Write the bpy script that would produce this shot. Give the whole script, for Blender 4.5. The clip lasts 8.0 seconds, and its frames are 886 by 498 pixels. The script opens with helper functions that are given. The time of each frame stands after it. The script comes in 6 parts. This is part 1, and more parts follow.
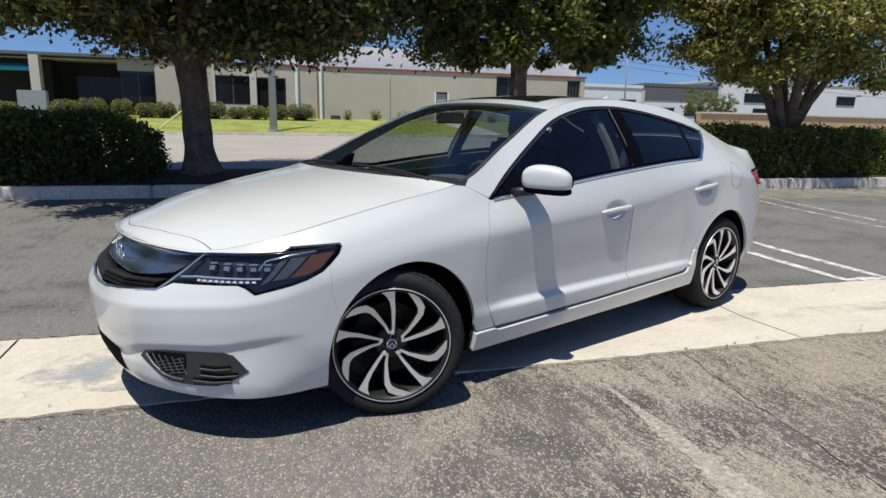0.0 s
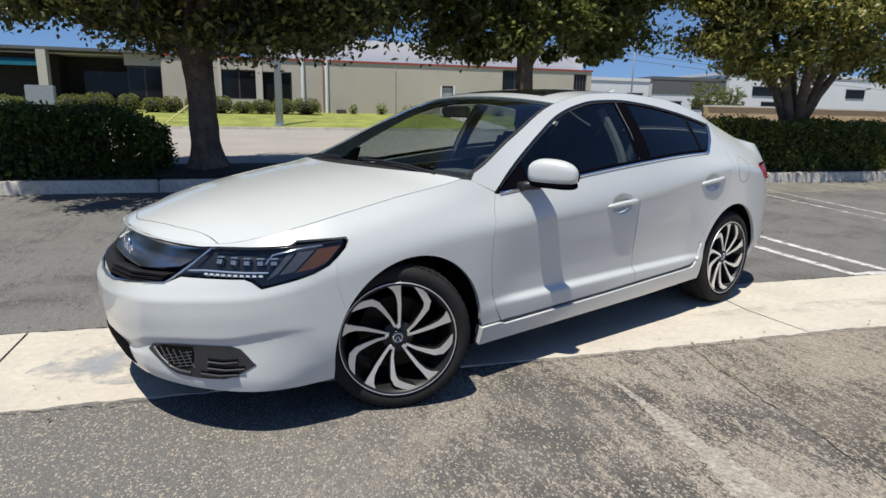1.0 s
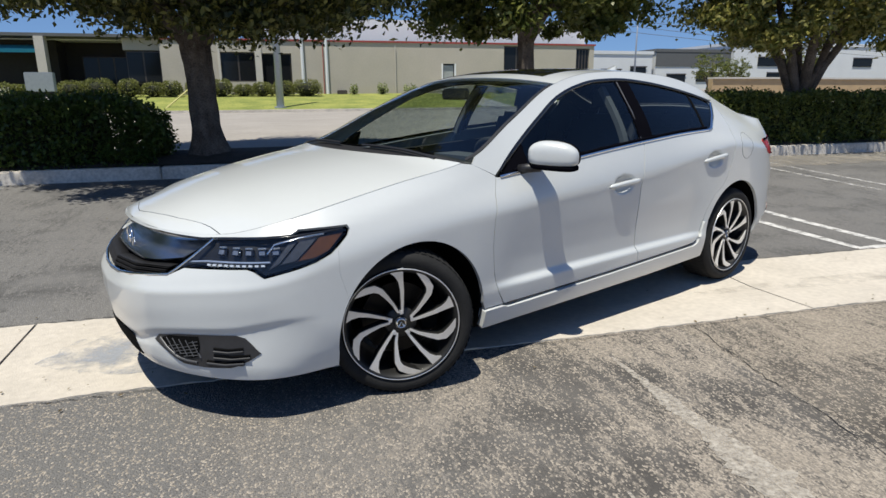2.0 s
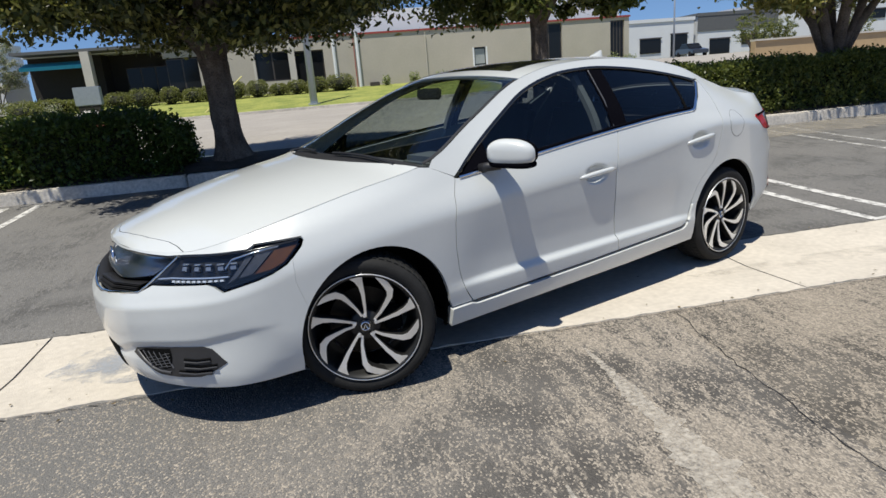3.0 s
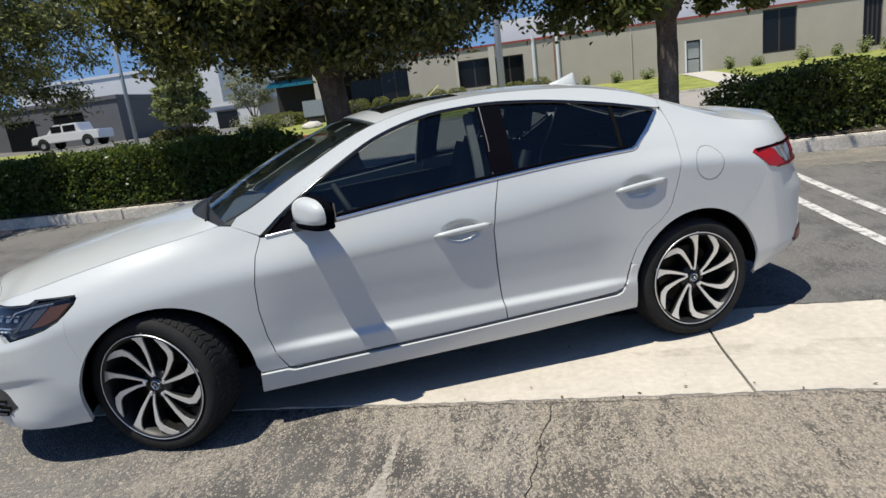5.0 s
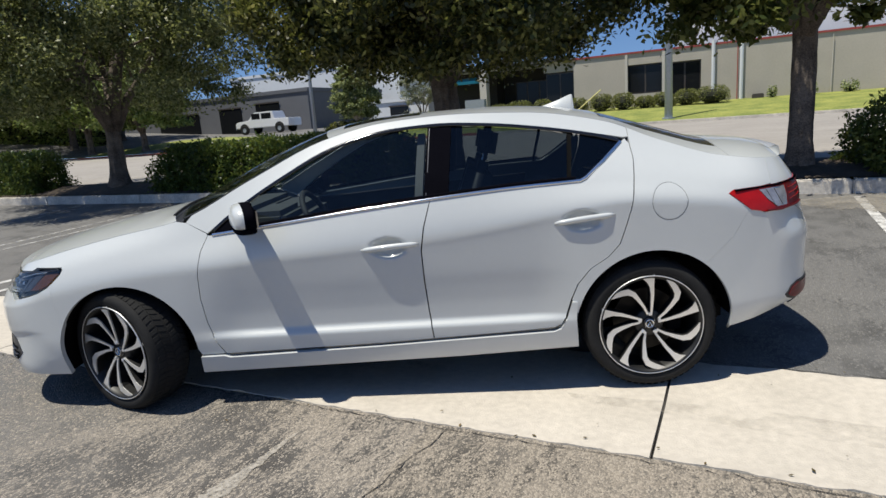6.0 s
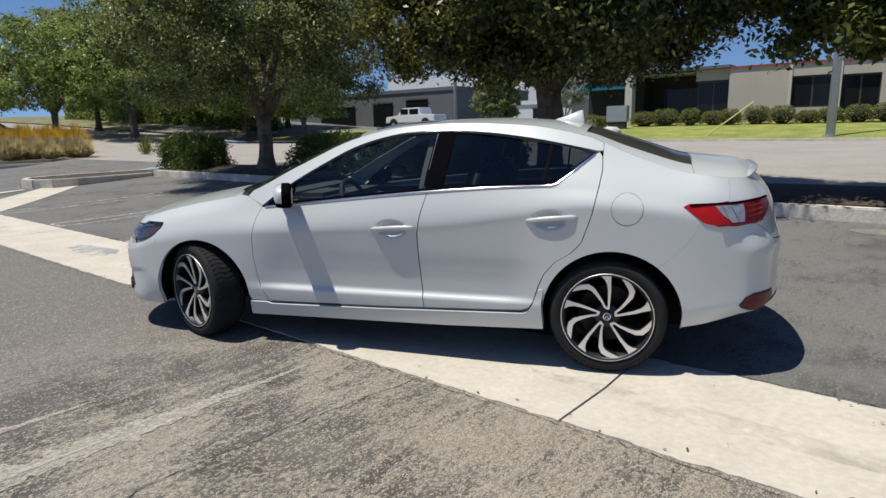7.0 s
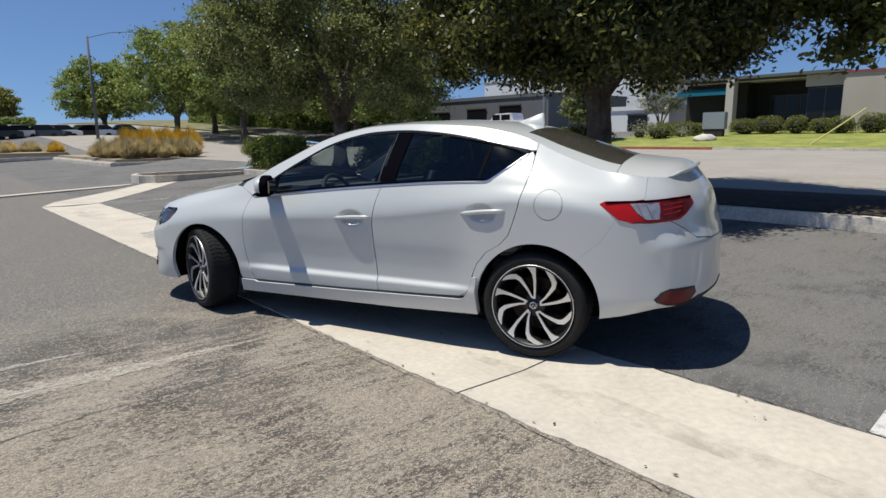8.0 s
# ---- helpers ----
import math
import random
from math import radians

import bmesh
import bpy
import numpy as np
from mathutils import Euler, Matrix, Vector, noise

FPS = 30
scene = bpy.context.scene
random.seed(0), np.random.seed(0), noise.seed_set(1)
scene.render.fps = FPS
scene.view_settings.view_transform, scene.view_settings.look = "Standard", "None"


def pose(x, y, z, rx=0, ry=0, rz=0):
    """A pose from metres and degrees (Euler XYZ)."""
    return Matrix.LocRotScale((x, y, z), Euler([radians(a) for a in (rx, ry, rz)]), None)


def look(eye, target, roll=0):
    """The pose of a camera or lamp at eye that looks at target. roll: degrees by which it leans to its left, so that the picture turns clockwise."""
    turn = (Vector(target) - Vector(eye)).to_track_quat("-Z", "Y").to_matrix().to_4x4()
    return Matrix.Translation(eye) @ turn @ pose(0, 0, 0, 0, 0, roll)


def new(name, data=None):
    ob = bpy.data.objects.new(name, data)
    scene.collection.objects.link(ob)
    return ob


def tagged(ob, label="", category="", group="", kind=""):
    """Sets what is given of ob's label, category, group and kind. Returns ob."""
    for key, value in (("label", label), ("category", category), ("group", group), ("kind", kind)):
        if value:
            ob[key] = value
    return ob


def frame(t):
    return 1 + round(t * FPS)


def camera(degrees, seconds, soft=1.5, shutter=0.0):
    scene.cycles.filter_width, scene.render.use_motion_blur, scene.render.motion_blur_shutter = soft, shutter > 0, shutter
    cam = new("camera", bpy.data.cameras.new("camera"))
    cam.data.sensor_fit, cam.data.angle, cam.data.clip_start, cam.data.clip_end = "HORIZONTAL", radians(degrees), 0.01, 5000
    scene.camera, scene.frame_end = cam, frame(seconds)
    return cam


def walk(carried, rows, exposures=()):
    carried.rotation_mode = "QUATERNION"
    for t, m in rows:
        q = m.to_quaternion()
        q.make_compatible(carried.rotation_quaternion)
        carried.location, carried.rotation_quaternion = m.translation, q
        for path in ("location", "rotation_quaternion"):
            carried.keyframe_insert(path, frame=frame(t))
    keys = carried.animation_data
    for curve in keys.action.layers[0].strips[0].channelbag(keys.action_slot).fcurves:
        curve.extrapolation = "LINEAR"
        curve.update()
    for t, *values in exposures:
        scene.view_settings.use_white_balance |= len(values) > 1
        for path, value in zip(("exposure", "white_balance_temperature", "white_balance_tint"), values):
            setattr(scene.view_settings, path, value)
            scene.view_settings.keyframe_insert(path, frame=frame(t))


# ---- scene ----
cam = camera(72.3, 8.0)
PATH = [
    (0, (-2.735, -2.862, 1.236), (-1.504, -1.339, 0.83), 1.0),
    (0.5, (-2.738, -2.866, 1.236), (-1.516, -1.337, 0.827), 1.0),
    (1, (-2.737, -2.864, 1.236), (-1.523, -1.332, 0.811), 0.9),
    (1.5, (-2.735, -2.861, 1.236), (-1.532, -1.329, 0.781), 0.3),
    (2.8, (-2.559, -3.038, 1.331), (-1.449, -1.468, 0.78), -3.4),
    (3, (-2.439, -3.143, 1.338), (-1.381, -1.532, 0.805), -4.7),
    (3.5, (-2.131, -3.248, 1.365), (-1.184, -1.565, 0.842), -6.5),
    (4, (-1.692, -3.315, 1.381), (-0.885, -1.554, 0.882), -7.5),
    (4.5, (-1.182, -3.522, 1.397), (-0.553, -1.685, 0.918), -7.8),
    (5, (-0.599, -3.575, 1.369), (-0.184, -1.674, 0.907), -7.0),
    (5.2, (-0.366, -3.616, 1.371), (-0.045, -1.693, 0.924), -6.6),
    (6.5, (0.977, -3.901, 1.353), (0.612, -1.976, 0.95), -2.6),
    (7, (1.388, -4.198, 1.357), (0.83, -2.317, 0.969), -1.2),
    (7.5, (1.913, -4.265, 1.323), (1.194, -2.436, 0.952), -0.6),
    (8, (2.364, -4.208, 1.308), (1.51, -2.437, 0.943), -0.6),
]
walk(cam, [(t, look(eye, target, roll)) for t, eye, target, roll in PATH], exposures=[(0, 0.20, 6550, 9), (5, 0.18, 6550, 9), (6.5, 0.10, 6550, 9), (8, 0.07, 6550, 9)])

# ---- daylight ----
SUN = Vector((-0.295, -0.165, 1.0)).normalized()
world = bpy.data.worlds.new("sky")
scene.world = world
world.use_nodes = True
sky = world.node_tree.nodes.new("ShaderNodeTexSky")
sky.sky_type, sky.sun_disc = "NISHITA", False
sky.sun_elevation, sky.sun_rotation = math.asin(SUN.z), math.atan2(SUN.x, SUN.y)
sky.altitude, sky.air_density, sky.dust_density, sky.ozone_density = 400, 1.0, 0.0, 4.0
# a dry, clear day: the horizon keeps the deep blue of the higher sky
wn = world.node_tree
way, lift, unit = wn.nodes.new("ShaderNodeTexCoord"), wn.nodes.new("ShaderNodeMapping"), wn.nodes.new("ShaderNodeVectorMath")
lift.inputs["Location"].default_value, lift.inputs["Scale"].default_value = (0, 0, 0.10), (1, 1, 0.93)
unit.operation = "NORMALIZE"
wn.links.new(way.outputs["Generated"], lift.inputs["Vector"])
wn.links.new(lift.outputs[0], unit.inputs[0])
wn.links.new(unit.outputs[0], sky.inputs["Vector"])
tint = wn.nodes.new("ShaderNodeMix")
tint.data_type, tint.blend_type = "RGBA", "MULTIPLY"
tint.inputs[0].default_value, tint.inputs[7].default_value = 1.0, (0.88, 1.0, 1.19, 1)
wn.links.new(sky.outputs[0], tint.inputs[6])
wn.links.new(tint.outputs[2], wn.nodes["Background"].inputs[0])
world.node_tree.nodes["Background"].inputs[1].default_value = 0.080
sun = new("sun", bpy.data.lights.new("sun", "SUN"))
sun.data.energy, sun.data.angle, sun.data.color = 5.0, radians(0.53), (1.0, 0.955, 0.85)
sun.matrix_world = look((0, 0, 30), Vector((0, 0, 30)) - SUN)
scene.view_settings.exposure = 0.0

# ---- small tools ----
LOT = Matrix.Rotation(radians(-22.7), 4, "Z")  # the car park's own axes: u along the gutter, v across it


def mat(name, col, rough=0.5, metal=0.0, var=0.12, scale=6.0, bump=0.0, bscale=80.0, coat=0.0, spec=0.5, tone=None, coat_rough=0.03):
    """A surface with a base colour that varies at two scales, and a fine relief."""
    m = bpy.data.materials.new(name)
    m.use_nodes = True
    nt = m.node_tree
    b = nt.nodes["Principled BSDF"]
    b.inputs["Roughness"].default_value, b.inputs["Metallic"].default_value = rough, metal
    b.inputs["Coat Weight"].default_value, b.inputs["Coat Roughness"].default_value = coat, coat_rough
    b.inputs["Specular IOR Level"].default_value = spec
    tc = nt.nodes.new("ShaderNodeTexCoord")
    if var > 0:
        n1, n2 = nt.nodes.new("ShaderNodeTexNoise"), nt.nodes.new("ShaderNodeTexNoise")
        n1.inputs["Scale"].default_value, n1.inputs["Detail"].default_value = scale, 5
        n2.inputs["Scale"].default_value, n2.inputs["Detail"].default_value = scale * 11, 3
        nt.links.new(tc.outputs["Object"], n1.inputs["Vector"])
        nt.links.new(tc.outputs["Object"], n2.inputs["Vector"])
        add = nt.nodes.new("ShaderNodeMath")
        add.operation = "ADD"
        nt.links.new(n1.outputs[0], add.inputs[0])
        nt.links.new(n2.outputs[0], add.inputs[1])
        ramp = nt.nodes.new("ShaderNodeMapRange")
        ramp.inputs["From Min"].default_value, ramp.inputs["From Max"].default_value = 0.65, 1.35
        nt.links.new(add.outputs[0], ramp.inputs["Value"])
        mix = nt.nodes.new("ShaderNodeMix")
        mix.data_type = "RGBA"
        lo = [max(0, c * (1 - var)) for c in col]
        hi = [min(1, c * (1 + var)) for c in (tone or col)]
        mix.inputs[6].default_value, mix.inputs[7].default_value = (*lo, 1), (*hi, 1)
        nt.links.new(ramp.outputs[0], mix.inputs[0])
        nt.links.new(mix.outputs[2], b.inputs["Base Color"])
    else:
        b.inputs["Base Color"].default_value = (*col, 1)
    if bump > 0:
        nb, bp = nt.nodes.new("ShaderNodeTexNoise"), nt.nodes.new("ShaderNodeBump")
        nb.inputs["Scale"].default_value, nb.inputs["Detail"].default_value = bscale, 4
        bp.inputs["Strength"].default_value, bp.inputs["Distance"].default_value = min(1, bump), 0.01
        nt.links.new(tc.outputs["Object"], nb.inputs["Vector"])
        nt.links.new(nb.outputs[0], bp.inputs["Height"])
        nt.links.new(bp.outputs[0], b.inputs["Normal"])
    return m


def glass_mat(name, tint, gloss=0.02, shine=0.05):
    m = bpy.data.materials.new(name)
    m.use_nodes = True
    nt = m.node_tree
    nt.nodes.remove(nt.nodes["Principled BSDF"])
    tr, gl = nt.nodes.new("ShaderNodeBsdfTransparent"), nt.nodes.new("ShaderNodeBsdfGlossy")
    tr.inputs[0].default_value, gl.inputs["Roughness"].default_value = (*tint, 1), gloss
    fr, mx = nt.nodes.new("ShaderNodeLayerWeight"), nt.nodes.new("ShaderNodeMixShader")
    pw, ml = nt.nodes.new("ShaderNodeMath"), nt.nodes.new("ShaderNodeMath")
    pw.operation, ml.operation = "POWER", "MULTIPLY_ADD"
    pw.inputs[1].default_value, ml.inputs[1].default_value, ml.inputs[2].default_value = 4.0, 0.85, shine
    fr.inputs[0].default_value = 0.5
    nt.links.new(fr.outputs["Facing"], pw.inputs[0])
    nt.links.new(pw.outputs[0], ml.inputs[0])
    nt.links.new(ml.outputs[0], mx.inputs[0])
    nt.links.new(tr.outputs[0], mx.inputs[1])
    nt.links.new(gl.outputs[0], mx.inputs[2])
    nt.links.new(mx.outputs[0], nt.nodes["Material Output"].inputs[0])
    return m


def leaf_mat(name, dark, light, rough=0.42, thin=0.45, rare=1.6):
    """Leaves: each one takes its own green, and lets some light through."""
    m = bpy.data.materials.new(name)
    m.use_nodes = True
    nt = m.node_tree
    b = nt.nodes["Principled BSDF"]
    g, ramp = nt.nodes.new("ShaderNodeNewGeometry"), nt.nodes.new("ShaderNodeMix")
    ramp.data_type = "RGBA"
    ramp.inputs[6].default_value, ramp.inputs[7].default_value = (*dark, 1), (*light, 1)
    few = nt.nodes.new("ShaderNodeMath")
    few.operation = "POWER"
    few.inputs[1].default_value = rare
    nt.links.new(g.outputs["Random Per Island"], few.inputs[0])
    nt.links.new(few.outputs[0], ramp.inputs[0])
    nt.links.new(ramp.outputs[2], b.inputs["Base Color"])
    b.inputs["Roughness"].default_value, b.inputs["Specular IOR Level"].default_value = rough, 0.4
    t, mx = nt.nodes.new("ShaderNodeBsdfTranslucent"), nt.nodes.new("ShaderNodeMixShader")
    glow = nt.nodes.new("ShaderNodeMix")
    glow.data_type = "RGBA"
    glow.inputs[0].default_value, glow.inputs[7].default_value = 0.45, (0.30, 0.33, 0.07, 1)
    nt.links.new(ramp.outputs[2], glow.inputs[6])
    nt.links.new(glow.outputs[2], t.inputs[0])
    mx.inputs[0].default_value = thin
    nt.links.new(b.outputs[0], mx.inputs[1])
    nt.links.new(t.outputs[0], mx.inputs[2])
    nt.links.new(mx.outputs[0], nt.nodes["Material Output"].inputs[0])
    return m


def part(name, bm, material, parent=None, label="", smooth=False):
    """One bmesh as one object, under a thing or a part."""
    me = bpy.data.meshes.new(name)
    bm.to_mesh(me)
    bm.free()
    me.materials.append(material)
    if smooth:
        me.polygons.foreach_set("use_smooth", [True] * len(me.polygons))
    ob = new(name, me)
    if parent is not None:
        ob.parent = parent
    if label:
        ob["label"] = label
    return ob


def thing(name, label, category, place=None, group="", kind=""):
    e = new(name)
    e.empty_display_size = 0.2
    e.matrix_world = place if place is not None else Matrix()
    return tagged(e, label, category, group, kind)


def box(bm, x0, x1, y0, y1, z0, z1, bevel=0.0):
    vs = [bm.verts.new((x, y, z)) for x in (x0, x1) for y in (y0, y1) for z in (z0, z1)]
    fs = [bm.faces.new([vs[i] for i in q]) for q in ((0, 1, 3, 2), (4, 6, 7, 5), (0, 4, 5, 1), (2, 3, 7, 6), (0, 2, 6, 4), (1, 5, 7, 3))]
    if bevel > 0:
        es = list({e for f in fs for e in f.edges})
        bmesh.ops.bevel(bm, geom=es, offset=bevel, segments=2, affect="EDGES")
    return bm


def boxed(*dims, bevel=0.0):
    return box(bmesh.new(), *dims, bevel=bevel)


def tube(bm, pts, radii, sides=8, caps=True):
    """A round bar through points, with a radius for each."""
    pts = [Vector(p) for p in pts]
    if not isinstance(radii, (list, tuple)):
        radii = [radii] * len(pts)
    rings, up = [], Vector((0, 0, 1))
    for i, p in enumerate(pts):
        d = (pts[min(i + 1, len(pts) - 1)] - pts[max(i - 1, 0)]).normalized()
        a = d.cross(up if abs(d.z) < 0.95 else Vector((1, 0, 0))).normalized()
        b = d.cross(a)
        rings.append([bm.verts.new(p + radii[i] * (a * math.cos(k * math.tau / sides) + b * math.sin(k * math.tau / sides))) for k in range(sides)])
    for r, q in zip(rings, rings[1:]):
        for k in range(sides):
            bm.faces.new((r[k], r[(k + 1) % sides], q[(k + 1) % sides], q[k]))
    if caps:
        bm.faces.new(rings[0][::-1])
        bm.faces.new(rings[-1])
    return bm


def lathe(profile, sides=48, closed=False):
    """Turns a profile of (radius, y) round the y axis."""
    bm = bmesh.new()
    rings = [[bm.verts.new((r * math.cos(k * math.tau / sides), y, r * math.sin(k * math.tau / sides))) for k in range(sides)] for r, y in profile]
    pairs = list(zip(rings, rings[1:] + rings[:1] if closed else rings[1:]))
    for a, b in pairs:
        for k in range(sides):
            bm.faces.new((a[k], a[(k + 1) % sides], b[(k + 1) % sides], b[k]))
    bmesh.ops.recalc_face_normals(bm, faces=bm.faces)
    return bm


def curve(*pairs):
    """A smooth function through (place, value) pairs that does not overshoot."""
    xs, ys = np.array([p[0] for p in pairs], float), np.array([p[1] for p in pairs], float)
    h, d = np.diff(xs), np.diff(ys) / np.diff(xs)
    m = np.zeros(len(xs))
    m[0], m[-1] = d[0], d[-1]
    for i in range(1, len(xs) - 1):
        if d[i - 1] * d[i] > 0:
            w1, w2 = 2 * h[i] + h[i - 1], h[i] + 2 * h[i - 1]
            m[i] = (w1 + w2) / (w1 / d[i - 1] + w2 / d[i])

    def f(x):
        x = min(max(x, xs[0]), xs[-1])
        i = min(max(int(np.searchsorted(xs, x)) - 1, 0), len(xs) - 2)
        t = (x - xs[i]) / h[i]
        return float(ys[i] * (1 + 2 * t) * (1 - t) ** 2 + h[i] * m[i] * t * (1 - t) ** 2 + ys[i + 1] * t * t * (3 - 2 * t) + h[i] * m[i + 1] * t * t * (t - 1))

    return f


def quads(name, verts, material, parent=None, label="", per=4):
    """Many loose little faces of `per` corners each, as one mesh."""
    n = len(verts) // per
    me = bpy.data.meshes.new(name)
    me.vertices.add(len(verts))
    me.vertices.foreach_set("co", np.asarray(verts, np.float32).ravel())
    me.loops.add(len(verts))
    me.loops.foreach_set("vertex_index", np.arange(len(verts), dtype=np.int32))
    me.polygons.add(n)
    me.polygons.foreach_set("loop_start", np.arange(0, len(verts), per, dtype=np.int32))
    me.update(calc_edges=True)
    me.validate()
    me.materials.append(material)
    ob = new(name, me)
    if parent is not None:
        ob.parent = parent
    if label:
        ob["label"] = label
    return ob


def leaf_quads(rng, centres, length, width, up=0.3):
    """A folded four-cornered leaf round each centre."""
    n = len(centres)
    ax = rng.normal(size=(n, 3))
    ax /= np.linalg.norm(ax, axis=1)[:, None]
    nb = rng.normal(size=(n, 3)) + (0, 0, up)
    sd = np.cross(ax, nb)
    sd /= np.linalg.norm(sd, axis=1)[:, None] + 1e-9
    nn = np.cross(sd, ax)
    ln = (length * rng.uniform(0.6, 1.25, n))[:, None]
    wd = (width * rng.uniform(0.7, 1.2, n))[:, None]
    v = np.stack([centres - ax * ln / 2, centres + sd * wd / 2 + nn * wd * 0.15, centres + ax * ln / 2, centres - sd * wd / 2 + nn * wd * 0.15], 1)
    return v.reshape(-1, 3)


def bumpy(name, verts_faces, material, parent=None):
    me = bpy.data.meshes.new(name)
    me.from_pydata(*verts_faces)
    me.materials.append(material)
    ob = new(name, me)
    if parent is not None:
        ob.parent = parent
    return ob

# ---- materials ----
PAINT = mat("pearl_white_paint", (0.536, 0.556, 0.552), 0.30, var=0.012, scale=3, coat=0.8, coat_rough=0.07)
BLACK_TRIM = mat("black_plastic", (0.018, 0.018, 0.02), 0.45, var=0.2, scale=20)
GLOSS_BLACK = mat("gloss_black", (0.008, 0.008, 0.009), 0.12, var=0.1, coat=0.6)
CHROME = mat("chrome", (0.82, 0.83, 0.85), 0.12, 1.0, var=0.03)
ALLOY = mat("machined_alloy", (0.80, 0.80, 0.79), 0.36, 0.75, var=0.06, scale=30)
ALLOY_BLACK = mat("black_alloy", (0.008, 0.008, 0.008), 0.5, var=0.15)
RUBBER = mat("tyre_rubber", (0.022, 0.022, 0.022), 0.75, var=0.25, scale=14, bump=0.25, bscale=220, spec=0.12)
UNDER = mat("underbody_black", (0.006, 0.006, 0.006), 0.95, var=0.2, spec=0.05)
CABIN = mat("dark_cabin_trim", (0.03, 0.03, 0.032), 0.7, var=0.2, scale=10, bump=0.15, bscale=300)
SEAT = mat("charcoal_leather", (0.055, 0.055, 0.06), 0.5, var=0.15, scale=12, bump=0.2, bscale=140)
PALE_TRIM = mat("pale_grey_headliner", (0.42, 0.42, 0.40), 0.85, var=0.06, scale=20)
PILLAR_TRIM = mat("grey_pillar_trim", (0.20, 0.20, 0.195), 0.85, var=0.08, scale=20)
DISC = mat("brake_iron", (0.022, 0.021, 0.020), 0.4, 1.0, var=0.15, scale=30)
SIDE_GLASS = glass_mat("tinted_side_glass", (0.52, 0.57, 0.58))
REAR_GLASS = glass_mat("privacy_glass", (0.30, 0.34, 0.36))
SCREEN_GLASS = glass_mat("windscreen_glass", (0.76, 0.83, 0.80), shine=0.08)
PILLAR_BLACK = mat("gloss_pillar_black", (0.004, 0.004, 0.006), 0.6, var=0.1, spec=0.0)
DASH = mat("grey_dashboard", (0.075, 0.077, 0.08), 0.8, var=0.15, scale=12, bump=0.2, bscale=260)
PROJECTOR = mat("projector_glass", (0.28, 0.30, 0.34), 0.12, 0.6, var=0.2, scale=60, coat=1.0)
BAR_CHROME = mat("smooth_chrome", (0.42, 0.45, 0.50), 0.27, 1.0, var=0.04, scale=8)
# opaque: reflection and the cabin behind are put into this brown-grey
BACK_GLASS = mat("rear_window_glass", (0.06, 0.055, 0.046), 0.22, var=0.15, scale=4, coat=0.7)
LAMP_GLASS = glass_mat("clear_lamp_cover", (0.9, 0.92, 0.93))
RED_LENS = mat("red_lens", (0.36, 0.006, 0.006), 0.3, var=0.2, scale=30, coat=0.15, spec=0.3)
DARK_RED_LENS = mat("dark_red_lens", (0.11, 0.008, 0.010), 0.3, var=0.35, scale=30, coat=0.1, spec=0.3)
# strong mottling paints dark reflections into the clear lens
CLEAR_LENS = mat("clear_lens", (0.40, 0.385, 0.395), 0.2, 0.5, var=0.35, scale=22, coat=0.8)
AMBER = mat("amber_reflector", (0.085, 0.030, 0.004), 0.35, var=0.3, scale=40, coat=0.3)
LAMP_GREY = mat("smoked_reflector", (0.10, 0.10, 0.105), 0.3, 0.6, var=0.3, scale=50)
LED_LENS = mat("led_lens", (0.85, 0.86, 0.87), 0.15, 0.4, var=0.05, coat=1.0)
MIRROR = mat("mirror_glass", (0.35, 0.36, 0.38), 0.03, 1.0, var=0)
LAMP_BASE = mat("lamp_housing", (0.016, 0.016, 0.018), 0.35, 0.3, var=0.2, scale=30)
CHARCOAL = mat("charcoal_plastic", (0.026, 0.026, 0.028), 0.38, var=0.2, scale=30)
MESH_GREY = mat("grey_mesh", (0.085, 0.085, 0.088), 0.4, 0.3, var=0.15, scale=30)
SATIN = mat("satin_chrome", (0.78, 0.80, 0.84), 0.3, 0.8, var=0.05, scale=10)

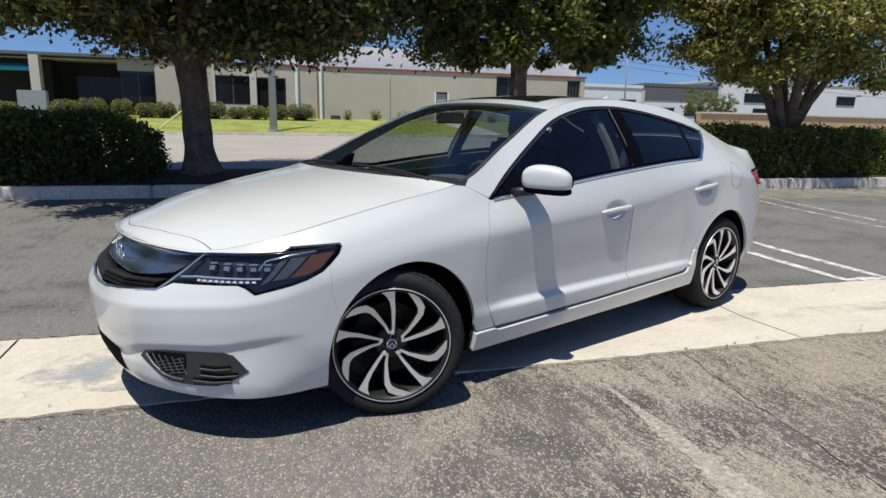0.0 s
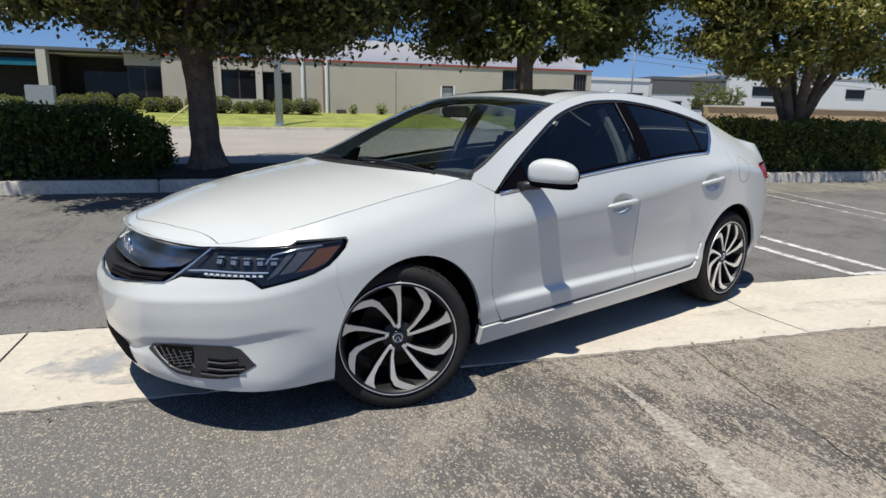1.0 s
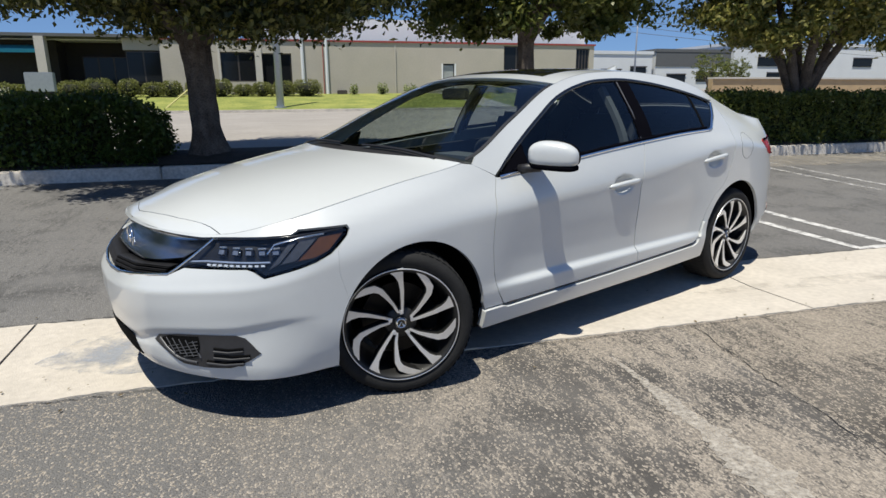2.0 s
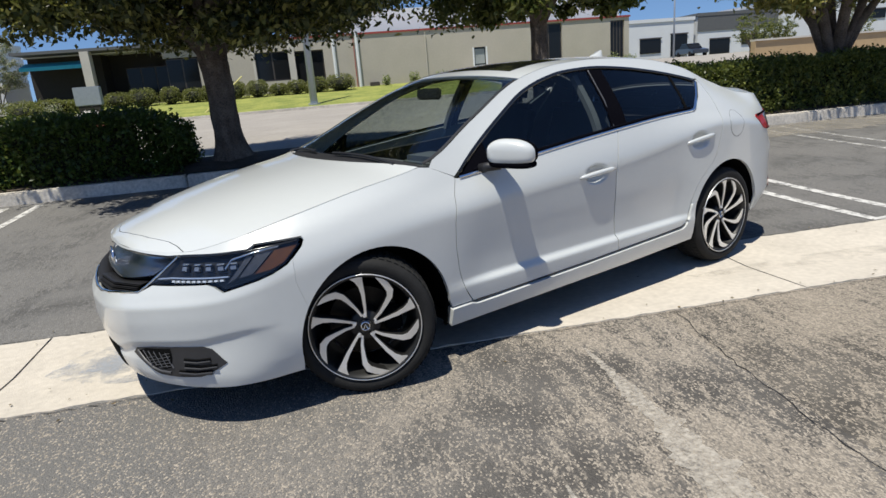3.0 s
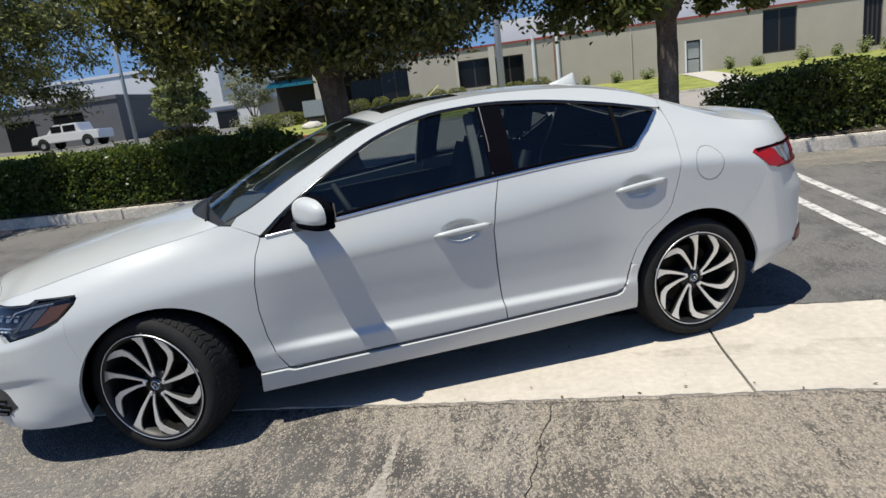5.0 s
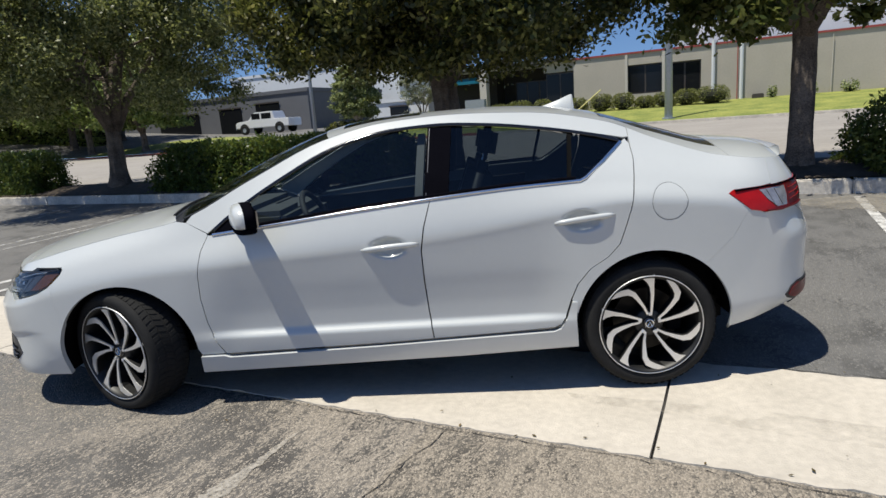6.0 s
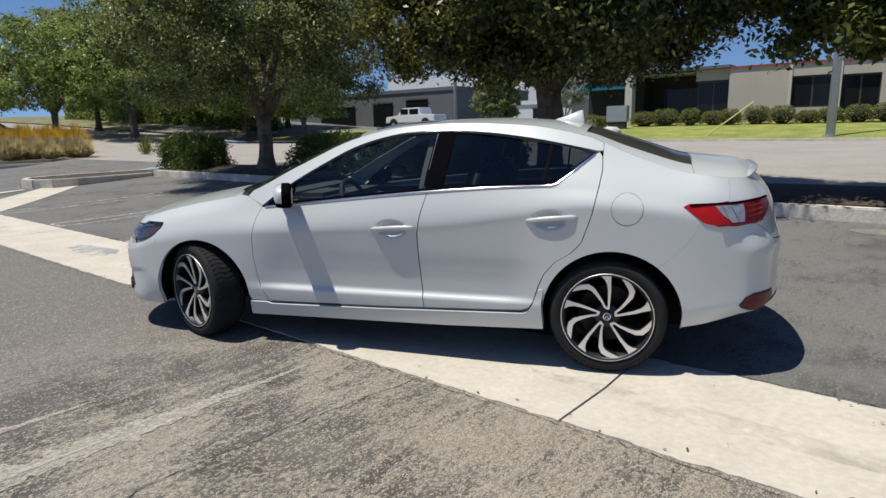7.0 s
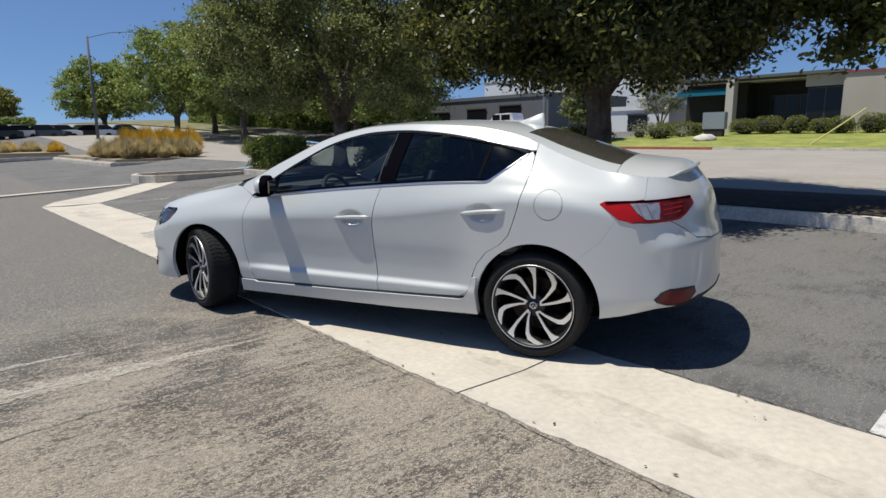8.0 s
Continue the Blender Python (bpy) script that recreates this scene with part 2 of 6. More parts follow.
# ---- ground, gutter, kerbs and street ----
def asphalt_mat(name, base, stone, cell, worn, share, sealed=False):
    """Asphalt: dark binder with stones of many greys showing, worn in patches."""
    m = bpy.data.materials.new(name)
    m.use_nodes = True
    nt = m.node_tree
    b = nt.nodes["Principled BSDF"]
    b.inputs["Roughness"].default_value = 0.85
    b.inputs["Specular IOR Level"].default_value = 0.3
    tc = nt.nodes.new("ShaderNodeTexCoord")

    def noise_at(scale, detail=4):
        n = nt.nodes.new("ShaderNodeTexNoise")
        n.inputs["Scale"].default_value, n.inputs["Detail"].default_value = scale, detail
        nt.links.new(tc.outputs["Object"], n.inputs["Vector"])
        return n.outputs[0]

    def ranged(sock, a, c):
        r = nt.nodes.new("ShaderNodeMapRange")
        r.inputs["From Min"].default_value, r.inputs["From Max"].default_value = a, c
        nt.links.new(sock, r.inputs["Value"])
        return r.outputs[0]

    def mixed(fac, one, two):
        x = nt.nodes.new("ShaderNodeMix")
        x.data_type = "RGBA"
        nt.links.new(fac, x.inputs[0])
        for k, c in ((6, one), (7, two)):
            if isinstance(c, tuple):
                x.inputs[k].default_value = (*c, 1)
            else:
                nt.links.new(c, x.inputs[k])
        return x.outputs[2]

    def drawn_out(across, along, turn=12):
        t = nt.nodes.new("ShaderNodeMapping")
        t.inputs["Scale"].default_value, t.inputs["Rotation"].default_value = (across, along, 1.0), (0, 0, radians(turn))
        nt.links.new(tc.outputs["Object"], t.inputs["Vector"])
        return t.outputs[0]

    def blend(one, two, weight):
        x = nt.nodes.new("ShaderNodeMath")
        x.operation = "MULTIPLY_ADD"
        nt.links.new(one, x.inputs[0])
        x.inputs[1].default_value = weight
        if isinstance(two, float):
            x.inputs[2].default_value = two
        else:
            nt.links.new(two, x.inputs[2])
        return x.outputs[0]

    vor = nt.nodes.new("ShaderNodeTexVoronoi")
    vor.inputs["Scale"].default_value = 1 / cell
    nt.links.new(drawn_out(1.12, 0.85, 35), vor.inputs["Vector"])
    sep = nt.nodes.new("ShaderNodeSeparateColor")
    nt.links.new(vor.outputs["Color"], sep.inputs[0])
    stones = mixed(sep.outputs[0], tuple(c * 0.75 for c in stone), tuple(c * 1.28 for c in stone))
    # brushed streaks across the bays, at two lengths
    brush, rake = nt.nodes.new("ShaderNodeTexNoise"), nt.nodes.new("ShaderNodeTexNoise")
    brush.inputs["Scale"].default_value, brush.inputs["Detail"].default_value = 2.2, 6
    rake.inputs["Scale"].default_value, rake.inputs["Detail"].default_value, rake.inputs["Roughness"].default_value = 28.0, 4, 0.7
    nt.links.new(drawn_out(7.0, 1.6), brush.inputs["Vector"])
    nt.links.new(drawn_out(1.6, 0.75, 35), rake.inputs["Vector"])
    patch = ranged(blend(brush.outputs[0], noise_at(0.9, 6), 0.55), 0.62, 0.94)
    if sealed:
        # an old coat of sealer keeps one end of the lane dark, out to a ragged edge
        apart = nt.nodes.new("ShaderNodeSeparateXYZ")
        nt.links.new(tc.outputs["Object"], apart.inputs[0])
        rubbed = ranged(blend(noise_at(1.6, 6), apart.outputs[0], 1.6), -0.95, 0.55)
    scuffed = ranged(blend(rake.outputs[0], blend(patch, -0.40, 0.30), 1.0), 0.16, 0.30)
    binder = mixed(ranged(noise_at(3.5, 6), 0.35, 0.65), tuple(c * 0.66 for c in base), tuple(c * 1.15 for c in base))
    binder = mixed(scuffed, binder, tuple(0.5 * a + 0.5 * b for a, b in zip(base, stone)))
    limit = blend(scuffed, blend(patch, float(share - 0.05), worn), 0.22)
    cmp = nt.nodes.new("ShaderNodeMath")
    cmp.operation = "LESS_THAN"
    nt.links.new(sep.outputs[1], cmp.inputs[0])
    nt.links.new(limit, cmp.inputs[1])
    whole = mixed(cmp.outputs[0], binder, stones)
    if sealed:
        coat = mixed(ranged(noise_at(150, 3), 0.35, 0.65), (0.085, 0.083, 0.081), (0.205, 0.197, 0.186))
        coat = mixed(ranged(noise_at(1.1, 5), 0.35, 0.7), coat, (0.150, 0.145, 0.137))
        few = nt.nodes.new("ShaderNodeMath")
        few.operation = "LESS_THAN"
        nt.links.new(sep.outputs[1], few.inputs[0])
        few.inputs[1].default_value = 0.17
        coat = mixed(few.outputs[0], coat, stones)
        whole = mixed(rubbed, coat, whole)
    nt.links.new(whole, b.inputs["Base Color"])
    bp = nt.nodes.new("ShaderNodeBump")
    bp.inputs["Strength"].default_value, bp.inputs["Distance"].default_value = 0.8, 0.007
    bp.invert = True
    nt.links.new(vor.outputs["Distance"], bp.inputs["Height"])
    nt.links.new(bp.outputs[0], b.inputs["Normal"])
    return m


def worn_paint(name, col, low, high, scale=9.0):
    """Road paint that has broken away in places."""
    m = mat(name, col, 0.7, var=0.12, scale=12, bump=0.3, bscale=160)
    nt = m.node_tree
    b = nt.nodes["Principled BSDF"]
    tc, n, r = nt.nodes.new("ShaderNodeTexCoord"), nt.nodes.new("ShaderNodeTexNoise"), nt.nodes.new("ShaderNodeMapRange")
    n.inputs["Scale"].default_value, n.inputs["Detail"].default_value, n.inputs["Roughness"].default_value = scale, 10, 0.75
    r.inputs["From Min"].default_value, r.inputs["From Max"].default_value = low, high
    nt.links.new(tc.outputs["Object"], n.inputs["Vector"])
    nt.links.new(n.outputs[0], r.inputs["Value"])
    nt.links.new(r.outputs[0], b.inputs["Alpha"])
    return m


OLD_ASPHALT = asphalt_mat("old_asphalt", (0.112, 0.104, 0.095), (0.315, 0.276, 0.228), 0.0076, 0.45, 0.15, True)
PALE_ASPHALT = asphalt_mat("bleached_asphalt", (0.116, 0.105, 0.091), (0.300, 0.260, 0.210), 0.0078, 0.42, 0.20)
NEW_ASPHALT = asphalt_mat("sealed_asphalt", (0.135, 0.132, 0.128), (0.175, 0.169, 0.161), 0.008, 0.25, 0.10)
STREET_MAT = mat("pale_street_surface", (0.30, 0.275, 0.245), 0.9, var=0.16, scale=0.8, bump=0.3, bscale=60)
CONCRETE = mat("gutter_concrete", (0.50, 0.455, 0.39), 0.85, var=0.15, scale=2.2, bump=0.35, bscale=110)
KERB_MAT = mat("weathered_kerb", (0.54, 0.50, 0.44), 0.9, var=0.34, scale=2.5, bump=0.5, bscale=60)
KERB_RED = mat("red_kerb_paint", (0.34, 0.10, 0.07), 0.8, var=0.25, scale=5)
SOIL = mat("mulch", (0.06, 0.045, 0.032), 0.95, var=0.5, scale=9, bump=0.8, bscale=45)
GRASS = mat("lawn", (0.13, 0.20, 0.03), 0.9, var=0.35, scale=0.9, bump=0.9, bscale=110, tone=(0.26, 0.26, 0.06))
# rough greens and straw, darkened to put shade into the ground's colour
VERGE = mat("shaded_rough_verge", (0.10, 0.115, 0.045), 0.95, var=0.4, scale=0.5, bump=0.6, bscale=20, tone=(0.19, 0.17, 0.09))
DRY = mat("dry_ground", (0.30, 0.25, 0.18), 0.95, var=0.25, scale=2, bump=0.5, bscale=40)
WHITE_LINE = worn_paint("worn_white_line", (0.56, 0.55, 0.53), 0.34, 0.52)
THIN_LINE = worn_paint("thin_white_line", (0.50, 0.49, 0.47), 0.40, 0.66)
FADED_LINE = worn_paint("faded_line", (0.47, 0.43, 0.37), 0.31, 0.68, 42)
CRACK_MAT = mat("crack_fill", (0.022, 0.021, 0.02), 0.95, var=0.3, scale=20)
GUTTER_DIRT = worn_paint("gutter_dirt", (0.38, 0.35, 0.30), 0.45, 1.15, 4.0)
WET_STAIN = worn_paint("grey_stain", (0.30, 0.33, 0.38), 0.42, 0.66, 2.5)

ground_z = curve((-400, 6.0), (-60, 0.75), (-10, 0.10), (-0.96, 0.0), (0.05, 0.0), (5.3, 0.17), (7.4, 0.40), (27.9, 0.50), (28.1, 0.62), (29, 0.71), (38.4, 1.40), (76, 1.93), (150, 2.4), (900, 3.4))


climb = curve((-900, 9.0), (-200, 5.0), (-120, 3.6), (-75, 1.7), (-58, 0.9), (-44, 0.0), (900, 0.0))


def sheet(name, us, vs, material, label, category, lift=0.0, height=None, kind="structure"):
    """A sheet of ground on the plan's axes."""
    height = height or (lambda u, v: ground_z(v) + climb(u))
    if us[0] < -100:
        us = sorted({*us, -160, -95, -75, -66, -58, -51, -44})
    verts = [(u, v, height(u, v) + lift) for v in vs for u in us]
    n = len(us)
    faces = [(j * n + i, j * n + i + 1, (j + 1) * n + i + 1, (j + 1) * n + i) for j in range(len(vs) - 1) for i in range(n - 1)]
    ob = bumpy(name, (verts, [], faces), material)
    ob.matrix_world = LOT
    return tagged(ob, label, category, kind=kind)


far_u = [-900, -300, -120, -60, -30, -17.5, -10, 0, 10, 20, 40, 80, 150, 400, 900]
sheet("ground", far_u, [38.4, 42, 48, 60, 76, 150, 300, 900], VERGE, "rough green and straw ground running to the horizon", "ground")
sheet("pavement_bleached_asphalt", [0.68, 1.5, 4, 8, 15, 30, 60, 200, 900], [-400, -150, -60, -30, -18, -10, -5, -3, -2, -0.965], PALE_ASPHALT, "bleached coarse asphalt with brownish stones", "asphalt")
sheet("pavement_old_asphalt", [-900, -200, -60, -30, -15, -8, -4, 0, 0.68], [-400, -150, -60, -30, -18, -10, -5, -3, -2, -0.965], OLD_ASPHALT, "old worn asphalt with exposed pale stones", "asphalt")
sheet("pavement_sealed_asphalt", [-900, -200, -60, -30, -17, -10, -5, 0, 5, 10, 20, 40, 80, 200, 900], [0.055, 1, 2, 3, 4, 5.3], NEW_ASPHALT, "smooth dark sealed asphalt of the parking bays", "asphalt")
sheet("pavement_gutter_end", [-900, -200, -60, -30, -17, -10.45], [-0.965, -0.5, 0.055], OLD_ASPHALT, "old worn asphalt beyond the gutter", "asphalt")
sheet("pavement_gutter_end", [28.3, 60, 200, 900], [-0.965, -0.5, 0.055], PALE_ASPHALT, "bleached asphalt beyond the gutter", "asphalt")
sheet("ground_under_planting", [-17.6, -10, 0, 20, 60], [5.3, 6.2, 7.4], mat("packed_soil", (0.07, 0.055, 0.04), 0.95, var=0.4, scale=7), "dark packed soil under the planting", "soil", lift=-0.06)
sheet("yard", [-70, -66, -58, -51, -44, -30, -18.8], [28.15, 29.2, 33, 38.4, 42, 46], NEW_ASPHALT, "grey asphalt yard before a workshop", "asphalt", lift=0.02)
sheet("driveway", [-900, -200, -60, -40, -30, -24, -17.6], [5.3, 6.2, 7.4], NEW_ASPHALT, "dark asphalt driveway mouth", "driveway")
sheet("road", far_u, [7.4, 10, 13, 16, 20, 24, 27.9], STREET_MAT, "wide pale sun-bleached street", "road")
sheet("ground_far_side", [-900, -200, -120, -46], [28.1, 29, 31, 34, 38.4], VERGE, "rough green verge beside the street", "ground")
sheet("driveway_far_side", [23.2, 26, 30, 40, 60, 150, 900], [28.1, 29, 31, 34, 38.4, 48, 60], STREET_MAT, "pale concrete drive beside the tan building", "driveway", lift=0.012)
sheet("lawn", [-46, -30, -15, -8, 0, 8, 15, 19, 23.2], [28.1, 29, 31, 34, 38.4], GRASS, "bright mown green lawn", "lawn")
sheet("planting_bed", [-15.3, -10, -5, 0, 5, 10, 20, 40, 60], [5.45, 5.7, 6.0, 6.3, 6.6, 6.9, 7.25], SOIL, "dark mulch bed under trees and hedges", "planting bed", height=lambda u, v: 0.34 + 0.03 * math.sin(u * 1.7) * (v - 5.4) + 0.15 * math.sin(math.pi * min(1, (v - 5.4) / 1.9)))


def gutter_slab(u0, u1, a, b):
    """A concrete slab, slightly dished, with worn edges. a, b: its edges' places across."""
    bm = bmesh.new()
    us, n = np.linspace(u0 + 0.007, u1 - 0.007, 121), 8
    rows = []
    for u in us:
        row = []
        for k in range(n + 1):
            t = k / n
            wob = 0.016 * noise.noise((u * 3, 5 * (t > 0.5), 1.0)) + 0.016 * noise.noise((u * 11, 5 * (t > 0.5), 4.0)) + 0.010 * noise.noise((u * 34, 5 * (t > 0.5), 7.0)) if k in (0, n) else 0
            row.append(bm.verts.new((u, a + (b - a) * t + wob, 0.006 - 0.020 * (1 - abs(2 * t - 1)))))
        rows.append(row)
    for r, q in zip(rows, rows[1:]):
        for k in range(n):
            bm.faces.new((r[k], q[k], q[k + 1], r[k + 1]))
    rim = [e for e in bm.edges if e.is_boundary]
    for e in rim:
        e.smooth = False
    for v in [g for g in bmesh.ops.extrude_edge_only(bm, edges=rim)["geom"] if isinstance(g, bmesh.types.BMVert)]:
        v.co.z -= 0.06
    bmesh.ops.recalc_face_normals(bm, faces=bm.faces)
    return bm


gutter = thing("pavement_gutter", "pale concrete drainage gutter in jointed slabs", "gutter", LOT, kind="structure")
joints = [-10.45, -7.234, -2.797, 1.646, 6.09, 10.53, 14.97, 19.4, 23.9, 28.3]
for a, b in zip(joints, joints[1:]):
    part("slab", gutter_slab(a, b, -0.965, 0.055), CONCRETE, gutter, smooth=True)
part("joint_bed", boxed(-10.4, 28.2, -0.95, 0.04, -0.08, -0.022), CRACK_MAT, gutter)
bend = thing("pavement_gutter_bend", "pale concrete gutter that bends towards an island", "gutter", LOT, kind="structure")


def bend_slab(near, far):
    """A slab between two cross lines, each given by its two ends in plan."""
    bm, rows = bmesh.new(), []
    for i in range(9):
        row = []
        for k in range(7):
            p = Vector(near[0]).lerp(Vector(near[1]), k / 6).lerp(Vector(far[0]).lerp(Vector(far[1]), k / 6), 0.004 + 0.992 * i / 8)
            row.append(bm.verts.new((p.x, p.y, ground_z(p.y) + 0.010 - 0.006 * (1 - abs(k / 3 - 1)))))
        rows.append(row)
    for r, q in zip(rows, rows[1:]):
        for k in range(6):
            bm.faces.new((r[k], q[k], q[k + 1], r[k + 1]))
    rim = [e for e in bm.edges if e.is_boundary]
    for e in rim:
        e.smooth = False
    for v in [g for g in bmesh.ops.extrude_edge_only(bm, edges=rim)["geom"] if isinstance(g, bmesh.types.BMVert)]:
        v.co.z -= 0.05
    bmesh.ops.recalc_face_normals(bm, faces=bm.faces)
    return bm


cuts = [((-10.46, -0.965), (-10.46, 0.055)), ((-11.35, -0.62), (-10.62, 0.16)), ((-13.4, 0.92), (-12.8, 1.70)), ((-15.45, 2.46), (-14.95, 3.15))]
for near, far in zip(cuts, cuts[1:]):
    part("slab", bend_slab(near, far), CONCRETE, bend, smooth=True)
cross = thing("pavement_gutter_cross", "pale concrete gutter across the drive", "gutter", LOT @ pose(-15.45, 2.15, 0.03, 0, 0, -64), kind="structure")
part("slab", gutter_slab(0.0, 9.0, -0.17, 0.17), CONCRETE, cross, smooth=True)


def stripe(name, pts, wide, material, label, ragged=0.0, lift=0.005):
    """A painted line on the ground, through points of the plan."""
    bm, rows = bmesh.new(), []
    fine = []
    for (a, b), (c, d) in zip(pts, pts[1:]):
        n = max(2, int(math.hypot(c - a, d - b) / (0.02 if ragged else 0.3)))
        fine += [(a + (c - a) * k / n, b + (d - b) * k / n) for k in range(n)]
    fine.append(pts[-1])
    for i, (u, v) in enumerate(fine):
        p, q = fine[max(i - 1, 0)], fine[min(i + 1, len(fine) - 1)]
        d = Vector((q[0] - p[0], q[1] - p[1])).normalized()
        n = Vector((-d.y, d.x)) * wide / 2
        taper = min(1, 0.1 + 0.016 * min(i, len(fine) - 1 - i)) if ragged else 1
        ks = [k * (1 + ragged * (noise.noise((u * 4 + k * 9, v * 4, 1)) + 0.8 * noise.noise((u * 17 + k * 9, v * 17, 3)) + 0.7 * noise.noise((u * 45 + k * 9, v * 45, 5)))) * taper for k in (-1, 1)]
        rows.append([bm.verts.new((u + k * n.x, v + k * n.y, ground_z(v + k * n.y) + lift)) for k in ks])
    for r, t in zip(rows, rows[1:]):
        bm.faces.new((r[0], t[0], t[1], r[1]))
    bmesh.ops.recalc_face_normals(bm, faces=bm.faces)
    ob = part(name, bm, material)
    ob.matrix_world = LOT
    return tagged(ob, label, "road marking", "parking bay lines", "structure")


for c in (-10.5, -7.75, -5.0, -2.05, 3.44, 6.3, 9.1, 11.9):
    stripe("bay_line", [(c - 0.21, 5.1), (c - 0.21, 0.11), (c + 0.21, 0.11), (c + 0.21, 5.1)], 0.10, THIN_LINE if abs(c) > 6 else WHITE_LINE, "white double parking bay line with a closed end")
stripe("kerbside_dirt", [(2.2, 4.75), (6, 4.7), (11, 4.8), (22, 4.75)], 0.95, worn_paint("kerb_dirt", (0.33, 0.30, 0.255), 0.34, 0.75, 1.6), "brownish dirt washed up along the kerb", 0.35, 0.009)
stripe("faded_bay_line", [(0.12, -1.25), (0.06, -6.5)], 0.15, FADED_LINE, "nearly worn away parking line on old asphalt", 0.9)
stripe("faded_bay_line", [(0.11, -2.3), (0.065, -6.3)], 0.075, FADED_LINE, "thicker remains of paint along a worn parking line", 1.0, 0.0085)
stripe("faded_bay_line", [(-0.38, -2.2), (-0.40, -6.5)], 0.11, FADED_LINE, "nearly worn away parking line on old asphalt", 0.9)


def crack(pts, wide):
    bm, rows = bmesh.new(), []
    rng = random.Random(len(pts) * 7 + int(pts[0][0] * 10))
    fine = []
    for (a, b), (c, d) in zip(pts, pts[1:]):
        n = max(3, int(math.hypot(c - a, d - b) / 0.05))
        fine += [(a + (c - a) * k / n + rng.uniform(-0.012, 0.012), b + (d - b) * k / n + rng.uniform(-0.012, 0.012)) for k in range(n)]
    for u, v in fine:
        w = wide * rng.uniform(0.35, 1.1)
        rows.append([bm.verts.new((u + k * w * 0.5, v + k * w * 0.35, ground_z(v) + 0.0045)) for k in (-1, 1)])
    for r, t in zip(rows, rows[1:]):
        bm.faces.new((r[0], t[0], t[1], r[1]))
    bmesh.ops.recalc_face_normals(bm, faces=bm.faces)
    ob = part("asphalt_crack", bm, CRACK_MAT)
    ob.matrix_world = LOT
    return tagged(ob, "thin dark crack in old asphalt", "crack", "asphalt cracks", "structure")


crack([(0.78, -0.98), (0.68, -1.6), (0.62, -2.35), (0.68, -2.9), (0.66, -5.0)], 0.0062)
crack([(-6, -1.01), (-2, -0.99), (1.5, -0.995), (6, -1.0)], 0.006)
crack([(-6, 0.09), (-2, 0.075), (1.5, 0.085), (6, 0.08)], 0.008)

# grey washed stains on the gutter
def stain(u, v, a, b, seed, material=None, label="faint grey water stain on concrete"):
    """An irregular blot, thin as paint, that fades out in patches."""
    bm, rings, n = bmesh.new(), [], 36
    dish = lambda w: 0.0085 - 0.020 * (1 - abs(2 * (w + 0.965) / 1.02 - 1))  # noqa: E731
    for r in (0.0, 0.35, 0.7, 1.0):
        ring = []
        for k in range(n):
            t = k * math.tau / n
            g = r * (1 + 0.45 * noise.noise((math.cos(t) * 1.6 + seed, math.sin(t) * 1.6, seed)) + 0.15 * noise.noise((math.cos(t) * 6, math.sin(t) * 6, seed)))
            p, q = u + a * g * math.cos(t), max(-0.93, min(0.03, v + b * g * math.sin(t)))
            ring.append(bm.verts.new((p, q, dish(q))))
        rings.append(ring)
    for x, y in zip(rings, rings[1:]):
        for k in range(n):
            bm.faces.new((x[k], x[(k + 1) % n], y[(k + 1) % n], y[k]))
    bmesh.ops.remove_doubles(bm, verts=bm.verts, dist=1e-4)
    bmesh.ops.recalc_face_normals(bm, faces=bm.faces)
    ob = part("gutter_stain", bm, material or WET_STAIN)
    ob.matrix_world = LOT
    return tagged(ob, label, "stain", kind="structure")


stain(-2.15, -0.45, 0.42, 0.30, 1.0)
stain(-5.0, -0.4, 0.6, 0.16, 4.0)
for k, (u, v, a, b) in enumerate(((2.7, -0.50, 1.3, 0.10), (5.2, -0.45, 1.5, 0.13), (-0.6, -0.35, 1.2, 0.12), (-8.6, -0.5, 1.0, 0.2))):
    stain(u, v, a, b, 9.0 + 3 * k, GUTTER_DIRT, "faint brownish dirt streak on concrete")


def kerb(name, pts, wide, low, high, material, label, length=3.0):
    """A row of kerb stones along a line of the plan, each with a worn upper edge."""
    row = thing(name, label, "kerb", LOT, kind="structure")
    for (a, b), (c, d) in zip(pts, pts[1:]):
        total = math.hypot(c - a, d - b)
        n = max(1, round(total / length))
        turn = math.degrees(math.atan2(d - b, c - a))
        for k in range(n):
            bm = boxed(0.004, total / n - 0.004, 0, wide, -0.12, high - low, bevel=0.018)
            bm.transform(pose(a + (c - a) * k / n, b + (d - b) * k / n, low, 0, 0, turn))
            part("kerb_stone", bm, material, row, smooth=False)
    return row


kerb("kerb_bays", [(-15.2, 5.3), (40, 5.3)], 0.16, 0.17, 0.34, KERB_MAT, "stained concrete kerb in front of the hedge")
kerb("kerb_street_near", [(-17, 7.24), (60, 7.24)], 0.15, 0.32, 0.40, KERB_MAT, "low concrete kerb along the street", 6.0)
kerb("kerb_street_far", [(-10.4, 27.9), (70, 27.9)], 0.2, 0.50, 0.63, KERB_MAT, "pale concrete kerb beside the lawn", 6.0)
kerb("kerb_red", [(-70, 27.9), (-10.4, 27.9)], 0.2, 0.50, 0.63, KERB_RED, "kerb with faded red paint", 6.0)
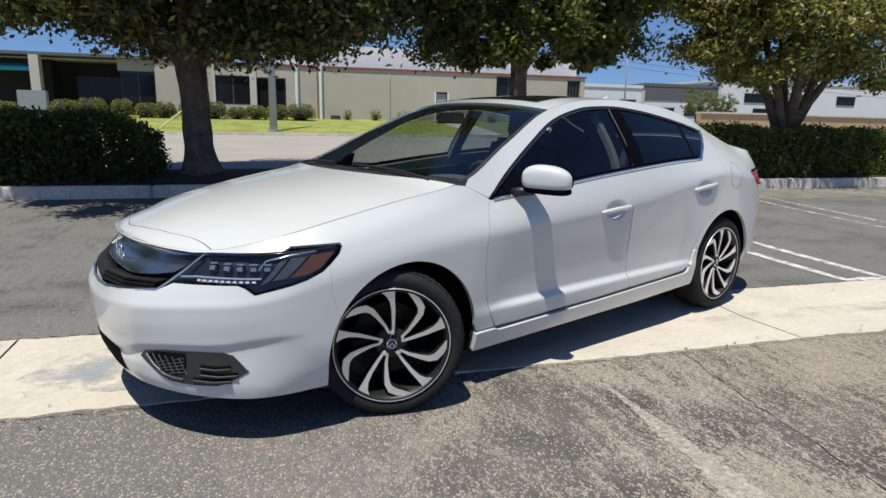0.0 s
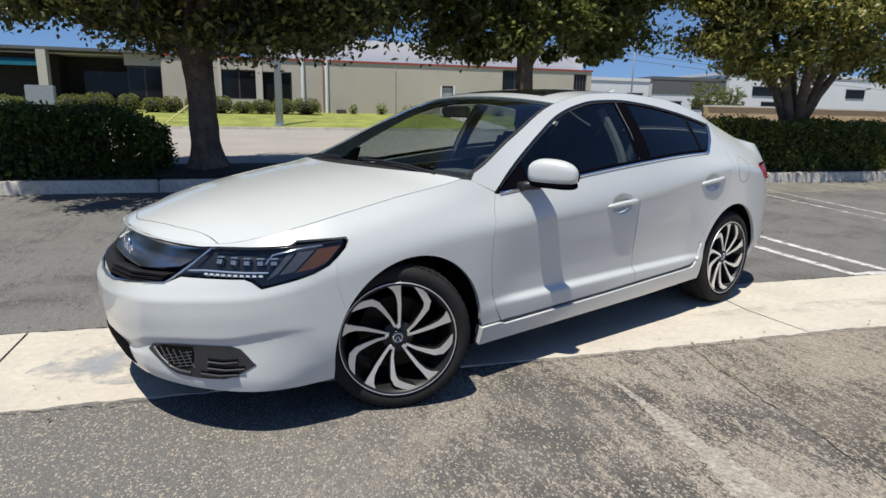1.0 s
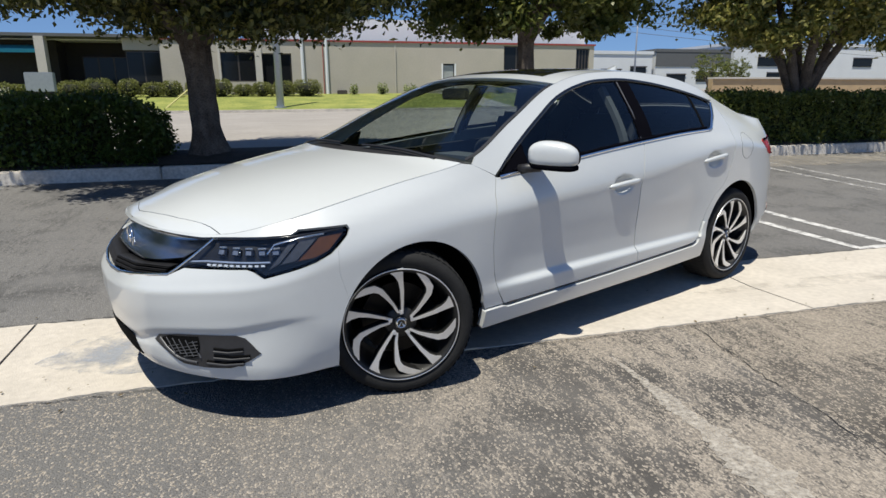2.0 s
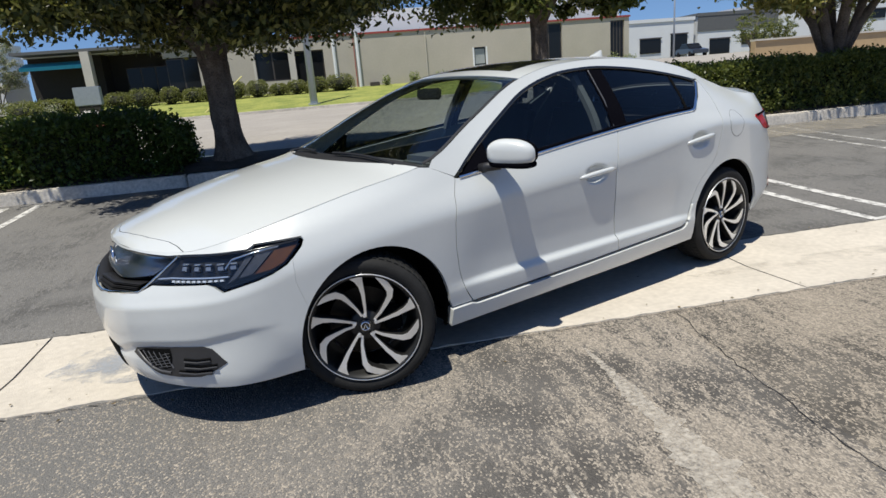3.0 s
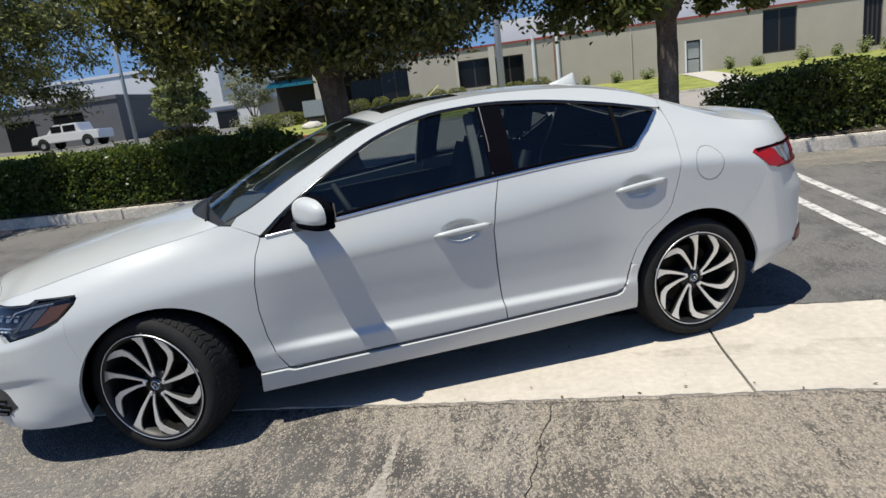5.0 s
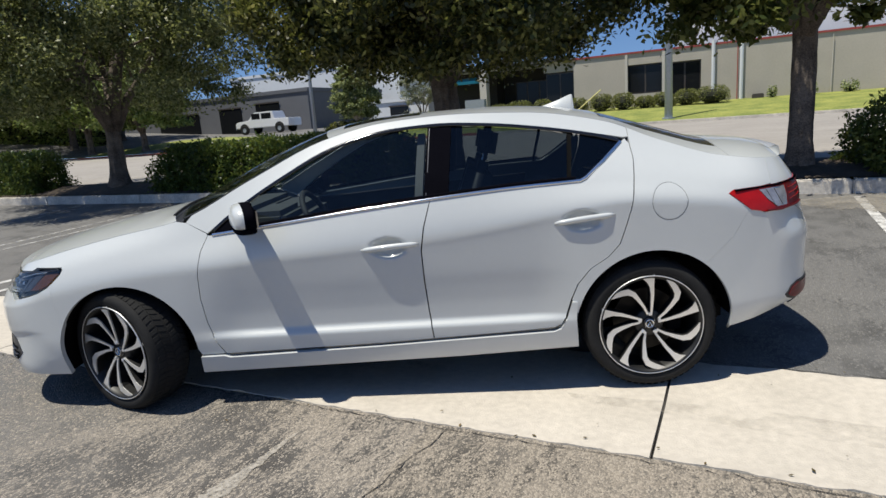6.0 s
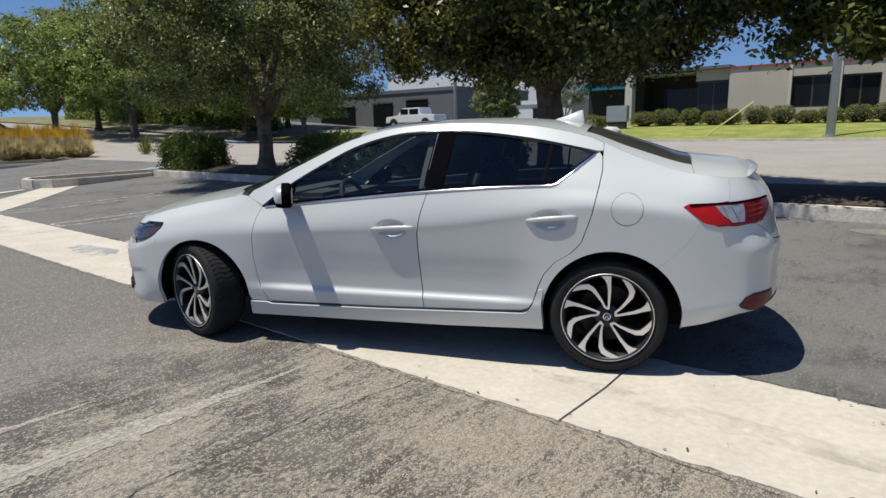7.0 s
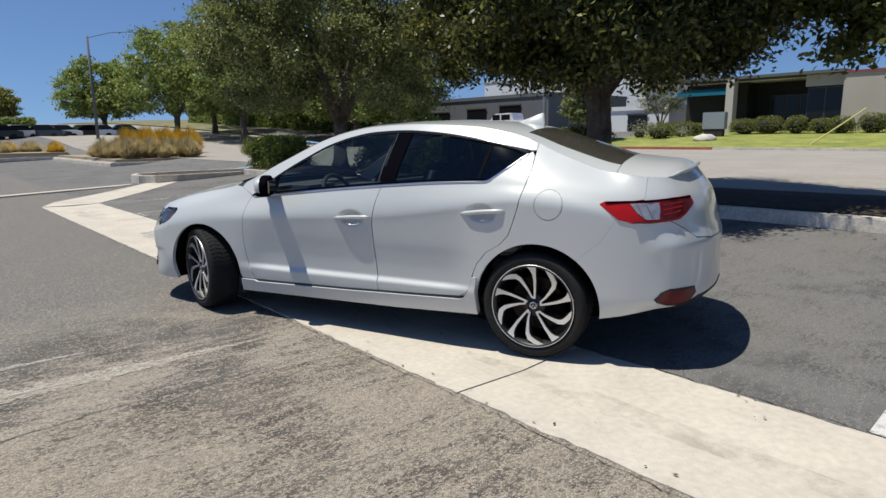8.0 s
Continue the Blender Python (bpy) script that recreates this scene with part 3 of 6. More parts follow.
# the rounded island at the end of the bays
end = [(-15.2, 5.3), (-15.0, 3.2), (-15.1, 2.6), (-15.5, 2.25), (-16.2, 2.2), (-16.8, 2.5), (-17.1, 3.2), (-17.2, 5.3), (-17.1, 7.3)]
kerb("kerb_island", end[::-1], 0.16, 0.10, 0.27, KERB_MAT, "rounded concrete kerb of the end island", 1.5)
isl = bumpy("island_bed", ([(u, v, 0.24) for u, v in end] + [(-15.2, 7.3, 0.3)], [], [tuple(range(len(end) + 1))]), SOIL)
isl.matrix_world = LOT
tagged(isl, "dark mulch of the end island", "planting bed", kind="structure")

# ---- buildings across the street ----
STUCCO = mat("tan_stucco", (0.43, 0.395, 0.34), 0.92, var=0.07, scale=1.2, bump=0.4, bscale=90)
STUCCO_LIGHT = mat("pale_stucco", (0.52, 0.49, 0.44), 0.9, var=0.06, scale=1.5, bump=0.3, bscale=90)
DARK_GLASS = mat("dark_window_glass", (0.012, 0.013, 0.015), 0.10, var=0.1, spec=0.25)
# the bright reflection in the door glass is painted as pale grey
GREY_PANE = mat("painted_reflection_pane", (0.30, 0.32, 0.31), 0.2, var=0.15, scale=2)
# near-black, so that the entrance recess carries its shade in the wall colour
DARK_WALL = mat("dark_recess_wall", (0.022, 0.018, 0.016), 0.8, var=0.2)
FRAME_BROWN = mat("bronze_frame", (0.06, 0.05, 0.045), 0.5, var=0.15)
WHITE_METAL = mat("white_metal_fascia", (0.70, 0.72, 0.74), 0.5, var=0.05, scale=2)
RED_TRIM = mat("red_roof_edge", (0.30, 0.05, 0.045), 0.6, var=0.15)
TEAL = mat("teal_awning", (0.05, 0.42, 0.52), 0.6, var=0.1, scale=4)
GALV = mat("galvanised_steel", (0.33, 0.37, 0.42), 0.5, 0.25, var=0.1, scale=6)
GREY_WALL = mat("grey_panel_wall", (0.13, 0.135, 0.15), 0.8, var=0.08, scale=1)
WHITE_WALL = mat("white_tilt_wall", (0.66, 0.68, 0.70), 0.85, var=0.05, scale=0.8)
DARK_BAND = mat("dark_grey_band", (0.11, 0.115, 0.12), 0.8, var=0.1)
TAN_FENCE = mat("tan_block_wall", (0.42, 0.30, 0.17), 0.9, var=0.12, scale=2)


def about(u, v, z, k):
    """Grows a plan laid out round a point by k."""
    return LOT @ Matrix.Translation((u, v, z)) @ Matrix.Scale(k, 4) @ Matrix.Translation((-u, -v, -z))


ACROSS = about(-1.24, -3.77, 1.28, 1.2487)  # the plots beyond the street


def wall_part(b, name, u0, u1, v0, v1, z0, z1, material, label="", bevel=0.0):
    return part(name, boxed(u0, u1, v0, v1, z0, z1, bevel=bevel), material, b, label)


def window_part(b, u0, u1, z0, z1, v, bars=1, name="window"):
    w = wall_part(b, name, u0, u1, v - 0.02, v + 0.04, z0, z1, FRAME_BROWN, "dark glazed window in a bronze frame")
    n = bars + 1
    for k in range(n):
        a, c = u0 + (u1 - u0) * k / n, u0 + (u1 - u0) * (k + 1) / n
        part("pane", boxed(a + 0.04, c - 0.04, v - 0.035, v - 0.024, z0 + 0.05, z1 - 0.05), DARK_GLASS, w)
    return w


def tan_building():
    b = thing("office_building", "low tan stucco building with dark windows and red roof edge", "building", ACROSS)
    F, D = 30.0, 30.35
    # front wall in piers and spandrels round the openings
    for u0, u1, z0, z1 in ((-6.5, -3.75, 1.2, 4.0), (-3.75, -2.0, 1.2, 2.0), (-3.75, -2.0, 3.45, 4.0), (-2.0, -1.75, 1.2, 4.0), (-1.75, -0.25, 3.4, 4.0), (-0.25, 7.8, 1.2, 4.0), (7.8, 8.63, 2.95, 4.0), (8.63, 11.46, 1.2, 4.0), (11.46, 13.02, 1.2, 1.86), (11.46, 13.02, 3.93, 4.0), (13.02, 15.95, 1.2, 4.0), (15.95, 16.8, 3.85, 4.0), (15.95, 16.8, 1.2, 1.6)):
        wall_part(b, "wall", u0, u1, F, D, z0, z1, STUCCO)
    wall_part(b, "wall", 16.8, 17.1, F, 52, 1.2, 4.0, STUCCO, "tan end wall")
    wall_part(b, "wall", -6.5, -6.2, D, 33, 1.2, 4.0, STUCCO)
    wall_part(b, "back_wall", -15.0, 17.1, 52, 52.3, 1.2, 5.5, STUCCO)
    wall_part(b, "roof", -15.0, 17.1, 31.4, 52, 4.0, 4.2, WHITE_METAL, "pale flat roof")
    wall_part(b, "roof_edge", -6.5, 17.16, F - 0.06, D + 0.02, 4.0, 4.09, RED_TRIM, "red roof edge strip")
    wall_part(b, "fascia", -1.5, 17.1, 31.2, 31.4, 4.05, 5.3, WHITE_METAL, "white set-back parapet")
    window_part(b, -3.72, -2.03, 2.02, 3.43, F + 0.15, 1)
    window_part(b, -1.72, -0.28, 1.36, 3.38, F + 0.2, 1, "entrance")
    window_part(b, 11.49, 12.99, 1.88, 3.91, F + 0.12, 1)
    window_part(b, 15.98, 16.77, 1.62, 3.83, F + 0.1, 3)
    d = wall_part(b, "door", 7.83, 8.60, F + 0.12, F + 0.18, 1.22, 2.93, DARK_GLASS, "glass door in a white frame")
    for z0, z1 in ((1.30, 2.02), (2.08, 2.86)):
        part("pane", boxed(7.93, 8.50, F + 0.105, F + 0.115, z0, z1), GREY_PANE, d, "pane with a pale reflection painted in")
    for u in (7.8, 8.55):
        part("door_frame", boxed(u, u + 0.08, F - 0.02, F + 0.2, 1.22, 2.95), WHITE_METAL, d)
    # pier and header left of the plain wall, recessed dark entrance
    wall_part(b, "pier", -3.85, -3.72, F - 0.05, F, 1.3, 4.0, STUCCO_LIGHT)
    wall_part(b, "pier", -2.05, -1.72, F - 0.05, F - 0.003, 1.3, 4.0, STUCCO_LIGHT)
    wall_part(b, "header", -8.2, -6.5, F + 0.3, F + 0.6, 3.5, 4.05, STUCCO, "tan header over the entrance")
    wall_part(b, "entrance_back", -15, -6.5, 32.8, 33.0, 1.2, 4.0, DARK_WALL, "entrance wall with the recess shade put into its colour")
    window_part(b, -8.1, -6.55, 1.9, 3.45, F + 0.4, 1)
    window_part(b, -10.6, -8.4, 1.3, 3.3, 32.6, 2)
    wall_part(b, "canopy_roof", -14.9, -6.5, F - 0.1, 33, 4.06, 4.2, DARK_BAND, "dark canopy edge")
    wall_part(b, "column", -11.82, -11.42, F - 0.2, F + 0.3, 1.2, 4.05, STUCCO_LIGHT, "pale square column")
    bm = bmesh.new()
    vs = [bm.verts.new(p) for p in ((-14.7, 30.9, 3.72), (-11.8, 30.9, 3.72), (-11.8, 30.1, 3.50), (-14.7, 30.1, 3.50), (-11.8, 30.1, 3.33), (-14.7, 30.1, 3.33), (-14.7, 30.9, 3.45), (-11.8, 30.9, 3.45))]
    for q in ((0, 3, 2, 1), (3, 5, 4, 2), (5, 6, 7, 4), (0, 6, 5, 3), (1, 2, 4, 7), (0, 1, 7, 6)):
        bm.faces.new([vs[i] for i in q])
    part("awning", bm, TEAL, b, "teal blue awning")
    wall_part(b, "side_wing", -14.8, -11.4, 31.5, 33, 1.2, 4.05, DARK_WALL)
    for u, r, paint, say in ((0.30, 0.085, WHITE_METAL, "white downpipe"), (1.36, 0.022, RED_TRIM, "thin rust-red pipe"), (1.53, 0.085, WHITE_METAL, "white downpipe"), (5.2, 0.018, STUCCO_LIGHT, "thin pale conduit")):
        bm = bmesh.new()
        tube(bm, [(u, F - 0.09, 1.3), (u, F - 0.09, 4.2 if r > 0.05 else 3.9)], r, 8)
        part("downpipe", bm, paint, b, say)
    bm = boxed(2.0, 2.5, F - 0.5, F - 0.15, 1.3, 1.55, bevel=0.03)
    part("meter_box", bm, FRAME_BROWN, b)
    return b


tan_building()
sheet("pavement_path", [9.6, 10.4, 11.3], [28.15, 30, 32, 34, 36, 38.3], mat("pale_path_concrete", (0.46, 0.43, 0.38), 0.9, var=0.1, scale=2), "pale concrete path from the street to a door", "path", lift=0.02)


def far_building(name, label, u0, u1, v0, v1, z0, z1, wall, band=None, openings=()):
    b = thing(name, label, "building", ACROSS if u0 > 0 else LOT)
    wall_part(b, "wall", u0, u1, v0, v1, z0, z1, wall)
    wall_part(b, "parapet", u0 - 0.1, u1 + 0.1, v0 - 0.1, v1, z1 + 0.003, z1 + 0.35, band or wall)
    if band:
        wall_part(b, "band", u0 - 0.06, u1 + 0.06, v0 - 0.06, v0 - 0.004, z1 - 1.6, z1, band, "dark upper band")
    for a, c, e, f in openings:
        w = wall_part(b, "window", a, c, v0 - 0.08, v0 - 0.01, e, f, DARK_GLASS, "dark opening")
        part("frame", boxed(a - 0.1, c + 0.1, v0 - 0.13, v0 - 0.085, f, f + 0.12), FRAME_BROWN, w)
    return b


far_building("warehouse", "white warehouse with dark loading openings", 33.0, 41.0, 60, 80, 1.0, 5.6, WHITE_WALL, None, ((34.5, 37.0, 2.4, 3.9), (38.2, 40.2, 1.9, 4.2)))
far_building("warehouse", "grey-banded low commercial building", 41.5, 51.5, 60, 80, 0.5, 5.9, WHITE_WALL, DARK_BAND, ((43, 45.5, 1.2, 3.4), (47, 50, 2.6, 3.6)))
far_building("warehouse", "long white warehouse wall with louvres", 52.0, 82.0, 60, 82, 0.5, 6.8, WHITE_WALL, None, ((55.5, 59, 4.4, 5.4), (63, 66, 4.4, 5.4), (70, 73, 4.4, 5.4), (57, 60, 1.0, 3.6)))
far_building("workshop", "grey panelled workshop with a dark opening", -62.0, -35.4, 46, 60, 1.0, 5.2, GREY_WALL, None, ((-47, -44, 1.4, 4.2), (-42, -39, 3.2, 4.4), (-56, -50, 1.4, 4.0)))
far_building("workshop", "pale blue-grey metal shed behind", -60.0, -34.0, 62, 80, 1.0, 8.8, WHITE_METAL, None, ())
fence = thing("block_wall", "tan block garden wall beyond the street", "wall", ACROSS)
for k in range(12):
    part("wall_panel", boxed(19.5 + k * 4.0, 23.46 + k * 4.0, 22.5 + k * 0.5, 22.8 + k * 0.5, 0.5, 1.95), TAN_FENCE, fence)
    part("wall_cap", boxed(19.5 + k * 4.0, 23.46 + k * 4.0, 22.42 + k * 0.5, 22.88 + k * 0.5, 1.953, 2.03), STUCCO_LIGHT, fence)


def street_pole(u, v, z, height, radius, label, arm=0.0, material=None):
    p = thing("street_lamp", label, "street lamp", LOT @ pose(u, v, z))
    bm = bmesh.new()
    tube(bm, [(0, 0, 0), (0, 0, height * 0.5), (0, 0, height)], [radius, radius * 0.85, radius * 0.65], 16)
    part("pole", bm, material or GALV, p, smooth=True)
    bm = bmesh.new()
    tube(bm, [(0, 0, -0.05), (0, 0, 0.06)], radius * 1.6, 12)
    part("base_plate", bm, material or GALV, p)
    if arm:
        bm = bmesh.new()
        tube(bm, [(0, 0, height - 0.15), (arm * 0.3, arm * 0.55, height + 0.35), (arm * 0.55, arm * 1.0, height + 0.45), (arm * 0.7, arm * 1.35, height + 0.42)], 0.03, 8)
        part("arm", bm, material or GALV, p)
        bm = boxed(-0.12, 0.12, -0.35, 0.35, -0.08, 0.06, bevel=0.03)
        bm.transform(pose(arm * 0.78, arm * 1.5, height + 0.40, 0, 0, -20))
        part("lamp_head", bm, DARK_BAND, p)
    return p


street_pole(-1.0, 28.9, 0.70, 10.0, 0.19, "plain galvanised steel pole on the lawn")
street_pole(-59.5, 11.0, ground_z(11) + climb(-59.5), 9.0, 0.14, "tall dark street lamp with a curved arm", 3.0, DARK_BAND)
street_pole(-23.5, 30.7, 0.85, 8.6, 0.13, "pale grey steel pole at a yard entrance")
far_building("shed", "small white shed with a dark doorway", -27.5, -21.5, 44, 48, 1.2, 3.3, WHITE_WALL, None, ((-25.2, -23.4, 1.3, 2.9),))
street_pole(33.0, 50.9, 1.5, 8.7, 0.09, "thin grey pole far away")
# overhead wires
for k in range(3):
    bm = bmesh.new()
    tube(bm, [(24 + 8 * i, 46 + 1.5 * i, 7.6 - 0.5 * k - 0.25 * i + 0.02 * (i - 4) ** 2) for i in range(9)], 0.02, 4)
    w = part("overhead_wire", bm, DARK_BAND)
    w.matrix_world = ACROSS
    tagged(w, "thin overhead power wire", "wire", "overhead wires")
# sign box and rock on the lawn
sg = thing("utility_box", "grey utility cabinet on a plinth on the lawn", "utility box", LOT @ pose(-13.1, 33.9, ground_z(33.9)))
part("cabinet", boxed(-0.68, 0.68, -0.19, 0.19, 0.42, 1.42, bevel=0.03), mat("cabinet_paint", (0.24, 0.27, 0.31), 0.6), sg)
part("plinth", boxed(-0.56, 0.56, -0.15, 0.15, -0.1, 0.416), DARK_WALL, sg)
bm = bmesh.new()
bmesh.ops.create_icosphere(bm, subdivisions=3, radius=0.62)
for v in bm.verts:
    v.co *= 1 + 0.2 * noise.noise(v.co * 3)
    v.co.z *= 0.5
rk = part("boulder", bm, STUCCO_LIGHT, smooth=True)
rk.matrix_world = LOT @ pose(-12.5, 31.5, ground_z(31.5) + 0.05)
tagged(rk, "pale rounded boulder beside the utility cabinet", "boulder")
bm = bmesh.new()
tube(bm, [(0, 0, -0.05), (0.95, 0.3, 0.75), (2.0, 0.6, 1.62)], 0.04, 6)
st = part("wooden_stake", bm, mat("pale_stake", (0.55, 0.5, 0.2), 0.7))
st.matrix_world = LOT @ pose(-6.47, 29.46, ground_z(29.46))
tagged(st, "leaning pale yellow stake in the lawn", "stake")

# ---- trees, hedges and shrubs ----
BARK = mat("grey_bark", (0.055, 0.044, 0.036), 0.95, var=0.4, scale=5, bump=1.0, bscale=22, tone=(0.16, 0.13, 0.105))
BARK_PALE = mat("pale_bark", (0.42, 0.38, 0.32), 0.95, var=0.3, scale=6, bump=0.8, bscale=28)
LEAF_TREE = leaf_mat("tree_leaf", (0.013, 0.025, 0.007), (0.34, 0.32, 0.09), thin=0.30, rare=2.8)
# lighter copy of the hedge leaf, with the sun on that hedge put into its greens
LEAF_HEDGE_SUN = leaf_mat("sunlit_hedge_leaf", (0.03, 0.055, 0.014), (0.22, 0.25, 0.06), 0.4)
# brighter copy of the tree leaf: sunlight is put into the colour
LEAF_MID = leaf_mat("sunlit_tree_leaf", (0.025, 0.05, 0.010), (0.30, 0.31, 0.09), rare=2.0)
LEAF_OLIVE = leaf_mat("olive_leaf", (0.05, 0.075, 0.018), (0.50, 0.44, 0.14), rare=1.5)
LEAF_GREY = leaf_mat("grey_green_leaf", (0.022, 0.042, 0.012), (0.42, 0.43, 0.20), rare=1.7, thin=0.45)
LEAF_LILAC = leaf_mat("pale_lilac_bloom", (0.16, 0.20, 0.09), (0.62, 0.58, 0.52), 0.7)
LEAF_PALE = leaf_mat("pale_green_leaf", (0.09, 0.13, 0.045), (0.50, 0.54, 0.27), 0.6)
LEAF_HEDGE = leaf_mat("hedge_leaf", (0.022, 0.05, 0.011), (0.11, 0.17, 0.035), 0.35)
LEAF_SHRUB = leaf_mat("shrub_leaf", (0.09, 0.11, 0.028), (0.29, 0.285, 0.105))
LEAF_DRY = leaf_mat("dry_grass_blade", (0.48, 0.36, 0.20), (0.84, 0.69, 0.46), 0.8)
LEAF_GOLD = leaf_mat("golden_blade", (0.62, 0.34, 0.02), (0.82, 0.54, 0.08), 0.8)
LEAF_FAR = leaf_mat("far_leaf", (0.09, 0.16, 0.035), (0.40, 0.46, 0.15), rare=1.2)
# near-black filling: the shade deep between the leaves is put into its colour
HEDGE_CORE = mat("hedge_core_shade", (0.016, 0.018, 0.010), 1.0, var=0.4, scale=20)


def tree(name, u, v, z, height, spread, low, trunk, seed, count, leaf, label, lean=0.0, size=0.125, fork=None, deep=1.0, aside=(0.0, 0.0), bark=None, bare=0.3, clumps=230, skirt=0.0):
    """A tapered trunk with limbs, and a crown of loose leaves gathered in clumps round the twigs."""
    rng, rnd = np.random.default_rng(seed), random.Random(seed)
    t = thing(name, label, "tree", LOT @ pose(u, v, z))
    bm = bmesh.new()
    fork = fork or low * 0.92
    pts = [(0, 0, -0.1), (lean * 0.1, 0, 0.10), (lean * 0.3, 0.02, fork * 0.4), (lean * 0.6, 0, fork * 0.75), (lean, 0, fork)]
    up = curve(*[(p[2], r) for p, r in zip(pts, (1.85, 1.3, 1.0, 0.94, 0.98))])
    side = curve(*[(p[2], p[0]) for p in pts])
    hs = np.linspace(-0.1, fork, 26)
    crown_of = [(fork + 0.10, 0.86), (fork + 0.20, 0.62), (fork + 0.26, 0.30)]
    tube(bm, [(side(h), 0, h) for h in hs] + [(lean, 0, h) for h, _ in crown_of], [trunk * up(h) for h in hs] + [trunk * r for _, r in crown_of], 30)
    for vv in bm.verts:
        # flutes that run up the stem, and knots
        way = Vector((vv.co.x - side(vv.co.z), vv.co.y, 0))
        if way.length > 1e-4:
            n = way.normalized()
            flute = noise.noise(Vector((n.x * 2.6, n.y * 2.6, vv.co.z * 0.7 + seed))) + 0.5 * noise.noise(Vector((n.x * 6, n.y * 6, vv.co.z * 2.5)))
            vv.co += n * flute * trunk * (0.38 + 0.25 * max(0, 1 - vv.co.z / 0.4))
    part("trunk", bm, bark or BARK, t, "grey furrowed trunk", smooth=True)
    bm, tips = bmesh.new(), []
    n = 7
    for k in range(n):
        a = k * math.tau / n + rnd.uniform(-0.35, 0.35)
        reach = spread * rnd.uniform(0.55, 0.95)
        top_z = low + (height - low) * rnd.uniform(0.25, 0.8)
        p0 = Vector((lean + math.cos(a) * trunk * 0.25, math.sin(a) * trunk * 0.25, fork - 0.30))
        p3 = Vector((math.cos(a) * reach, math.sin(a) * reach, top_z))
        p1 = p0 + Vector((math.cos(a) * reach * 0.18, math.sin(a) * reach * 0.18, (top_z - fork) * 0.35))
        p2 = p0.lerp(p3, 0.6) + Vector((0, 0, (top_z - fork) * 0.2))
        line = [p0, p1, p2, p3]
        tube(bm, line, [trunk * 0.72, trunk * 0.50, trunk * 0.28, trunk * 0.08], 10)
        tips += [p2, p3]
        for j in range(5):
            q = p1.lerp(p3, rnd.uniform(0.1, 0.95))
            d = Vector((rnd.uniform(-1, 1), rnd.uniform(-1, 1), rnd.uniform(-0.35, 0.8))) * spread * 0.4
            tube(bm, [q, q + d * 0.5 + Vector((0, 0, 0.08)), q + d], [trunk * 0.2, trunk * 0.12, trunk * 0.04], 5)
            tips += [q + d, q + d * 0.5]
    part("limb_frame", bm, bark or BARK, t, "spreading limbs", smooth=True)
    # clumps: on the twigs, and over the crown's outside down to its hanging skirts
    centres = [np.array(p) for p in tips]
    while len(centres) < clumps:
        a, h = rnd.uniform(0, math.tau), rnd.random()
        env = spread * (0.72 + 0.34 * math.sin(math.pi * min(1, h * 0.9 + 0.1))) * math.sqrt(rnd.uniform(0.12, 1.0))
        centres.append(np.array([math.cos(a) * env, math.sin(a) * env, low + (height - low) * h * (1 - 0.22 * (env / spread) ** 2)]))
    centres = np.array(centres) * (1, deep, 1) + (*aside, 0)
    pick = rng.integers(0, len(centres), count)
    rad = rng.uniform(0.11, 0.33, len(centres))[pick] * spread / 3.2
    off = rng.normal(size=(count, 3)) * rad[:, None] * (1, 1, 0.62)
    spots = centres[pick] + off
    spots = spots[spots[:, 2] > low * 0.80 + skirt * np.maximum(0, -spots[:, 0]) + rng.uniform(0, 0.35, len(spots))]
    spots = spots[(np.hypot(spots[:, 0], spots[:, 1]) > spread * bare) | (spots[:, 2] > low + 1.3)]
    quads("crown", leaf_quads(rng, spots, size, size * 0.5, 0.9), leaf, t, "dense crown of small leathery leaves")
    return t


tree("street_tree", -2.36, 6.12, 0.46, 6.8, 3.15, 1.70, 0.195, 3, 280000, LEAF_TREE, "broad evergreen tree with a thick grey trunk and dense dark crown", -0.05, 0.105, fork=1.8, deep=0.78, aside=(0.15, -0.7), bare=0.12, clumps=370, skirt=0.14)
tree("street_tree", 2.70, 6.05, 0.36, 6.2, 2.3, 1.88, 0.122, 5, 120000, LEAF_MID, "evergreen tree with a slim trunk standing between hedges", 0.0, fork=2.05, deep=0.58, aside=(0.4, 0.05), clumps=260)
tree("street_tree", 8.35, 6.2, 0.36, 6.0, 2.35, 1.75, 0.16, 8, 75000, LEAF_OLIVE, "evergreen tree with forked limbs and yellowish leaves", 0.12, fork=0.95, deep=0.62, aside=(-0.3, -0.12), clumps=190)
tree("street_tree", -10.65, 6.1, 0.36, 6.4, 3.3, 1.8, 0.17, 11, 130000, LEAF_GREY, "grey-green tree with a slim dark trunk in a planting bed", 0.1, 0.095, clumps=340)
tree("street_tree", 14.3, 6.3, 0.36, 6.0, 3.0, 1.9, 0.2, 13, 30000, LEAF_OLIVE, "further evergreen tree along the hedge", 0.0, 0.12)


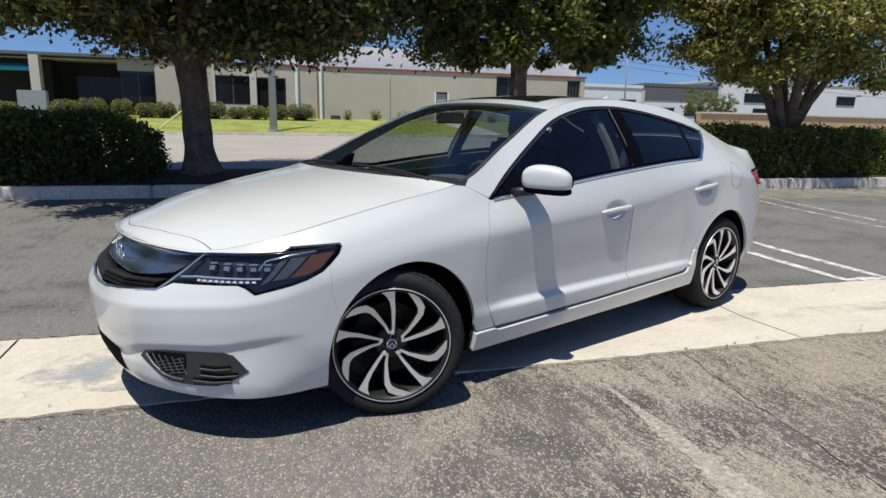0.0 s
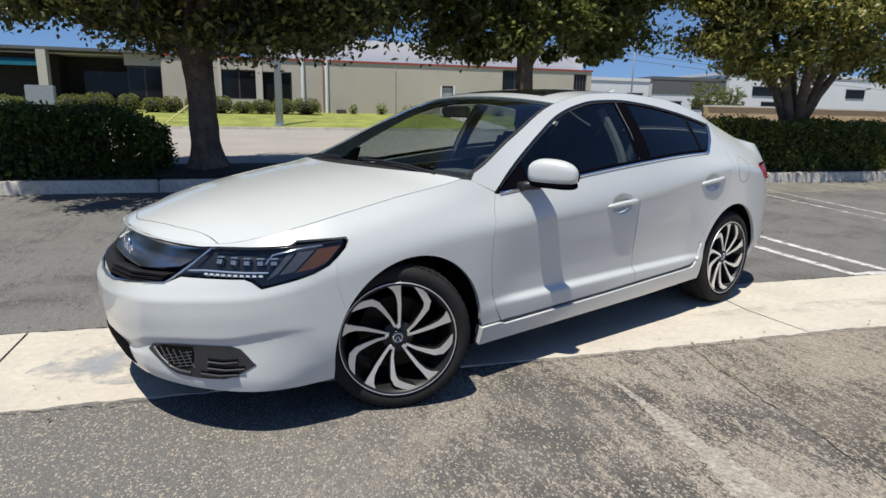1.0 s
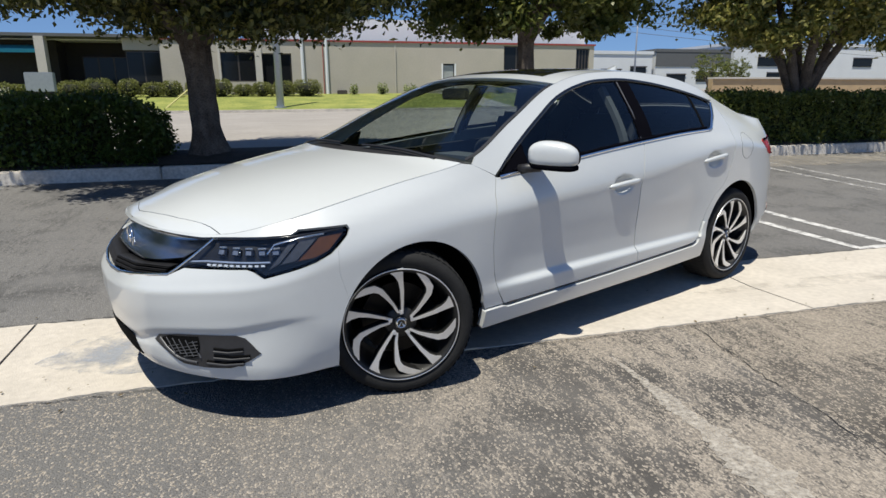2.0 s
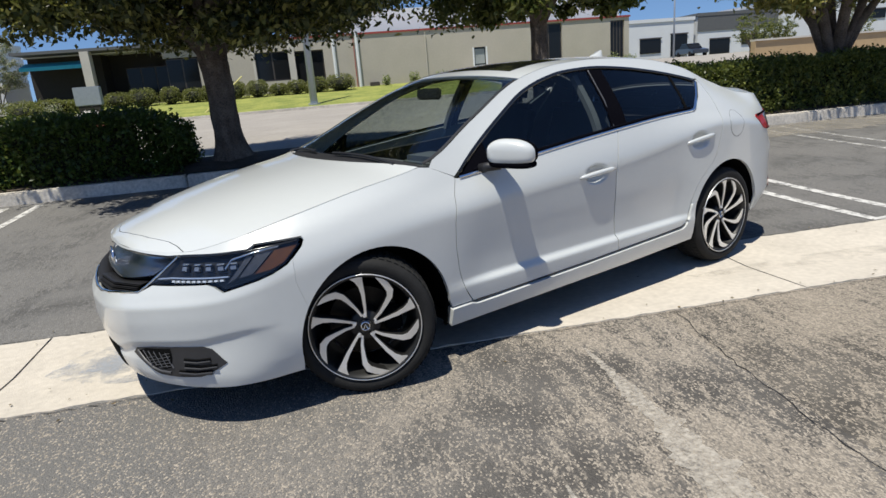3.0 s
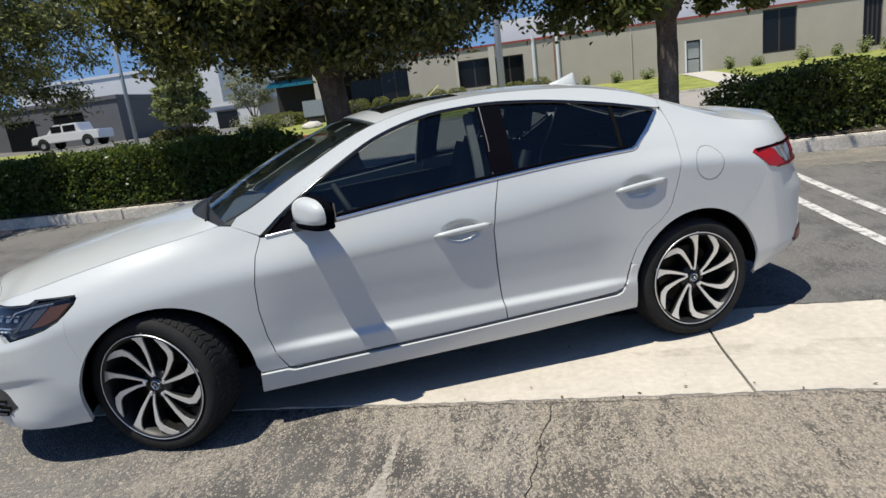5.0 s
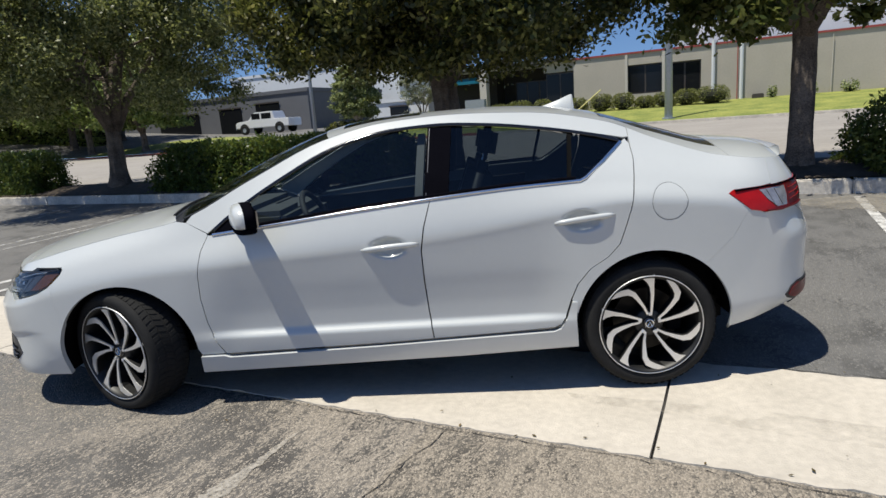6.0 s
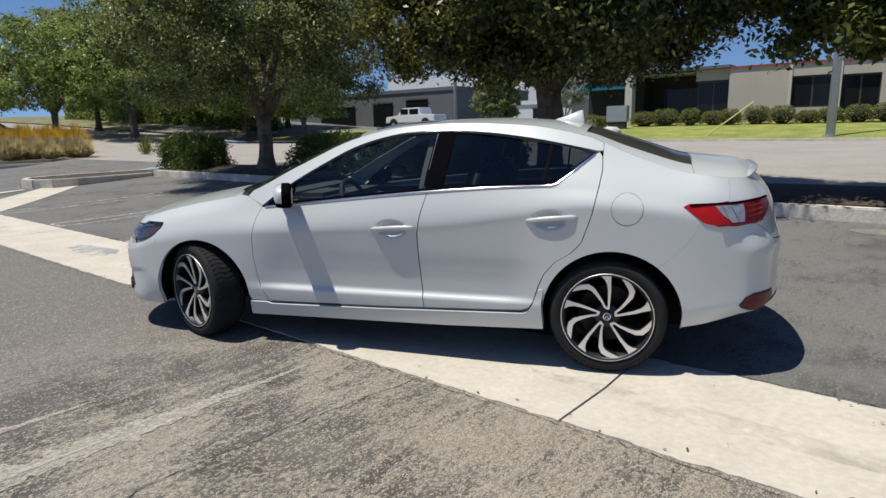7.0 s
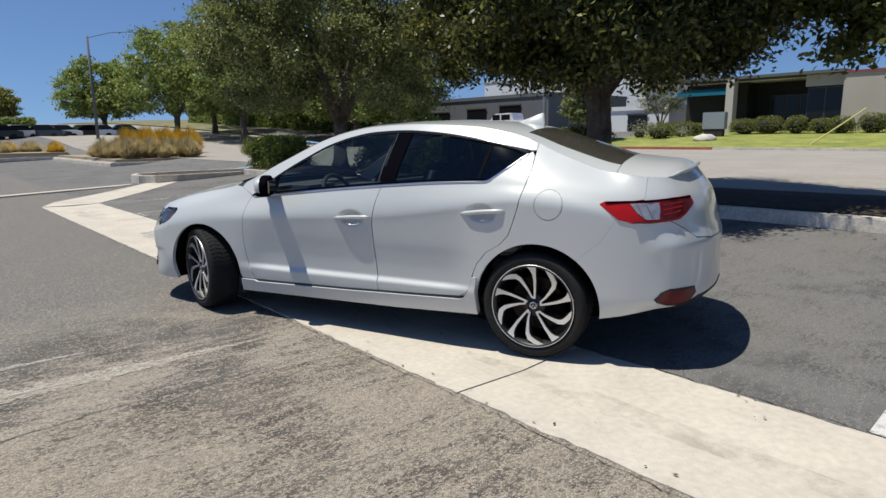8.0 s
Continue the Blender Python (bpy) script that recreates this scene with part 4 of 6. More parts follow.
def hedge(u0, u1, v0, v1, z0, z1, seed, name="hedge", label="clipped dark green hedge with glossy leaves", leaf=None, density=2300, size=0.07):
    rng = np.random.default_rng(seed)
    h = thing(name, label, "hedge", LOT)
    # solid dark core in place of the hedge's shaded inside
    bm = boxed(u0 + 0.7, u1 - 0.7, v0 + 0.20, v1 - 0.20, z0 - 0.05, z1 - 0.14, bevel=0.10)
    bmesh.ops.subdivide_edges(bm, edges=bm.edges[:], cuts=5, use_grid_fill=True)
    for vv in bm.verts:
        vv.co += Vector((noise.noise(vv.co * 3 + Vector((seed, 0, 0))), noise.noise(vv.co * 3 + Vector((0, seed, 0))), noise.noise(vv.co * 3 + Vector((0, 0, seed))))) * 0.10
    part("shade_core", bm, HEDGE_CORE, h, "solid dark core painted as the shade among inner twigs")
    spots = []
    lu, lv, lz = u1 - u0, v1 - v0, z1 - z0
    for area, make in ((lu * lz, lambda n: (rng.uniform(u0, u1, n), np.full(n, v0), rng.uniform(z0, z1, n))), (lu * lz * 0.5, lambda n: (rng.uniform(u0, u1, n), np.full(n, v1), rng.uniform(z0, z1, n))), (lu * lv, lambda n: (rng.uniform(u0, u1, n), rng.uniform(v0, v1, n), np.full(n, z1))), (lv * lz, lambda n: (np.full(n, u0), rng.uniform(v0, v1, n), rng.uniform(z0, z1, n))), (lv * lz, lambda n: (np.full(n, u1), rng.uniform(v0, v1, n), rng.uniform(z0, z1, n)))):
        n = int(area * density)
        p = np.stack(make(n), 1)
        bulge = np.array([0.10 * noise.noise(Vector(q) * 2.2) + 0.05 * noise.noise(Vector(q) * 6) for q in p])
        mid = np.array([(u0 + u1) / 2, (v0 + v1) / 2, (z0 + z1) / 2])
        out = (p - mid) / np.array([lu, lv, lz])
        out = np.sign(out) * (np.abs(out) > 0.45)
        bulge = bulge * np.where(np.abs(out[:, 0]) > 0, 2.6, 1.0)
        end = np.clip(1 - np.minimum(p[:, 0] - u0, u1 - p[:, 0]) / 0.8, 0, 1) if lu < 15 else 0
        p[:, 2] -= end**2 * 0.32 * (p[:, 2] - z0)
        p = p + out * bulge[:, None] + rng.normal(size=p.shape) * 0.035 + out * 0.03 - out * rng.exponential(0.075, len(p))[:, None]
        spots.append(p)
    if lu < 15:
        # loose growth fills the thinner ends
        n = int(lv * lz * 0.7 * density * 1.3)
        for a, b in ((u0 + 0.05, u0 + 0.75), (u1 - 0.75, u1 - 0.05)):
            q = rng.uniform((a, v0, z0), (b, v1, z1), (n, 3))
            far = np.clip(1 - np.minimum(q[:, 0] - u0, u1 - q[:, 0]) / 0.8, 0, 1)
            q[:, 2] -= far**2 * 0.32 * (q[:, 2] - z0)
            spots.append(q)
    spots = np.concatenate(spots)
    quads("leaves", leaf_quads(rng, spots, size, size * 0.55, 0.8), leaf or LEAF_HEDGE, h, "glossy clipped leaves")
    return h


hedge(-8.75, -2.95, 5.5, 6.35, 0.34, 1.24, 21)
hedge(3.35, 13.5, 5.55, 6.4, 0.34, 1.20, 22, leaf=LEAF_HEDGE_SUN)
hedge(13.5, 26, 5.55, 6.4, 0.34, 1.18, 24, density=250, size=0.11)
hedge(-15.15, -12.95, 5.55, 6.5, 0.34, 1.32, 23, "bush", "box-shaped dark green bush in the planting bed")


hedge(-100, -50, 33.5, 36, 1.0, 5.5, 26, "background_hedge", "tall loose green hedge beyond the street", LEAF_FAR, 60, 0.34)
hedge(-100, -98, -40, 12, climb(-99), climb(-99) + 1.6, 28, "background_hedge", "low green growth at the far end of the car park", LEAF_FAR, 60, 0.34)
hedge(-22.2, -18.2, 30.0, 31.1, 0.78, 1.75, 27, "background_hedge", "low dark clipped hedge by a yard entrance", LEAF_TREE, 220, 0.16)


def shrub(u, v, z, r, h, seed, leaf, label="clipped round shrub by the building", count=900, size=0.09, core=0.86, inner=0.86):
    rng = np.random.default_rng(seed)
    s = thing("shrub", label, "shrub", LOT @ pose(u, v, z), "shrubs before the building")
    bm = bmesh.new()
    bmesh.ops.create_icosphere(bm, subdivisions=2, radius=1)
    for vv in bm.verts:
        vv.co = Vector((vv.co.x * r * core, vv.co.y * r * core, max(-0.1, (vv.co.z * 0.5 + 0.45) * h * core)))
    part("shade_core", bm, HEDGE_CORE, s)
    d = rng.normal(size=(count, 3))
    d /= np.linalg.norm(d, axis=1)[:, None]
    d[:, 2] = np.abs(d[:, 2])
    p = np.sign(d) * np.abs(d) ** 0.62 * (r, r, h) * rng.uniform(inner, 1.06, count)[:, None]
    quads("leaves", leaf_quads(rng, p, size, size * 0.6, 0.8), leaf, s, "small leaves")
    return s


for k, (u, r, h) in enumerate(((-12.2, 0.85, 1.05), (-10.9, 0.88, 1.2), (-9.3, 0.62, 1.15), (-8.0, 0.72, 0.95), (-7.0, 0.62, 1.05), (-5.6, 0.75, 1.2), (-4.25, 0.72, 1.15), (-3.0, 0.62, 0.8), (-1.9, 0.66, 0.95), (-0.66, 0.75, 1.05), (0.75, 0.98, 1.15))):
    shrub(u, 36.0 + 0.15 * (k % 2), ground_z(36.0), r * 0.92, h * 0.84, 40 + k, LEAF_SHRUB, count=1500)
for k, (u, h) in enumerate(((3.84, 0.75), (5.73, 0.9), (7.6, 0.75), (12.4, 0.9), (14.0, 0.65), (16.6, 1.0), (18.4, 0.8), (19.9, 1.15), (21.2, 1.0))):
    shrub(u, 37.4, ground_z(37.4), 0.30 + 0.08 * (k % 3), h * 0.85, 60 + k, LEAF_PALE, "loose leafy shrub with small flowers against the wall", 360, 0.13, 0.5, 0.25)


tree("young_tree", -20.7, 41.3, ground_z(41.3), 4.9, 1.75, 1.5, 0.07, 75, 9000, LEAF_LILAC, "small multi-stemmed tree with pale lilac blossom", 0.0, 0.15, fork=0.5, bare=0.0)
hedge(-17.6, -13.9, 34.4, 35.4, 1.0, 1.95, 29, "background_hedge", "low clipped green hedge behind the lawn", LEAF_SHRUB, 200, 0.15)
shrub(-16.1, 32.9, ground_z(32.9), 0.92, 1.0, 76, LEAF_SHRUB, "loose yellow-green shrub on the lawn", 900, 0.12, 0.7, 0.5)
for k, (u, v, r) in enumerate(((-17.9, 33.6, 0.75), (-16.9, 34.0, 0.6), (-15.1, 33.8, 0.55))):
    shrub(u, v, ground_z(v), r, 1.15 - 0.2 * k, 80 + k, LEAF_LILAC, "loose shrub with pale lilac flowers by the lawn", 420, 0.11, 0.45, 0.3)


def grass_tuft(u, v, z, r, h, seed, material, n=1100, label="tuft of dry golden ornamental grass"):
    rng = np.random.default_rng(seed)
    a, lean = rng.uniform(0, math.tau, n), rng.uniform(0.1, 1.0, n)
    base = np.stack([np.cos(a) * r * 0.25 * lean, np.sin(a) * r * 0.25 * lean, np.zeros(n)], 1)
    tip = np.stack([np.cos(a) * r * lean, np.sin(a) * r * lean, h * rng.uniform(0.6, 1.1, n) * (1 - 0.75 * lean**2.2)], 1)
    side = np.stack([-np.sin(a), np.cos(a), np.zeros(n)], 1) * 0.013
    mid = (base + tip) / 2 + (0, 0, h * 0.12)
    ob = quads("grass_tuft", np.stack([base, mid + side, tip, mid - side], 1).reshape(-1, 3), material)
    ob.matrix_world = LOT @ pose(u, v, z)
    return tagged(ob, label, "ornamental grass", "grasses on the median")


bed = thing("median_bed", "raised planting median with a pale kerb", "planting bed", LOT, kind="structure")
part("soil", boxed(-40, -26.8, 4.3, 12.3, 0.1, 0.42, bevel=0.1), DRY, bed)
part("kerb_stone", boxed(-40.2, -26.6, 4.1, 12.5, 0.05, 0.30, bevel=0.05), KERB_MAT, bed)
rt = random.Random(5)
for k in range(26):
    u, v = -27.5 - 6 * rt.random() ** 1.5, 4.6 + 4.4 * k / 26 + rt.uniform(-0.3, 0.3)
    grass_tuft(u, v, 0.40, rt.uniform(0.55, 0.95), rt.uniform(0.7, 1.1), 100 + k, LEAF_DRY)
for k in range(18):
    grass_tuft(-35 - rt.random() * 4, 7.6 + 4.3 * k / 18, 0.42, 1.0, rt.uniform(1.5, 1.8), 140 + k, LEAF_GOLD, 700, "tall golden-yellow grass clump")
for k in range(12):
    grass_tuft(-43 - rt.random() * 5, 4.6 - 0.75 * k + rt.random(), 0.40, 1.0, rt.uniform(0.7, 1.0), 180 + k, LEAF_GOLD if k % 3 == 0 else LEAF_DRY)
grass_tuft(-27.6, 11.0, 0.40, 0.7, 1.1, 199, LEAF_OLIVE, 260, "grey-green spiky plant beside the dry grasses")
side_bed = thing("median_bed", "further planting median with a pale kerb", "planting bed", LOT, kind="structure")
part("soil", boxed(-50, -41.8, -5.8, 5.4, 0.1, 0.55, bevel=0.1), DRY, side_bed)
part("kerb_stone", boxed(-50.2, -41.6, -6.0, 5.6, 0.05, 0.30, bevel=0.05), KERB_MAT, side_bed)

# trees across the street and far off
far_trees = [(-20.0, 30.8, 5.0, 1.45), (-39.1, 29.9, 8.5, 3.9), (-45, 29.6, 10.0, 4.5), (-50, 31.6, 11.3, 5.2), (-55, 23, 13.0, 5.6), (-62, 19, 11.0, 5.2), (-70, 26, 13, 6), (-52, 38, 11, 5), (-72, 14.6, 8.0, 4.2), (-110, 8.5, 5.5, 3.6), (-120, -6, 6, 5), (-130, 4, 5.5, 4), (-60, 34, 13, 6), (-80, 34, 13, 6), (-102, -16, 6, 5), (-108, -30, 7, 5.5)]
for k, (u, v, h, r) in enumerate(far_trees):
    tree("background_tree", u, v, ground_z(v) + climb(u), h, r, h * 0.22, 0.13 + 0.012 * h, 200 + k, 24000, LEAF_FAR if k % 3 else (LEAF_OLIVE if k else LEAF_PALE), "full green tree in the distance" if k else "young tree with a pale trunk by the street", 0.0, 0.34 if k else 0.2, bark=None if k else BARK_PALE, clumps=330)
for k, (u, v, h) in enumerate(((26.2, 31.4, 2.9), (28.4, 31.8, 2.6), (34.6, 32.2, 3.0))):
    tree("young_tree", u, v, ground_z(v), h, 1.05, 1.25, 0.07, 240 + k, 3600, LEAF_MID, "small multi-stemmed tree before a tan wall", 0.0, 0.11)

# fallen leaves and grit along the gutter
rng = np.random.default_rng(77)
n = 420
lu = np.concatenate([rng.uniform(-6, 7, n // 2), rng.uniform(-9, 9, n // 2)])
lv = np.concatenate([rng.choice([-0.97, 0.06], n // 2) + rng.normal(size=n // 2) * 0.10, rng.uniform(-1.6, 5.2, n // 2)])
lz = np.array([ground_z(v) + 0.012 for v in lv])
size = rng.uniform(0.004, 0.014, n)[:, None]
a = rng.uniform(0, math.tau, n)
d = np.stack([np.cos(a), np.sin(a), rng.uniform(-0.2, 0.4, n)], 1) * size
e = np.stack([-np.sin(a), np.cos(a), rng.uniform(-0.2, 0.2, n)], 1) * size * 0.5
c = np.stack([lu, lv, lz], 1)
litter = quads("leaf_litter", np.stack([c - d, c + e, c + d, c - e], 1).reshape(-1, 3), leaf_mat("dry_fallen_leaf", (0.05, 0.03, 0.015), (0.20, 0.13, 0.06), 0.8))
litter.matrix_world = LOT
tagged(litter, "scattered dry fallen leaves and grit", "leaf litter", kind="stuff")

# ---- vehicles far off ----
CAR_WHITE = mat("white_vehicle_paint", (0.75, 0.76, 0.78), 0.3, var=0.02, coat=0.8)
CAR_DARK = mat("dark_vehicle_paint", (0.03, 0.032, 0.04), 0.3, var=0.05, coat=0.8)


def loft_x(profile, half, material, name, parent, label="", bevel=0.06):
    """A body from a side outline (x, z) and a half width, with rounded edges."""
    bm = bmesh.new()
    a = [bm.verts.new((x, -half, z)) for x, z in profile]
    b = [bm.verts.new((x, half, z)) for x, z in profile]
    bm.faces.new(a)
    bm.faces.new(b[::-1])
    for k in range(len(a)):
        j = (k + 1) % len(a)
        bm.faces.new((a[k], b[k], b[j], a[j]))
    bmesh.ops.recalc_face_normals(bm, faces=bm.faces)
    bmesh.ops.bevel(bm, geom=bm.edges[:], offset=bevel, segments=2, affect="EDGES")
    return part(name, bm, material, parent, label)


def pickup(place):
    p = thing("pickup_truck", "white four-door pickup truck parked across the street", "truck", place)
    loft_x([(-2.9, 0.55), (-2.92, 0.98), (-2.8, 1.12), (-1.55, 1.24), (2.9, 1.26), (2.9, 0.55)], 0.98, CAR_WHITE, "body", p)
    loft_x([(-1.62, 1.2), (-0.85, 1.90), (1.12, 1.93), (1.36, 1.2)], 0.90, CAR_WHITE, "cab", p)
    part("load_bed", boxed(1.45, 2.78, -0.84, 0.84, 1.262, 1.268), BLACK_TRIM, p, "dark open load bed")
    part("front_bumper", boxed(-3.02, -2.85, -0.9, 0.9, 0.5, 0.72, bevel=0.04), GALV, p, "steel bumper")
    for a, b in ((-1.12, -0.22), (-0.06, 0.98)):
        for s in (-1, 1):
            part("window", boxed(a, b, min(s * 0.88, s * 0.915), max(s * 0.88, s * 0.915), 1.30, 1.80, bevel=0.01), DARK_GLASS, p)
    # dark discs on the flank stand in for the shade inside the wheel arches
    for x in (-1.95, 1.85):
        for s in (-1, 1):
            part("wheel_arch_shade", lathe([(0.01, -0.02), (0.49, -0.02), (0.49, 0.02), (0.01, 0.02)], 24), BLACK_TRIM, p).matrix_local = pose(x, s * 0.972, 0.48)
    bm = boxed(-0.02, 0.02, -0.7, 0.7, -0.28, 0.28)
    bm.transform(pose(-1.27, 0, 1.56, 0, 48, 0))
    part("windscreen", bm, DARK_GLASS, p)
    for x in (-1.95, 1.85):
        for s in (-1, 1):
            w = new("wheel")
            w.parent = p
            w.matrix_local = pose(x, s * 0.90, 0.40, 0, 0, 0 if s < 0 else 180)
            part("tyre", lathe([(0.2, -0.14), (0.36, -0.14), (0.39, -0.1), (0.39, 0.1), (0.36, 0.13), (0.2, 0.13)], 20), RUBBER, w)
            part("rim", lathe([(0.01, -0.11), (0.2, -0.13), (0.22, -0.1)], 20), GALV, w)
    return p


def small_car(place, paint, label):
    p = thing("distant_car", label, "car", place)
    loft_x([(-2.2, 0.35), (-2.2, 0.72), (-1.0, 0.9), (1.6, 0.95), (2.2, 0.85), (2.2, 0.35)], 0.88, paint, "body", p)
    loft_x([(-1.1, 0.9), (-0.3, 1.4), (1.0, 1.42), (1.7, 0.95)], 0.72, DARK_GLASS, "cabin", p)
    loft_x([(-0.4, 1.40), (-0.3, 1.45), (0.95, 1.46), (1.05, 1.42)], 0.70, paint, "roof", p, bevel=0.01)
    for x in (-1.4, 1.4):
        for s in (-1, 1):
            w = part("wheel", lathe([(0.01, -0.1), (0.3, -0.1), (0.32, 0), (0.3, 0.1), (0.01, 0.1)], 18), RUBBER, p)
            w.matrix_local = pose(x, s * 0.8, 0.32)
    return p


pickup(LOT @ pose(-36.3, 41.0, ground_z(41.0), 0, 0, 4))
small_car(LOT @ pose(40.2, 59, ground_z(59) - 0.1, 0, 0, 82), CAR_DARK, "dark car parked by a white warehouse")
for k in range(8):
    small_car(LOT @ pose(-66 - k * 0.5, 1.6 + 1.9 * k + 0.5 * (k % 2), ground_z(1) + climb(-66 - k * 0.5), 0, 0, 62 + 25 * (k % 3)), (CAR_WHITE, CAR_DARK)[k % 2], "car in a far row of parked cars")

# ---- the car: nose towards -x, its near side towards -y ----
PLAN = [(-2.315, 0), (-2.296, -0.25), (-2.228, -0.45), (-2.10, -0.64), (-1.932, -0.777), (-1.70, -0.85), (-1.335, -0.882), (-0.8, -0.886), (0, -0.886), (0.8, -0.89), (1.335, -0.895), (1.70, -0.875), (1.95, -0.82), (2.12, -0.72), (2.23, -0.52), (2.29, -0.28), (2.31, 0)]


def plan_curve():
    """The outline from above as dense points, by its own length; 0 lies beside the middle of the car."""
    p = np.array([(PLAN[0][0], -PLAN[1][1]), *PLAN, (PLAN[-1][0], -PLAN[-2][1])])
    out = []
    for i in range(1, len(p) - 2):
        for t in np.linspace(0, 1, 24, endpoint=False):
            a, b, c, d = p[i - 1 : i + 3]
            out.append(0.5 * (2 * b + (c - a) * t + (2 * a - 5 * b + 4 * c - d) * t**2 + (3 * b - a - 3 * c + d) * t**3))
    out = np.array(out + [p[-2]])
    s = np.r_[0, np.cumsum(np.hypot(*np.diff(out, axis=0).T))]
    k = np.argmin(np.abs(out[:, 0]) + (out[:, 1] > -0.5) * 9)
    return s - s[k], out


PS, PP = plan_curve()
S0, S1 = float(PS[0]), float(PS[-1])
PN = np.gradient(PP, PS, axis=0)
PN = np.stack([PN[:, 1], -PN[:, 0]], 1)
PN /= np.linalg.norm(PN, axis=1)[:, None]

Z_SILL = curve((S0, 0.21), (-2.2, 0.20), (-1.7, 0.195), (-0.9, 0.185), (1.0, 0.215), (1.72, 0.28), (2.1, 0.36), (S1, 0.36))
O_SILL = curve((S0, -0.045), (-2.0, -0.018), (-1.69, -0.045), (-0.9, -0.045), (1.0, -0.045), (1.75, -0.03), (2.1, -0.03), (S1, -0.05))
O_LOW = curve((S0, 0.006), (-2.45, -0.006), (-2.0, -0.014), (-1.7, -0.004), (-1.0, -0.006), (-0.7, -0.022), (0.8, -0.022), (1.05, -0.004), (1.7, 0.0), (S1, 0.0))
Z_CREASE = curve((S0, 0.502), (-2.6, 0.515), (-2.4, 0.53), (-2.2, 0.548), (-1.95, 0.567), (-1.6, 0.64), (-1.2, 0.70), (-0.65, 0.745), (0.33, 0.81), (0.87, 0.88), (1.24, 0.925), (1.6, 0.90), (1.9, 0.82), (2.15, 0.76), (S1, 0.74))
O_CREASE = curve((S0, 0.014), (-2.5, 0.008), (-2.2, -0.002), (-1.7, -0.004), (-0.7, -0.003), (0.8, 0.0), (1.7, -0.004), (2.1, -0.012), (S1, -0.012))
Z_BELT = curve((S0, 0.685), (-2.2, 0.685), (-1.95, 0.705), (-1.6, 0.765), (-1.3, 0.825), (-0.81, 0.888), (-0.49, 0.92), (0.374, 1.004), (1.04, 1.038), (1.3, 1.025), (1.6, 0.99), (1.9, 0.96), (2.15, 0.955), (S1, 0.97))
O_BELT = curve((S0, -0.088), (-2.45, -0.086), (-2.2, -0.072), (-1.95, -0.055), (-1.6, -0.042), (-1.3, -0.05), (-0.8, -0.062), (-0.5, -0.05), (0.4, -0.046), (1.04, -0.062), (1.6, -0.055), (1.9, -0.05), (2.15, -0.065), (S1, -0.075))
Z_EDGE = curve((S0, 0.757), (-2.45, 0.752), (-2.2, 0.748), (-1.9, 0.79), (-1.6, 0.853), (-1.335, 0.905), (-0.963, 0.972), (-0.6, 1.145), (-0.21, 1.317), (0.1, 1.378), (0.4, 1.392), (0.8, 1.375), (1.18, 1.305), (1.45, 1.195), (1.75, 1.103), (1.957, 1.078), (2.154, 1.072), (2.382, 1.085), (S1, 1.11))
O_EDGE = curve((S0, -0.118), (-2.45, -0.122), (-2.2, -0.131), (-1.9, -0.115), (-1.6, -0.115), (-1.335, -0.118), (-0.963, -0.109), (-0.6, -0.185), (-0.21, -0.275), (0.1, -0.302), (0.4, -0.312), (0.8, -0.310), (1.18, -0.285), (1.45, -0.235), (1.75, -0.175), (1.957, -0.12), (2.154, -0.13), (2.382, -0.155), (S1, -0.18))


NOSE = curve((S0, 1), (-2.1, 1), (-1.85, 0.5), (-1.72, 0), (S1, 0))
RIDGE = curve((S0, -0.088), (-2.60, -0.086), (-2.45, -0.045), (-2.27, -0.020), (-2.07, -0.006), (-1.95, 0.012), (-1.85, 0.022), (S1, 0.022))
TAIL = curve((S0, 0), (1.94, 0), (2.10, 1), (2.6, 1), (S1, 0.8))
DOORS = curve((S0, 0), (-1.0, 0), (-0.88, 0.25), (-0.6, 1), (0.75, 1), (0.97, 0.2), (1.02, 0), (S1, 0))


def section(s):
    zs, zc, d = Z_SILL(s), Z_CREASE(s), DOORS(s)
    low, high = [(zs - 0.10, O_SILL(s) - 0.12), (zs, O_SILL(s))], [(zc, O_CREASE(s)), (Z_BELT(s), O_BELT(s)), (Z_EDGE(s), O_EDGE(s))]
    plain = curve(*low, (0.41, O_LOW(s)), *high)
    n, r, tl = NOSE(s), RIDGE(s), TAIL(s)
    if tl > 0:
        # the tail: a ledge below the lamps over a proud bumper
        steps = [(z, plain(z) + tl * k) for z, k in ((0.56, 0.0), (0.635, 0.005), (0.690, 0.012), (0.712, 0.012), (0.735, 0.006), (0.800, -0.009), (0.840, -0.008), (0.90, -0.002))]
        return curve(*low, (0.41, O_LOW(s)), *steps, *high[1:])
    if n > 0:
        # the bumper: a flat face under a crease, an overhang above the corner intakes, a lip below
        steps = [(z, plain(z) + n * k) for z, k in ((0.255, 0.007), (0.29, 0.005), (0.388 + r, -0.004), (0.406 + r, -0.001), (0.422 + r, 0.006), (0.444 + r, 0.006), (zc - 0.05, 0.003))]
        return curve(*low, *steps, (zc - 0.004, plain(zc - 0.004)), high[0], (zc + 0.035, plain(zc + 0.035) - 0.007 * n), *high[1:])
    if d <= 0:
        return plain
    # the doors are scooped below the shoulder line, down to a ledge above the sill
    steps = [(z, plain(z) + d * k) for z, k in ((0.345, 0.014), (0.369, 0.0135), (0.375, 0.011), (0.397, -0.009), (0.404, -0.0125), (0.47, -0.0155), (0.56, -0.0135), (0.64, -0.0085))]
    return curve(*low, *steps, (zc - 0.03, plain(zc - 0.03) - 0.0025 * d), *high)


SECTIONS = {}
